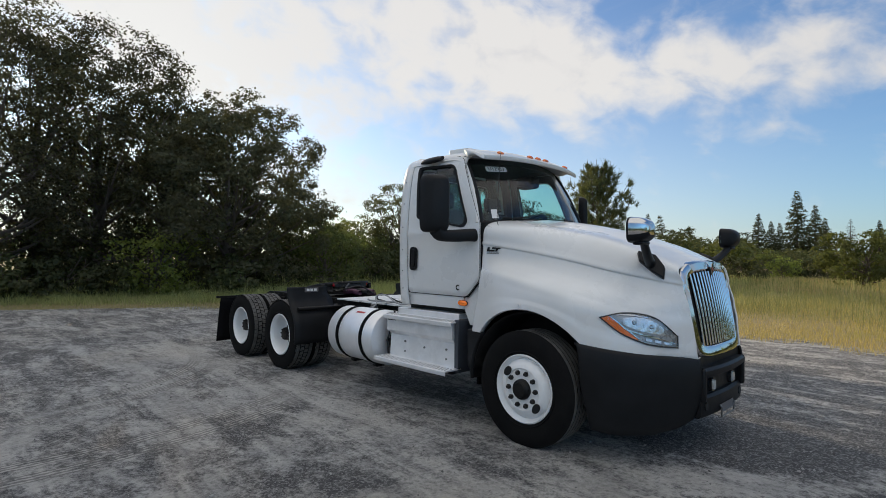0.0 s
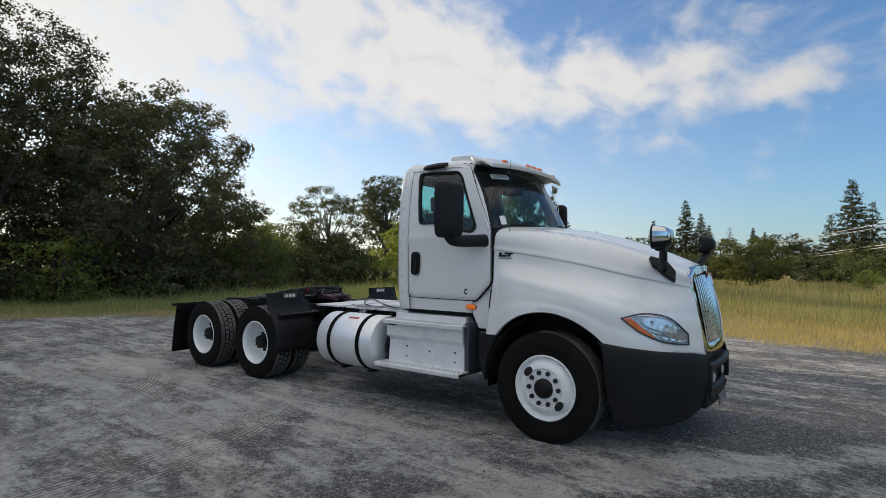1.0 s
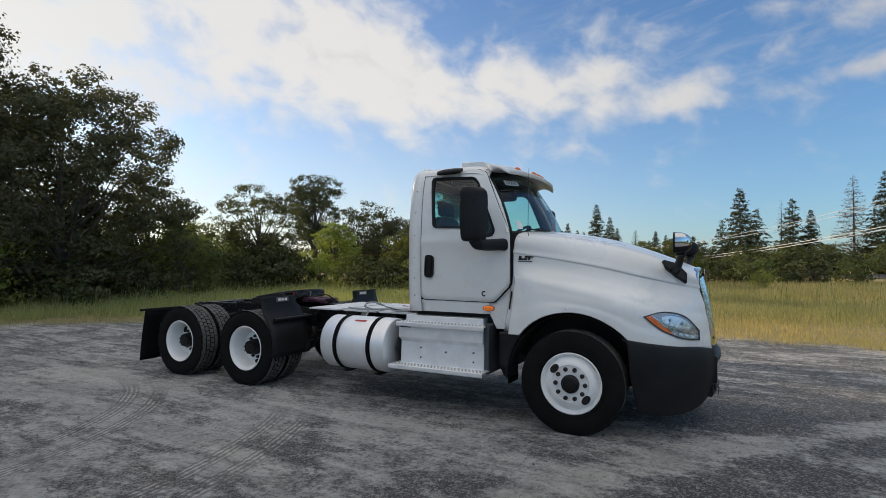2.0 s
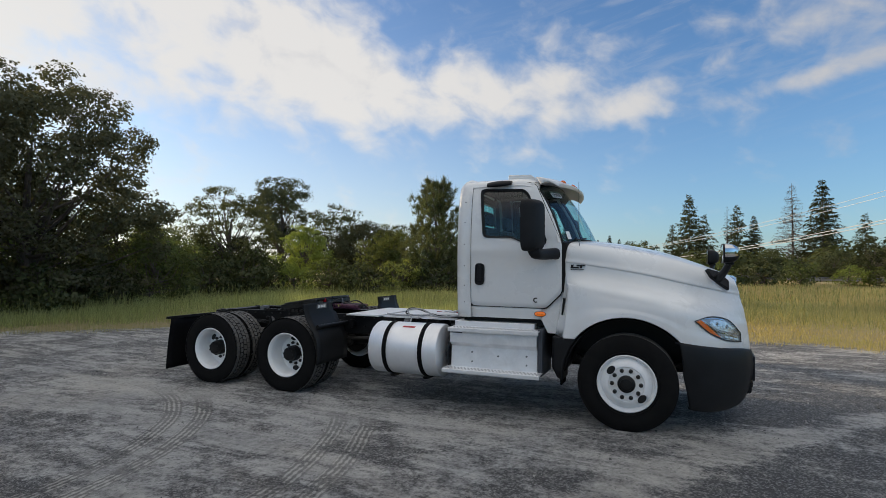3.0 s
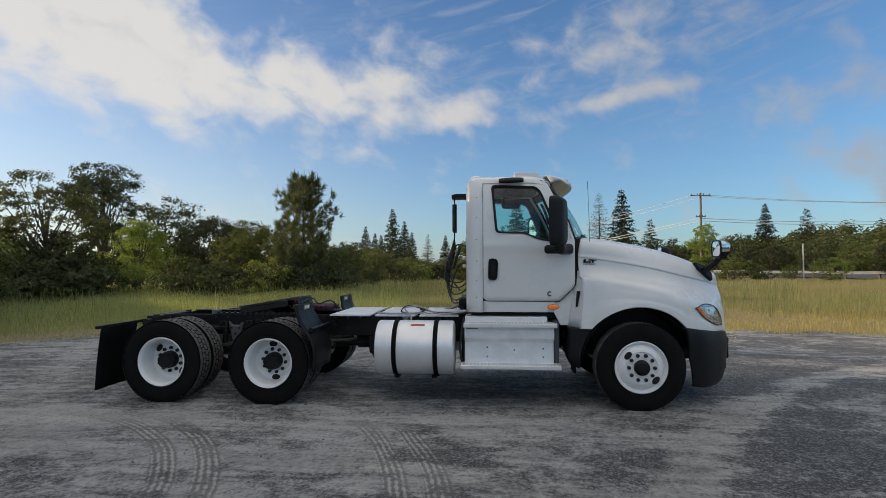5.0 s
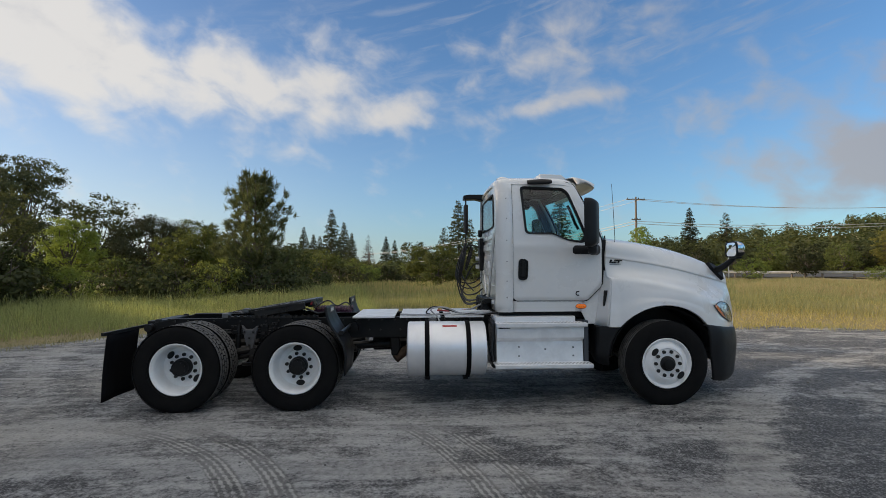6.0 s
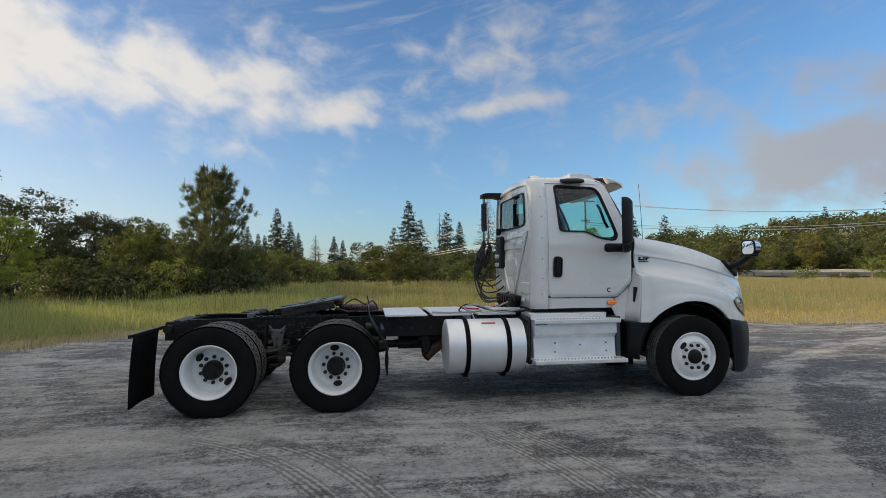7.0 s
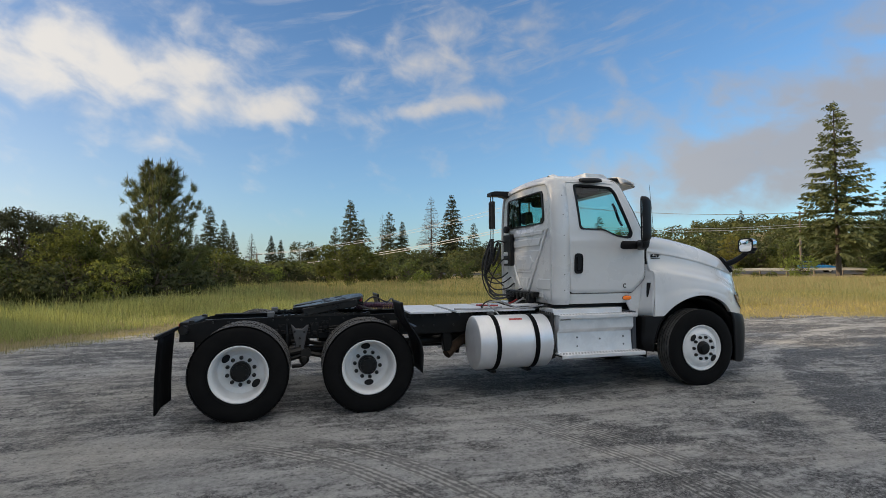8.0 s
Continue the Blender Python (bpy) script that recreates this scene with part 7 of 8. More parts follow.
coil(-2.27, 0.66, 1.745, 0.11, 0.235, 3, 0.0115, -0.06)
coil(-2.22, 0.60, 1.80, 0.08, 0.17, 2, 0.0105, 0.03)
for k, (y0, low, y1, back, r) in enumerate(((0.66, 1.12, 0.20, -2.02, 0.0125), (0.70, 1.17, 0.10, -2.00, 0.0125), (0.63, 1.24, 0.30, -2.03, 0.011), (0.74, 1.10, 0.34, -2.05, 0.011), (0.58, 1.33, 0.42, -2.03, 0.010), (0.68, 1.40, 0.52, -2.04, 0.010))):
    hose([(-2.245, y0, 2.02), (-2.29 - 0.015 * k, y0 + 0.05, 1.72), (-2.33 - 0.012 * k, y0 + 0.03, 1.40 + 0.3 * (low - 1.12)), (-2.27, 0.5 * (y0 + y1) + 0.10, low + 0.015), (-2.14, y1 + 0.06, low + 0.02), (back, y1, low + 0.10)], r, HOSE)
hose([(-2.03, 0.45, 1.72), (-2.15, 0.50, 1.68), (-2.26, 0.60, 1.45), (-2.30, 0.66, 1.2), (-2.2, 0.5, 1.14)], 0.011, HOSE)
hose([(-2.03, 0.55, 1.95), (-2.2, 0.60, 1.98), (-2.33, 0.64, 1.80), (-2.30, 0.62, 1.5), (-2.15, 0.45, 1.30)], 0.011, HOSE)
# black box and fitting on the rear wall
bm = bmesh.new()
box(bm, -2.06, -1.995, 0.36, 0.66, 1.60, 2.08)
gb = part("connection_box", bm, BLACKPL, truck, "black connection box on the rear cab wall", bevel=0.015)
bm = bmesh.new()
cyl(bm, (-2.0, 0.60, 2.16), (-2.06, 0.60, 2.16), 0.055)
part("work_lamp", bm, BLACKPL, truck, "small round black work lamp", bevel=0.01)
for z in (1.78, 1.66):
    bm = bmesh.new()
    cyl(bm, (-2.06, 0.5, z), (-2.11, 0.5, z), 0.03)
    part("gladhand", bm, DECK, gb)
# lines over the deck
hose([(-2.0, -0.2, 1.20), (-2.3, -0.30, 1.08), (-2.6, -0.52, 1.05), (-2.95, -0.60, 1.045), (-3.2, -0.5, 1.045)], 0.012, GREYHOSE, "deck_line")
hose([(-2.02, -0.66, 1.08), (-2.35, -0.66, 1.05), (-2.62, -0.64, 1.14), (-2.80, -0.66, 1.12), (-2.72, -0.72, 1.03), (-2.70, -0.80, 0.98)], 0.010, GREYHOSE, "fuel_line")
hose([(-2.02, -0.60, 1.06), (-2.4, -0.58, 1.06), (-2.74, -0.62, 1.15), (-2.86, -0.60, 1.08), (-2.8, -0.5, 1.04)], 0.009, HOSE, "fuel_line")
hose([(-1.1, -0.72, 1.075), (-1.5, -0.74, 1.07), (-1.9, -0.70, 1.08), (-2.1, -0.62, 1.05), (-2.4, -0.42, 1.045)], 0.014, HOSE, "fuel_line")
hose([(-2.0, 0.1, 1.22), (-2.15, 0.0, 1.10), (-2.4, -0.05, 1.045), (-2.7, 0.1, 1.045)], 0.012, plain("red_hose", (0.32, 0.03, 0.03), 0.4), "red_line")
# coiled lines and clutter ahead of the fifth wheel
for y0, mt in ((-0.10, PURPLE), (0.06, HOSE), (0.16, PURPLE)):
    bm = bmesh.new()
    pts = [(-4.40 + 0.52 * k / 300, y0 + 0.035 * math.cos(2 * math.pi * k / 12) + 0.06 * math.sin(k / 60), 1.085 + 0.035 * math.sin(2 * math.pi * k / 12)) for k in range(301)]
    tube(bm, pts, 0.007, 5)
    part("coiled_line", bm, mt, truck, "coiled air line lying on the frame")
hose([(-4.36, -0.25, 1.12), (-4.2, -0.15, 1.21), (-4.05, -0.3, 1.15), (-3.95, -0.1, 1.18), (-3.88, 0.1, 1.06)], 0.010, HOSE)
bm = bmesh.new()
tube(bm, [(-4.42, -0.42, 1.12), (-4.25, -0.56, 1.07), (-4.15, -0.60, 1.09)], 0.012, 6)
part("release_handle", bm, GREASE, truck)
for s in (-1, 1):
    bm = bmesh.new()
    box(bm, -4.30, -4.22, *sorted((s * 0.47, s * 0.55)), 0.78, 0.98)
    part("valve_block", bm, GREASE, truck, bevel=0.01)
    bm = bmesh.new()
    cyl(bm, (-4.05, s * 0.50, 0.86), (-3.95, s * 0.50, 0.86), 0.07)
    part("air_valve", bm, GREASE, truck, bevel=0.01)
    bm = bmesh.new()
    cyl(bm, (-3.98, s * 0.50, 0.70), (-3.88, s * 0.50, 0.70), 0.06)
    part("air_valve", bm, GREASE, truck, bevel=0.01)
    # battery or air tanks between the rails
bm = bmesh.new()
cyl(bm, (-3.6, 0.15, 0.62), (-2.7, 0.15, 0.62), 0.13)
part("air_tank", bm, FRAME, truck)
bm = bmesh.new()
tube(bm, [spline([(-2.85, -0.16, 0.64), (-3.02, -0.22, 0.61), (-3.16, -0.30, 0.53), (-3.27, -0.36, 0.45)], k / 12) for k in range(13)], 0.062, 14)
part("exhaust_elbow", bm, RUST, truck, "rusty brown exhaust elbow behind the tank")
bm = bmesh.new()
prism(bm, [(-3.34, 0.74), (-3.22, 0.74), (-3.20, 0.60), (-3.24, 0.50), (-3.32, 0.50)], "y", -0.42, -0.30)
part("exhaust_bracket", bm, FRAME, truck, bevel=0.015)
# rear cross tube with tail lamps
bm = bmesh.new()
box(bm, -6.47, -6.43, -0.40, 0.40, 0.84, 0.97)
part("tail_plate", bm, FRAME, truck, bevel=0.008)
for s in (-1, 1):
    bm = bmesh.new()
    cyl(bm, (-6.475, s * 0.25, 0.90), (-6.50, s * 0.25, 0.90), 0.05)
    part("tail_lamp", bm, REDL, truck, "round red tail lamp")
    bm = bmesh.new()
    box(bm, -6.36, -6.30, s * 0.40 - 0.03, s * 0.40 + 0.03, 0.94, 1.0)
    part("rail_lug", bm, GREASE, truck, bevel=0.006)

# ---- trees, bushes and grass ----
C0 = np.array((-2.0, -7.0))


def polar(az, d):
    """A place by its bearing and distance from the middle of the lot."""
    return C0[0] + d * math.cos(radians(az)), C0[1] + d * math.sin(radians(az))


def leaf_quads(rng, centres, sizes, droop=0.0, slim=0.55, normals=None):
    """One rhombic leaf, or tuft, at each centre, turned at random or lying across the given normals."""
    n = len(centres)
    a = rng.normal(size=(n, 3))
    if normals is None:
        b = rng.normal(size=(n, 3))
        b[:, 2] *= 0.6
    else:
        a -= normals * (a * normals).sum(1)[:, None]
        b = np.cross(normals, a)
    a /= np.linalg.norm(a, axis=1)[:, None] + 1e-9
    b -= a * (a * b).sum(1)[:, None]
    b /= np.linalg.norm(b, axis=1)[:, None] + 1e-9
    a[:, 2] -= droop
    s = sizes[:, None]
    v = np.stack([centres - a * s * 0.5, centres + b * s * slim * 0.5, centres + a * s * 0.5, centres - b * s * slim * 0.5], 1)
    return v.reshape(-1, 3), np.arange(4 * n).reshape(n, 4)


def spray_quads(centres, ways, long, wide, rng):
    """A slim leaf-shaped spray from each centre along its way."""
    side_way = np.cross(ways, rng.normal(size=ways.shape) * 0.35 + np.array((0, 0, 1.0)))
    side_way /= np.linalg.norm(side_way, axis=1)[:, None] + 1e-9
    l, w = long[:, None], wide[:, None]
    v = np.stack([centres, centres + ways * l * 0.45 + side_way * w * 0.5, centres + ways * l, centres + ways * l * 0.45 - side_way * w * 0.5], 1)
    return v.reshape(-1, 3), np.arange(4 * len(centres)).reshape(-1, 4)


def limb_mesh(paths, name="trunk"):
    bm = bmesh.new()
    for pts, r0, r1, n in paths:
        tube(bm, pts, r0, n, r1)
    return finish(bm, name, BARK, 60)


def broadleaf(seed, h, r, base, n_leaf, leaf, material, clumps=70, lean=0.0, airy=0.0, squash=1.0, under=1.0):
    """Meshes of trunk with limbs, and crown. base: height at which the crown begins. airy: gaps between the boughs; under: how much hangs below the middle."""
    rng = np.random.default_rng(seed)
    cz, hz = (h + base) / 2, (h - base) / 2
    size = np.array((r, r, hz))
    nb = max(16, clumps)
    lob = rng.normal(size=(6, 3))
    lob /= np.linalg.norm(lob, axis=1)[:, None]
    heart, outward = [], []
    while len(heart) < nb:
        d = rng.normal(size=3)
        d /= np.linalg.norm(d)
        if d[2] < -0.05 and rng.random() > under:
            continue
        rad = rng.uniform(0.35, 1.0) ** 0.5
        bulge = 0.80 + 0.22 * max(0.0, float((lob @ d).max()) - 0.45) * 1.8 - 0.14 * rng.random()
        if d[2] < -0.2:
            bulge *= 1.0 + 0.25 * squash * d[2]
        heart.append(d * rad * bulge * size + np.array((lean, 0, cz)))
        outward.append(d)
    heart, outward = np.array(heart), np.array(outward)
    # limbs
    top = np.array((lean * 0.8, 0.0, base + hz * 1.3))
    bend = rng.normal(size=3) * 0.25
    stem = [np.array((0, 0, -0.15)), np.array((0.1 * bend[0], 0.1 * bend[1], 0.25 * top[2])), top * 0.6 + bend * np.array((1, 1, 0)) * 0.6, top]
    tr = 0.024 * h + 0.03
    paths = [([spline(stem, k / 10) for k in range(11)], tr, tr * 0.25, 9)]
    for i in rng.permutation(nb)[:36]:
        p = heart[i]
        t = float(np.clip((p[2] - base) / (2 * hz) * 0.75 + 0.08, 0.10, 0.9))
        s0 = spline(stem, t)
        mid = 0.5 * (s0 + p) + np.array((0, 0, -0.10 * np.linalg.norm(p - s0))) + rng.normal(size=3) * 0.12
        paths.append(([spline([s0, mid, p], k / 6) for k in range(7)], tr * (0.42 - 0.22 * t), 0.012, 5))
    # each bough carries twig clusters on its outer and upper side, each cluster its leaves
    mean = (r * r * hz) ** (1 / 3)
    bough = mean * 2.5 / math.sqrt(nb) * rng.uniform(0.75, 1.25, nb) * (1.0 - 0.22 * airy)
    m = 9
    way = rng.normal(size=(nb, m, 3)) + outward[:, None] * 0.5 + np.array((0, 0, 0.30))
    way /= np.linalg.norm(way, axis=2)[:, :, None]
    sub = heart[:, None] + way * (bough[:, None] * rng.uniform(0.45, 1.05, (nb, m)))[:, :, None] * np.array((1, 1, 0.66))
    sub_r = (bough[:, None] * rng.uniform(0.30, 0.52, (nb, m))).ravel()
    sub, way = sub.reshape(-1, 3), way.reshape(-1, 3)
    w = sub_r ** 2 * rng.uniform(0.5, 1.4, len(sub_r))
    pick = rng.choice(len(sub), n_leaf, p=w / w.sum())
    off = rng.normal(size=(n_leaf, 3))
    off /= np.linalg.norm(off, axis=1)[:, None]
    reach = rng.random(n_leaf) ** 0.5 * (1.0 + 0.55 * (rng.random(n_leaf) < 0.12))
    cen = sub[pick] + off * (sub_r[pick] * reach)[:, None] * np.array((1, 1, 0.62))
    cen[:, 2] = np.maximum(cen[:, 2], 0.05)
    nrm = off * 0.8 + way[pick] * 0.5 + np.array((0, 0, 0.5)) + rng.normal(size=(n_leaf, 3)) * 0.55
    nrm /= np.linalg.norm(nrm, axis=1)[:, None]
    v, f = leaf_quads(rng, cen, leaf * rng.uniform(0.6, 1.35, n_leaf), 0.1, 0.62, nrm)
    return limb_mesh(paths), mesh_of("crown", v, f, material)


def conifer(seed, h, r, first, material, step=0.32, per=9, tuft=0.7, bare=0.0, gaps=0.1, power=0.8, dense=1.0, droop=0.0):
    """A fir or redwood: crowded drooping boughs, each a fan of hanging sprays."""
    rng = np.random.default_rng(seed)
    paths = [([(0, 0, -0.2), (0.002 * h * rng.normal(), 0, h * 0.5), (0, 0, h)], 0.012 * h + 0.05, 0.02, 8)]
    cen, ways, long = [], [], []
    z = first
    while z < h * 0.985:
        f = (z - first) / (h - first)
        ln = r * (1 - f) ** power * (0.70 + 0.30 * min(1, f * 4)) + 0.10
        turn = rng.uniform(0, 6.28)
        count = max(5, int(per * (1 - 0.3 * f)))
        for k in range(count):
            if rng.random() < gaps:
                continue
            a = turn + 2 * math.pi * (k + 0.9 * rng.random()) / count
            l1 = ln * (rng.uniform(0.66, 1.0) + 0.16 * (rng.random() < 0.18))
            up = rng.uniform(-0.28, 0.12) - (0.12 + droop) * (1 - f) + 0.7 * max(0.0, f - 0.75)
            d = np.array((math.cos(a), math.sin(a), up))
            across = np.array((-math.sin(a), math.cos(a), 0.0))
            p0 = np.array((0, 0, min(z + rng.uniform(-1.0, 1.0) * step, h * 0.985)))
            if rng.random() < 0.3 + bare * 0.7 and l1 > 0.5:
                paths.append(([p0, p0 + d * l1 * 0.5, p0 + d * l1 + np.array((0, 0, 0.06 * l1))], 0.010 + 0.010 * l1, 0.008, 4))
            for j in range(int((4 + 5.0 * l1 / tuft) * dense * (1 - bare))):
                t = rng.random() ** 0.65
                q = p0 + d * l1 * t + np.array((0, 0, 0.10 * l1 * t * t))
                w = d * rng.uniform(0.3, 1.0) + across * rng.uniform(-1.0, 1.0) * (1.15 - 0.6 * t) + np.array((0, 0, rng.uniform(-0.75, 0.12)))
                cen.append(q + rng.normal(size=3) * 0.08)
                ways.append(w / np.linalg.norm(w))
                long.append(tuft * rng.uniform(0.55, 1.2) * (0.50 + 0.50 * (1 - f)))
        z += step * rng.uniform(0.7, 1.3) * (1 - 0.35 * f)
    cen, ways, long = np.array(cen), np.array(ways), np.array(long)
    v, f = spray_quads(cen, ways, long, long * 0.42, rng)
    return limb_mesh(paths), mesh_of("crown", v, f, material)


def pine_tree(seed, h, r):
    """A young long-needled pine: up-swept boughs with brushes of needles and pale candles."""
    rng = np.random.default_rng(seed)
    paths = [([(0, 0, -0.1), (0.05, 0, h * 0.5), (0, 0, h * 0.96)], 0.12, 0.025, 8)]
    base, tipd, ln, candle = [], [], [], []
    z = 0.45
    while z < h * 0.95:
        f = z / h
        l0 = r * float(np.interp(f, (0, 0.15, 0.4, 0.62, 0.8, 0.92, 1.0), (0.70, 0.95, 1.05, 0.88, 0.55, 0.30, 0.10)))
        for k in range(6):
            a = 2 * math.pi * (k + rng.random()) / 6
            l1 = l0 * rng.uniform(0.55, 1.25)
            d = np.array((math.cos(a), math.sin(a), 0.10 + 0.75 * f))
            d /= np.linalg.norm(d)
            p0 = np.array((0, 0, z + rng.uniform(-0.15, 0.15)))
            mid, tip = p0 + d * l1 * 0.6, p0 + d * l1 + np.array((0, 0, 0.45 * l1))
            paths.append(([p0, mid, tip], 0.014 + 0.012 * l1, 0.010, 5))
            shoots = [tip] + [spline([p0, mid, tip], t) + rng.normal(size=3) * 0.09 * l1 for t in rng.uniform(0.42, 1.0, int(4 + 6 * l1))]
            if f > 0.45:
                candle.append(tip)
            for sh in shoots:
                m = 24
                dirs = rng.normal(size=(m, 3)) * 0.8 + np.array((d[0], d[1], 1.3)) * 0.95
                dirs /= np.linalg.norm(dirs, axis=1)[:, None]
                base.append(np.repeat(sh[None], m, 0) + rng.normal(size=(m, 3)) * 0.05)
                tipd.append(dirs)
                ln.append(rng.uniform(0.20, 0.40, m))
        z += 0.50 * rng.uniform(0.8, 1.2)
    base, tipd, ln = np.concatenate(base), np.concatenate(tipd), np.concatenate(ln)
    sidev = np.cross(tipd, rng.normal(size=tipd.shape))
    sidev /= np.linalg.norm(sidev, axis=1)[:, None]
    v = np.stack([base - sidev * 0.017, base + sidev * 0.017, base + tipd * ln[:, None]], 1).reshape(-1, 3)
    crown = mesh_of("crown", v, np.arange(len(v)).reshape(-1, 3), NEEDLE)
    bm = bmesh.new()
    candle.append(np.array((0, 0, h * 0.95)))
    for p in candle:
        tube(bm, [p, p + np.array((rng.normal() * 0.02, rng.normal() * 0.02, rng.uniform(0.30, 0.55)))], 0.018, 4, 0.007)
    return limb_mesh(paths), crown, finish(bm, "candle", GREYTWIG)


def plant(name, meshes, at, label, category, group="", turn=0.0, scale=1.0, flip=1.0):
    x, y = at
    root = thing(name, label, category, group, (x, y, float(rise(x, y)) - 0.03))
    root.rotation_euler = (0, 0, turn)
    root.scale = (scale, scale, scale * flip)
    for nm, me in zip(("trunk", "crown", "candles"), meshes):
        ob = new(nm, me)
        ob.parent = root
        if nm == "candles":
            tagged(ob, kind="stuff")
    return root


# dark oaks that close the lot
# the two at y -9.4 and -15.5 stand out of view, added for shade
OAKS = [(-20.6, 4.5, 9.2, 4.9), (-23.7, 0.2, 12.2, 4.9), (-24.2, -3.8, 12.6, 5.2), (-25.2, -9.4, 12.4, 5.2), (-26.0, -15.5, 11.5, 5.2), (-27.5, 4.8, 9.5, 4.4), (-26.4, -1.6, 12.8, 4.4), (-23.6, 2.9, 10.9, 3.8)]
for k, (x, y, h, r) in enumerate(OAKS):
    plant("oak_tree", broadleaf(20 + k, h, r, -0.6, (70000 if k == 0 else 37000 if k in (1, 2, 6, 7) else 18000), 0.122 if k in (0, 1, 2, 6, 7) else 0.16, OAKLEAF, 230 if k == 0 else 190, 0, 0.15 if k == 0 else 0.55, -0.35), (x, y), "large dark evergreen oak with dense foliage beside the lot", "tree", "dark oaks beside the lot")
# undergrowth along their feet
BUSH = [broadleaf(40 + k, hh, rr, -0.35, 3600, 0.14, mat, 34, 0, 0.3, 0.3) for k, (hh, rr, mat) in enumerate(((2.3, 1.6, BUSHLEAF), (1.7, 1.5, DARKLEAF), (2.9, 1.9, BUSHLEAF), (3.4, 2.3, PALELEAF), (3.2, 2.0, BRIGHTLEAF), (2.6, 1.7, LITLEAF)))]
FARBUSH = [broadleaf(140 + k, hh, rr, -0.35, 1700, 0.20, mat, 30, 0, 0.4, 0.3) for k, (hh, rr, mat) in enumerate(((2.3, 1.6, BUSHLEAF), (1.7, 1.5, DARKLEAF), (2.9, 1.9, BUSHLEAF), (3.4, 2.3, PALELEAF), (3.2, 2.0, BRIGHTLEAF), (2.6, 1.7, LITLEAF)))]
UNDER = [(-19.4, 1.4, 4), (-18.9, 6.2, 1), (-20.6, -1.2, 1), (-21.2, -4.6, 0), (-18.6, 4.2, 1), (-21.8, -8.0, 2), (-19.8, 8.8, 2), (-22.5, 11.0, 2), (-20.3, 0.4, 1), (-21.0, -2.8, 1), (-25.5, -6.5, 2), (-25.0, -1.5, 2), (-24.6, 2.6, 2), (-24.5, -11.8, 2), (-23.6, 6.8, 2), (-26.5, -3.8, 3), (-26.5, 0.8, 2)]
for i, (x, y, k) in enumerate(UNDER):
    plant("bush", BUSH[k], (x, y), "dark green bush under the oaks" if k == 1 else "bright green leafy bush under the oaks" if k == 4 else "leafy green bush under the oaks", "bush", "undergrowth along the lot", i * 1.3, 0.85 + 0.25 * ((i * 7) % 5) / 4)

# mixed trees behind the grass
plant("willow_tree", broadleaf(60, 6.8, 2.6, -0.2, 15000, 0.12, PALELEAF, 80, 0.2, 0.9), (-23.5, 16.9), "pale wispy tree with open twiggy crown", "tree", "trees behind the grass")
plant("round_pine", broadleaf(61, 9.7, 2.8, 2.6, 20000, 0.14, FIRLEAF, 90, 0.0, 0.4, 1.0, 0.5), (-30.6, 30.0), "round-crowned dark pine with bare limbs below", "tree", "trees behind the grass")
plant("young_tree", broadleaf(62, 5.2, 2.2, -0.4, 17000, 0.12, BRIGHTLEAF, 80, 0.0, 0.7), (-24.3, 25.1), "bright yellow-green leafy young tree", "tree", "trees behind the grass")
plant("oak_tree", broadleaf(67, 5.6, 3.4, -0.2, 17000, 0.13, BROWNLEAF, 80, 0.0, 0.4), (-21.6, 29.7), "dark brownish-green round oak behind the grass", "tree", "trees behind the grass")
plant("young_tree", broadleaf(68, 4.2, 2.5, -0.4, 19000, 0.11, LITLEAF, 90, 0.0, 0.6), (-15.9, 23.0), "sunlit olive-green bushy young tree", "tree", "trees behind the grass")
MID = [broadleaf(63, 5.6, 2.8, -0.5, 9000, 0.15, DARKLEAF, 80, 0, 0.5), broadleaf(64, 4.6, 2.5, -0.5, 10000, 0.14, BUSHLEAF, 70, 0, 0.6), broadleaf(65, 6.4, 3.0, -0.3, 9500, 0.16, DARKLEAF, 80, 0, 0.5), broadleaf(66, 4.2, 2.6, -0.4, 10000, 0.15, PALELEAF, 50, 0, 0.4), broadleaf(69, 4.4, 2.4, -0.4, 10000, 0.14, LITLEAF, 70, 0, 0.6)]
FARMID = [broadleaf(163, 5.6, 2.8, -0.5, 3700, 0.245, DARKLEAF, 70, 0, 0.5), broadleaf(164, 4.6, 2.5, -0.5, 3500, 0.23, BUSHLEAF, 60, 0, 0.6), broadleaf(165, 6.4, 3.0, -0.3, 3800, 0.255, DARKLEAF, 70, 0, 0.5), broadleaf(166, 4.2, 2.6, -0.4, 4000, 0.21, PALELEAF, 50, 0, 0.4), broadleaf(169, 4.4, 2.4, -0.4, 3500, 0.22, LITLEAF, 60, 0, 0.6)]
MIDS = ("dark green rounded tree", "green bushy tree", "dark green rounded tree", "pale green bushy tree", "sunlit olive-green bushy tree")
ROW = [(137.5, 33, 3, 1.0), (140.5, 36, 4, 1.0), (131.0, 33, 0, 0.68), (122.6, 49.5, 2, 1.15), (118.6, 43, 0, 1.0), (114.6, 47, 2, 0.85), (126.5, 47, 0, 1.0), (111.0, 36, 0, 0.62), (108.0, 42, 0, 0.70), (105.4, 42, 1, 0.72)]
for i, (az, d, k, sc) in enumerate(ROW):
    plant("leafy_tree", MID[k], polar(az, d), MIDS[k] + " behind the grass", "tree", "trees behind the grass", i * 2.1, sc)
for i, (x, y, k, sc) in enumerate(((-25.2, 7.9, 0, 1.0), (-23.4, 10.0, 1, 1.0))):
    plant("leafy_tree", MID[k], (x, y), "dark green rounded tree among the oaks" if k != 1 else "green bushy tree beside the oaks", "tree", "trees behind the grass", i * 2.1, sc)
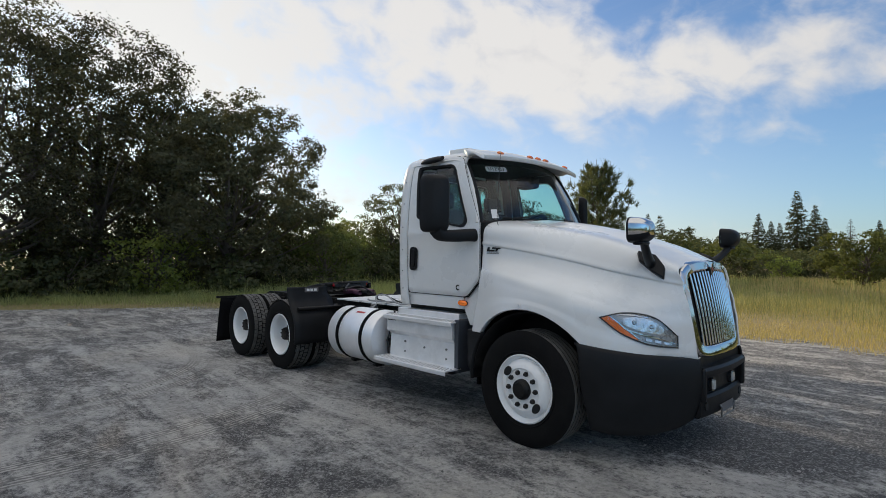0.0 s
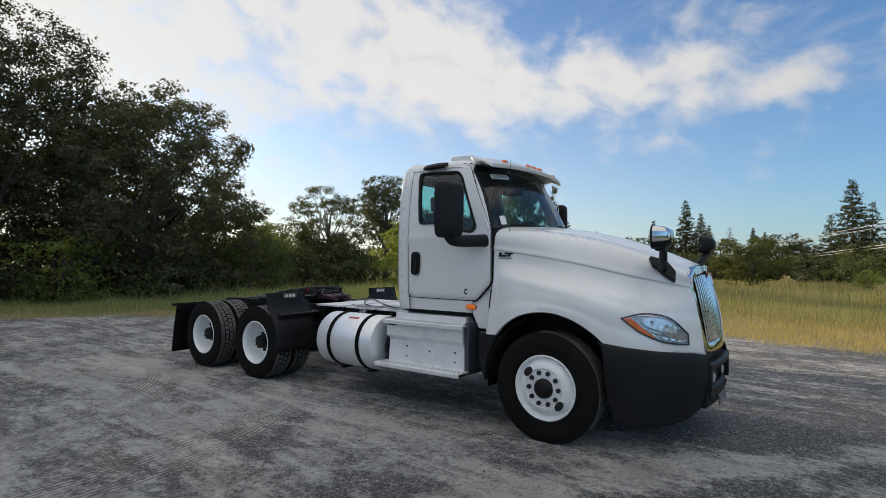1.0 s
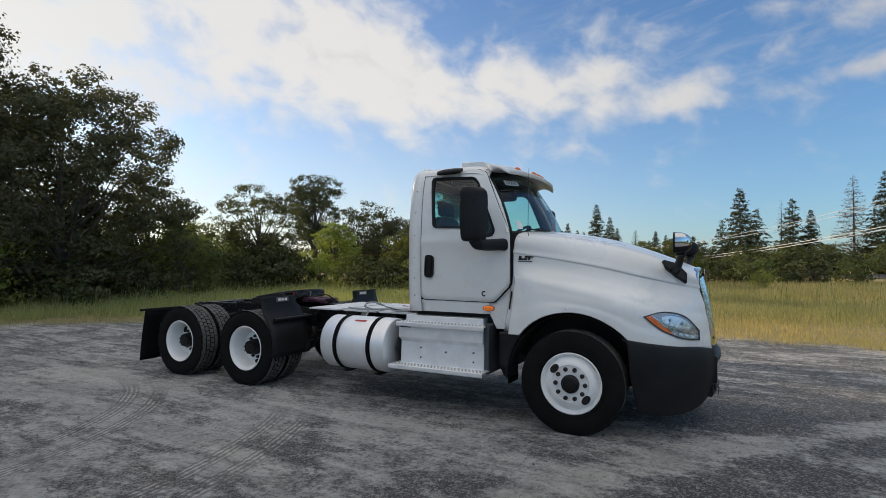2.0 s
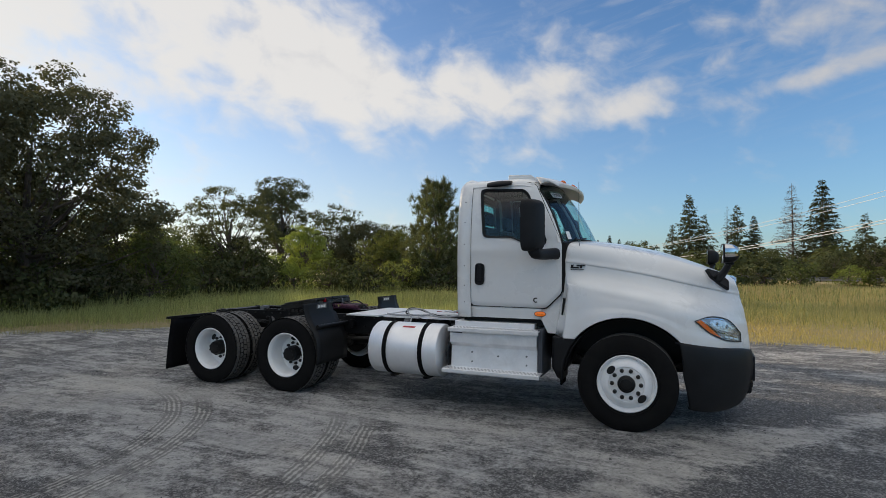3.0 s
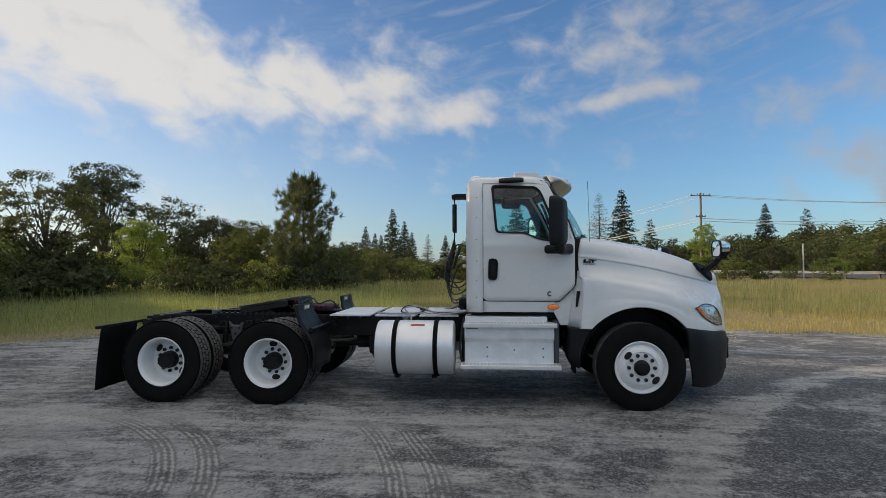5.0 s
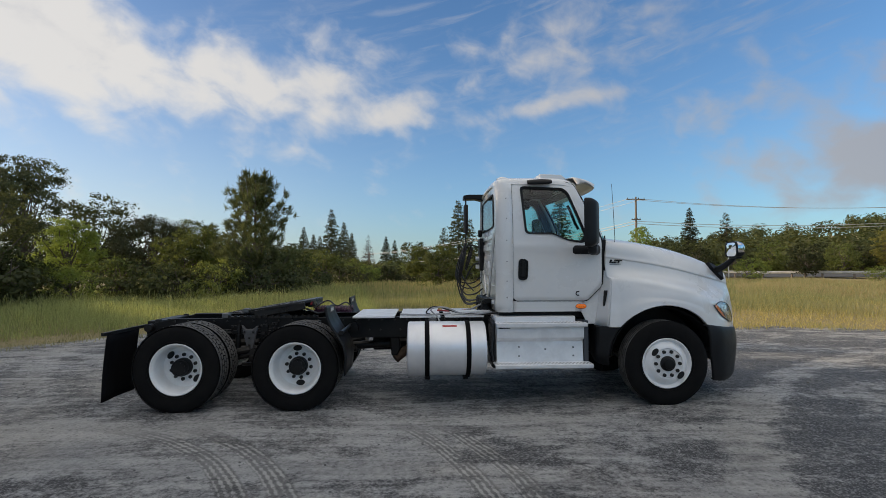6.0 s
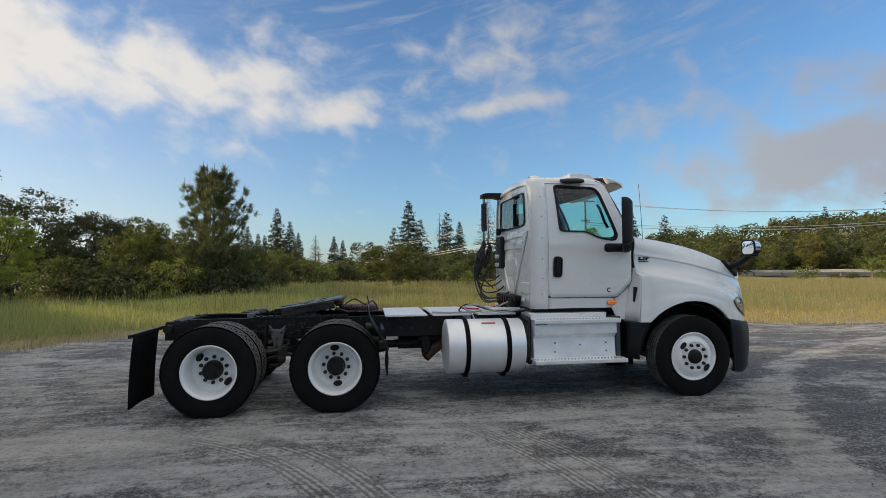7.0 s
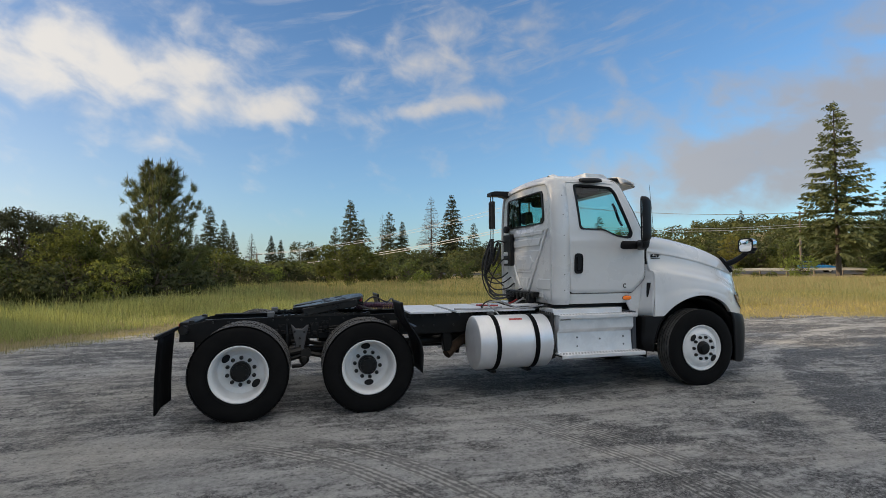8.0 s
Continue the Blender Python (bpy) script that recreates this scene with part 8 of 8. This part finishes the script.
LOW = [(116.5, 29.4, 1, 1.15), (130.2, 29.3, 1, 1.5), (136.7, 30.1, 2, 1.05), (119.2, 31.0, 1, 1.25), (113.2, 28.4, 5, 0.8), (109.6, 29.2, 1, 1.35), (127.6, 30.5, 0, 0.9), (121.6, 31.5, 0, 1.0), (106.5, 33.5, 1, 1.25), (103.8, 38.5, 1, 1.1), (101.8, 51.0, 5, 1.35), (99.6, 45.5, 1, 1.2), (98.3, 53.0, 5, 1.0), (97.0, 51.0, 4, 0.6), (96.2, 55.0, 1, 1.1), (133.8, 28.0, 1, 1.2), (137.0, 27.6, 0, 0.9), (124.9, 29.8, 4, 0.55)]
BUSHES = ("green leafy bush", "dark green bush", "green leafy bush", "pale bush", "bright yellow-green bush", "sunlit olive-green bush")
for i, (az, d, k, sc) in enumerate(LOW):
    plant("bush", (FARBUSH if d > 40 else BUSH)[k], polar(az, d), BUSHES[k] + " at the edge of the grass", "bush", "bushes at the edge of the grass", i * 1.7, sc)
FAR_ROW = [(94.4, 54, 1, 1.1), (93.0, 57, 5, 0.8), (91.6, 50, 1, 0.9), (86.2, 50, 1, 1.25), (84.2, 51, 2, 0.9), (82.8, 47.5, 0, 1.05), (81.9, 41.4, 4, 0.42), (79.5, 52, 1, 1.3), (76.2, 55, 0, 1.0), (72.7, 57.0, 4, 0.66), (70.8, 57.1, 5, 0.75), (69.4, 56.0, 4, 0.5), (65.4, 58.2, 5, 1.0), (63.4, 60, 0, 0.8), (61.0, 63, 4, 0.55), (57.8, 62.9, 4, 0.8), (48.6, 60.7, 4, 0.5), (46.5, 60.7, 5, 0.30), (45.2, 61.5, 5, 0.33), (42.9, 67.0, 4, 0.85), (37.5, 64, 5, 0.5)]
for i, (az, d, k, sc) in enumerate(FAR_ROW):
    plant("bush", FARBUSH[k], polar(az, d), BUSHES[k] + " at the far side of the field", "bush", "bushes across the field", i * 2.3, sc)
plant("young_tree", broadleaf(71, 3.6, 2.7, -0.3, 15000, 0.12, LITLEAF, 80, 0.0, 0.8), polar(89.9, 39.8), "round olive-green tree with a ragged crown", "tree", "trees beyond the field")
plant("young_tree", broadleaf(72, 6.6, 1.5, -0.3, 9000, 0.13, BRIGHTLEAF, 60, 0.0, 0.6), polar(67.9, 61.0), "slender bright green tree before the utility pole", "tree", "trees beyond the field")
plant("young_tree", broadleaf(73, 7.2, 1.9, 0.4, 9000, 0.16, YELLOWLEAF, 60, 0.0, 0.8), polar(47.7, 90), "slender yellow-green tree beside the road", "tree", "trees beyond the field")
for i, (az, d, k, sc) in enumerate(((62.5, 88, 0, 1.0), (59.1, 82, 2, 0.80), (56.2, 90, 4, 1.2), (53.7, 74.8, 2, 0.72), (51.0, 90, 4, 1.1), (49.4, 95, 0, 1.05), (45.6, 92, 2, 1.0), (43.6, 90, 4, 1.15), (42.0, 94, 1, 1.2), (38.0, 84, 1, 0.85), (36.6, 88, 4, 1.0), (34.6, 86, 2, 0.9), (65.0, 95.2, 2, 1.1), (71.9, 90, 2, 1.0), (68.4, 92, 0, 1.1), (74.5, 84, 0, 0.8), (79.5, 86, 2, 0.75), (84.6, 86, 0, 0.75), (88.4, 92, 2, 0.72), (98.0, 72, 0, 0.50), (91.7, 130, 2, 1.35), (109.9, 169, 2, 1.75), (104.8, 171, 2, 1.6), (90.2, 131, 0, 1.3), (103.9, 100, 0, 1.15), (103.3, 64, 4, 0.75), (108.0, 90, 2, 1.1))):
    plant("leafy_tree", FARMID[k], polar(az, d), MIDS[k] + " beyond the field", "tree", "trees beyond the field", i * 1.9, sc)
plant("pine_tree", pine_tree(70, 6.45, 1.85), (-12.0, 21.3), "young long-needled pine with pale upright candles", "tree")

# tall conifers beyond the field
FIRS = [conifer(80, 18.0, 4.9, 0.8, FIRLEAF, 0.40, 10, 0.85, 0, 0.06, 0.78, 1.2), conifer(81, 17.0, 4.4, 0.8, FIRLEAF, 0.40, 10, 0.85, 0, 0.05, 0.88, 1.2), conifer(82, 15.0, 4.6, 0.8, FIRLEAF, 0.44, 9, 0.85, 0, 0.14, 0.80, 1.2)]
BARE = [conifer(83, 17.5, 4.2, 3.0, GREYTWIG, 0.40, 9, 0.45, 0.5, 0.1), conifer(84, 13.0, 2.0, 2.0, GREYTWIG, 0.45, 6, 0.35, 0.8, 0.2)]
TALL = [(-33.5, 169, 1, 1.26), (-30.2, 174, 1, 1.03), (-26.0, 162.7, 1, 0.76), (5.7, 121, 0, 1.0), (8.8, 124, 2, 0.92), (2.4, 128, 2, 0.80), (14.5, 116.4, 2, 0.99), (17.4, 115.9, 1, 0.73), (26.3, 104, 0, 0.97), (28.8, 112, 2, 0.75), (40.1, 131, 2, 0.90), (34.5, 135, 1, 0.6),
        (-40.6, 159.5, 1, 0.86), (-37.7, 160.2, 1, 0.73), (-35.8, 160.7, 1, 0.70), (-64.6, 151.2, 2, 1.0), (-15.1, 164.2, 1, 0.70), (-12.3, 164.5, 1, 0.62), (-49.5, 109.8, 1, 0.70), (54.5, 103.6, 1, 0.83), (60.6, 100.3, 2, 0.84), (142, 143, 2, 0.62)]
for i, (x, y, k, sc) in enumerate(TALL):
    plant("fir_tree", FIRS[k], (x, y), "tall dark fir standing beyond the field", "tree", "firs beyond the field", i * 0.9, sc)
for x, y, k, sc in ((22.3, 107, 0, 1.0), (12.6, 116, 1, 1.12), (14.2, 118, 1, 1.05), (-20.8, 163.5, 0, 0.71), (-6.5, 150, 1, 0.72)):
    plant("bare_fir", BARE[k], (x, y), "grey half-dead conifer with bare boughs", "tree", "bare conifers beyond the field", x, sc)
plant("redwood_tree", conifer(86, 20.6, 5.0, 3.2, NEEDLE, 0.58, 9, 0.70, 0.0, 0.16, 0.66, 2.6, 0.06), polar(39.7, 74), "tall open redwood with layered drooping boughs", "tree")
plant("redwood_tree", conifer(87, 12.5, 3.4, 1.0, NEEDLE, 0.42, 9, 0.70, 0.0, 0.1, 0.8, 1.8), polar(35.6, 78), "dense green redwood beside the road", "tree")


# woods on the hill and along the road, too many to count, and an unseen ring behind
def far_woods():
    rng = np.random.default_rng(5)
    cen, size, facing = [], [], []

    def crown(x, y, h, r, n, s):
        z = float(rise(x, y))
        d = rng.normal(size=(n, 3))
        d /= np.linalg.norm(d, axis=1)[:, None]
        lob = rng.normal(size=(5, 3))
        bul = 0.72 + 0.18 * np.tanh((d @ lob.T).max(1))
        p = d * (rng.random(n) ** 0.35 * bul)[:, None] * np.array((r, r, h * 0.5)) + np.array((x, y, z + h * 0.5))
        cen.append(p)
        size.append(s * rng.uniform(0.6, 1.4, n))
        nr = d + np.array((0, 0, 0.35)) + rng.normal(size=(n, 3)) * 0.35
        facing.append(nr / np.linalg.norm(nr, axis=1)[:, None])
    for _ in range(90):
        az, d = rng.uniform(28, 68), rng.uniform(96, 114)
        crown(*polar(az, d), rng.uniform(4.6, 7.2), rng.uniform(2.6, 4.2), 340, 0.56)
    for _ in range(330):
        az, d = rng.uniform(14, 73), rng.uniform(112, 250)
        crown(*polar(az, d), rng.uniform(5, 8), rng.uniform(3, 5), 225, 0.80)
    for _ in range(120):
        az, d = rng.uniform(66, 110), rng.uniform(85, 125)
        low = 0.58 if 87 < az < 103 else 1.0
        crown(*polar(az, d), low * rng.uniform(3.0, 6.5), rng.uniform(2.4, 4.0), 300, 0.52)
    for _ in range(60):
        az, d = rng.uniform(100, 150), rng.uniform(60, 100)
        crown(*polar(az, d), rng.uniform(3.0, 5.5), rng.uniform(2.4, 4.0), 340, 0.38)
    # ring out of view, added to cut low light and darken reflections
    for k in range(90):
        az, d = 178 + 196 * (k + rng.random()) / 90, rng.uniform(44, 58)
        crown(*polar(az, d), rng.uniform(7, 10.5), rng.uniform(3.2, 4.6), 160, 0.85)
    v, f = leaf_quads(rng, np.concatenate(cen), np.concatenate(size), 0.0, 0.75, np.concatenate(facing))
    tagged(new("far_woods", mesh_of("far_woods", v, f, WOODLEAF)), "dark green woods on the hill, beyond the field and, added unseen, behind the lot", "woods", kind="stuff")


# lightened, with warm pale patches, to paint the hill's sunlit crowns
WOODLEAF = leaf_mat("wood_leaves", (0.048, 0.062, 0.025), (0.098, 0.112, 0.040), (0.125, 0.122, 0.048), 0.32, 0.55, 0.10)
far_woods()


def grass(name, n, seed, place, height, width, material, label):
    rng = np.random.default_rng(seed)
    x, y = place(rng, n)
    z = rise(x, y)
    hh = height * (rng.uniform(0.35, 1.15, n) + 0.6 * (rng.random(n) < 0.06)) * (0.75 + 0.35 * np.sin(0.8 * x + 0.5 * np.sin(y)) * np.cos(0.6 * y))
    a = rng.uniform(0, 2 * math.pi, n)
    lean = rng.normal(size=(n, 2)) * 0.32
    dx, dy = np.cos(a) * width, np.sin(a) * width
    far = np.clip(np.hypot(x + 2, y + 7) / 18, 1, 4)
    dx, dy = dx * far, dy * far
    p0 = np.stack([x - dx, y - dy, z - 0.03], -1)
    p1 = np.stack([x + dx, y + dy, z - 0.03], -1)
    p2 = np.stack([x + lean[:, 0] * hh, y + lean[:, 1] * hh, z + hh], -1)
    v = np.stack([p0, p1, p2], 1).reshape(-1, 3)
    tagged(new(name, mesh_of(name, v, np.arange(3 * n).reshape(n, 3), material)), label, "grass", kind="stuff")


def field(rng, n, d0, d1, az0, az1, inset, power=1.6):
    """Scatter by bearing and distance, denser near the lot, kept outside the lot's edge."""
    xs, ys = [], []
    got = 0
    while got < n:
        m = n
        az = np.radians(rng.uniform(az0, az1, m))
        d = d0 + (d1 - d0) * rng.random(m) ** power
        x, y = C0[0] + d * np.cos(az), C0[1] + d * np.sin(az)
        ok = y > edge_y(x) + inset * rng.uniform(0.55, 1.2, m)
        xs.append(x[ok])
        ys.append(y[ok])
        got += int(ok.sum())
    return np.concatenate(xs)[:n], np.concatenate(ys)[:n]


grass("tall_grass", 130000, 11, lambda r, n: field(r, n, 12, 46, 98, 172, 1.5), 0.48, 0.007, GRASSM, "tall green and straw-coloured meadow grass")
grass("olive_grass", 150000, 14, lambda r, n: field(r, n, 16, 62, 22, 112, 4.6, 1.5), 0.42, 0.006, OLIVEGRASS, "tall olive meadow grass going to seed")
grass("dry_grass", 80000, 12, lambda r, n: field(r, n, 30, 66, 22, 108, 6.2, 1.2), 0.40, 0.0065, TANGRASS, "tall dry tan meadow grass")
grass("short_grass", 90000, 13, lambda r, n: field(r, n, 10, 32, 22, 92, -1.0, 1.1), 0.15, 0.007, DRYGRASS, "short trodden yellow grass along the lot's edge")
grass("verge_grass", 70000, 15, lambda r, n: field(r, n, 10, 30, 88, 172, -1.5, 1.2), 0.11, 0.007, VERGEGRASS, "short brownish green grass along the lot's edge")


def seed_stalks():
    """Pale stalks with seed heads that stand over the grass."""
    rng = np.random.default_rng(17)
    n = 5000
    x, y = field(rng, n, 14, 40, 60, 170, 3.0, 1.2)
    z, hh = rise(x, y), rng.uniform(0.45, 0.8, n)
    lean = rng.normal(size=(n, 2)) * 0.12
    a = rng.uniform(0, 6.28, n)
    w = 0.0045 * np.clip(np.hypot(x + 2, y + 7) / 16, 1, 2.5)
    dx, dy = np.cos(a) * w, np.sin(a) * w
    tx, ty = x + lean[:, 0] * hh, y + lean[:, 1] * hh
    v = np.stack([np.stack(p, -1) for p in ((x - dx, y - dy, z), (x + dx, y + dy, z), (tx + dx * 0.5, ty + dy * 0.5, z + hh * 0.82), (tx - dx * 0.5, ty - dy * 0.5, z + hh * 0.82),
                                            (tx + dx * 2.4, ty + dy * 2.4, z + hh * 0.9), (tx, ty, z + hh), (tx - dx * 2.4, ty - dy * 2.4, z + hh * 0.9))], 1).reshape(-1, 3)
    k = 7 * np.arange(n)[:, None]
    f = np.concatenate([k + np.array((0, 1, 2, 3)), k + np.array((3, 4, 5, 6))])
    tagged(new("grass_stalks", mesh_of("grass_stalks", v, f, GRASSM)), "pale seed stalks standing over the meadow grass", "grass", kind="stuff")


seed_stalks()

# ---- poles, wires, road ----
def utility_pole(at, h, arms, label):
    x, y = at
    root = thing("utility_pole", label, "pole", "utility poles", (x, y, float(rise(x, y))))
    bm = bmesh.new()
    tube(bm, [(0, 0, -0.2), (0, 0, h)], 0.17, 10, 0.11)
    part("pole", bm, WOODPOLE, root)
    for z, w in arms:
        bm = bmesh.new()
        box(bm, -w, w, -0.06, 0.06, z - 0.06, z + 0.06)
        arm = part("crossarm", bm, WOODPOLE, root)
        for k in range(4):
            bm = bmesh.new()
            cyl(bm, (-w * 0.9 + 0.6 * w * k, 0, z + 0.06), (-w * 0.9 + 0.6 * w * k, 0, z + 0.22), 0.05, 0.03, 8)
            part("insulator", bm, WIRE, arm)
    return root


P1, P2, P3 = (23.2, 56.0), (-14.3, 103.8), (59.5, 49.0)
utility_pole(P1, 10.0, ((9.7, 1.15), (7.2, 0.55)), "weathered wooden utility pole with two crossarms")
utility_pole(P2, 4.7, ((4.3, 1.0),), "distant wooden utility pole with a crossarm")
utility_pole(P3, 8.6, ((8.3, 0.8),), "pale wooden utility pole beside the road")


def wire(a, b, sag, r):
    bm = bmesh.new()
    a, b = np.array(a, float), np.array(b, float)
    tube(bm, [a + (b - a) * t + np.array((0, 0, -4 * sag * t * (1 - t))) for t in [k / 24 for k in range(25)]], r, 5)
    tagged(part("power_line", bm, CONDUCTOR), "thin pale power line sagging between poles", "cable", "power lines")


for dy, r in ((-1.0, 0.024), (0.9, 0.024)):
    wire((P1[0] + dy, P1[1], 9.9), (P2[0] + dy, P2[1], 4.5), 1.2, r)
    wire((P1[0] + dy, P1[1], 9.9), (P3[0] + dy * 0.7, P3[1], 8.5), 0.8, r)
    wire((P3[0] + dy * 0.7, P3[1], 8.5), (150 + dy, 8.0, 10.0), 1.2, r)
for dz, dy in ((0.0, 0.1), (-0.32, -0.1)):
    wire((P1[0], P1[1] + dy, 7.2 + dz), (P2[0], P2[1] + dy, 1.9 + dz), 0.9, 0.040)
    wire((P1[0], P1[1] + dy, 7.2 + dz), (P3[0], P3[1] + dy, 6.9 + dz), 0.7, 0.035)
    wire((P3[0], P3[1] + dy, 6.9 + dz), (150, 8.0 + dy, 8.0 + dz), 1.2, 0.035)

# road beyond the field, with its rail
A, B = np.array((24.0, 66.0)), np.array((92.0, 22.0))
along = (B - A) / np.linalg.norm(B - A)
away = np.array((-along[1], along[0])) if (np.array((-along[1], along[0])) @ (A - C0)) > 0 else np.array((along[1], -along[0]))
bm = bmesh.new()
rows = []
for k in range(33):
    p = A - along * 30 + along * (np.linalg.norm(B - A) + 60) * k / 32
    row = []
    for w in (1.0, 4.5, 8.0):
        q = p + away * w
        row.append((q[0], q[1], float(rise(*q)) + 0.12 + 0.05 * w))
    rows.append(row)
loft(bm, rows)
tagged(part("road", bm, ASPHALT), "grey asphalt road beyond the field", "road", kind="structure")
rail = thing("guard_rail", "low pale guard rail along the road", "barrier", at=(A[0], A[1], 0.0))
n = int(np.linalg.norm(B - A) / 3.0)
bm = bmesh.new()
rows = []
for k in range(n + 1):
    q = along * 3.0 * k
    z = float(rise(*(A + q))) + 0.75
    rows.append([(q[0], q[1], z - 0.16), (q[0] - away[0] * 0.05, q[1] - away[1] * 0.05, z - 0.08), (q[0], q[1], z), (q[0] - away[0] * 0.05, q[1] - away[1] * 0.05, z + 0.08), (q[0], q[1], z + 0.16)])
loft(bm, rows)
part("rail_beam", bm, CONCRETE, rail)
bm = bmesh.new()
box(bm, -0.08, 0.08, -0.08, 0.08, -0.1, 0.85)
post = finish(bm, "post", WOODPOLE)
for k in range(n + 1):
    q = along * 3.0 * k + away * 0.12
    part("post", post, None, rail).location = (q[0], q[1], float(rise(*(A + q))))
bm = bmesh.new()
tube(bm, [(0, 0, -0.1), (0, 0, 3.7)], 0.065, 8, 0.06)
sp = part("marker_post", bm, CONCRETE)
px, py = polar(59.9, 62)
sp.location = (px, py, float(rise(px, py)))
tagged(sp, "short slim white post standing in the field", "post")


def passing_car(at, turn):
    """A small hatchback."""
    root = thing("car", "small bright blue hatchback on the road", "car", at=at)
    root.rotation_euler = (0, 0, turn)
    paint = worn("blue_car_paint", (0.02, 0.22, 0.55), (0.02, 0.18, 0.46), 0.25, 0.1, 0.6, 2, 30, 0.02)
    bm = bmesh.new()
    rows = []
    for y, g in ((-0.84, 0.94), (-0.80, 1.0), (0.80, 1.0), (0.84, 0.94)):
        rows.append([(x * g, y, 0.32 + (z - 0.32) * g) for x, z in ((-1.95, 0.34), (-2.02, 0.62), (-1.92, 0.95), (-1.10, 1.0), (1.05, 0.98), (1.85, 0.80), (2.02, 0.58), (1.98, 0.34))])
    loft(bm, rows, True)
    vs = list(bm.verts)
    bm.faces.new(vs[:8])
    bm.faces.new(vs[-8:])
    part("body", bm, paint, root, bevel=0.04)
    bm = bmesh.new()
    rows = []
    for y, g in ((-0.74, 0.0), (-0.62, 0.47), (0.62, 0.47), (0.74, 0.0)):
        rows.append([(-1.85, y, 0.97), (-1.62 + 0.02 * g, y, 1.0 + g), (0.15 - 0.05 * g, y, 1.0 + g), (1.0, y, 0.97)])
    loft(bm, rows, True)
    part("cabin_glass", bm, plain("dark_car_glass", (0.02, 0.025, 0.03), 0.08), root, "dark tinted car windows")
    bm = bmesh.new()
    box(bm, -1.62, 0.10, -0.63, 0.63, 1.455, 1.495)
    part("roof", bm, paint, root, bevel=0.02)
    for x in (-1.22, 1.28):
        for s in (-1, 1):
            bm = bmesh.new()
            cyl(bm, (x, s * 0.66, 0.32), (x, s * 0.86, 0.32), 0.32, n=24)
            w = part("wheel", bm, RUBBER, root, bevel=0.03)
            bm = bmesh.new()
            cyl(bm, (x, s * 0.862, 0.32), (x, s * 0.872, 0.32), 0.20, 0.18, 16)
            part("rim", bm, ALU, w)
    return root


cx, cy = A + along * 40.5 + away * 4.2
passing_car((cx, cy, float(rise(cx, cy)) + 0.33), math.atan2(along[1], along[0]))
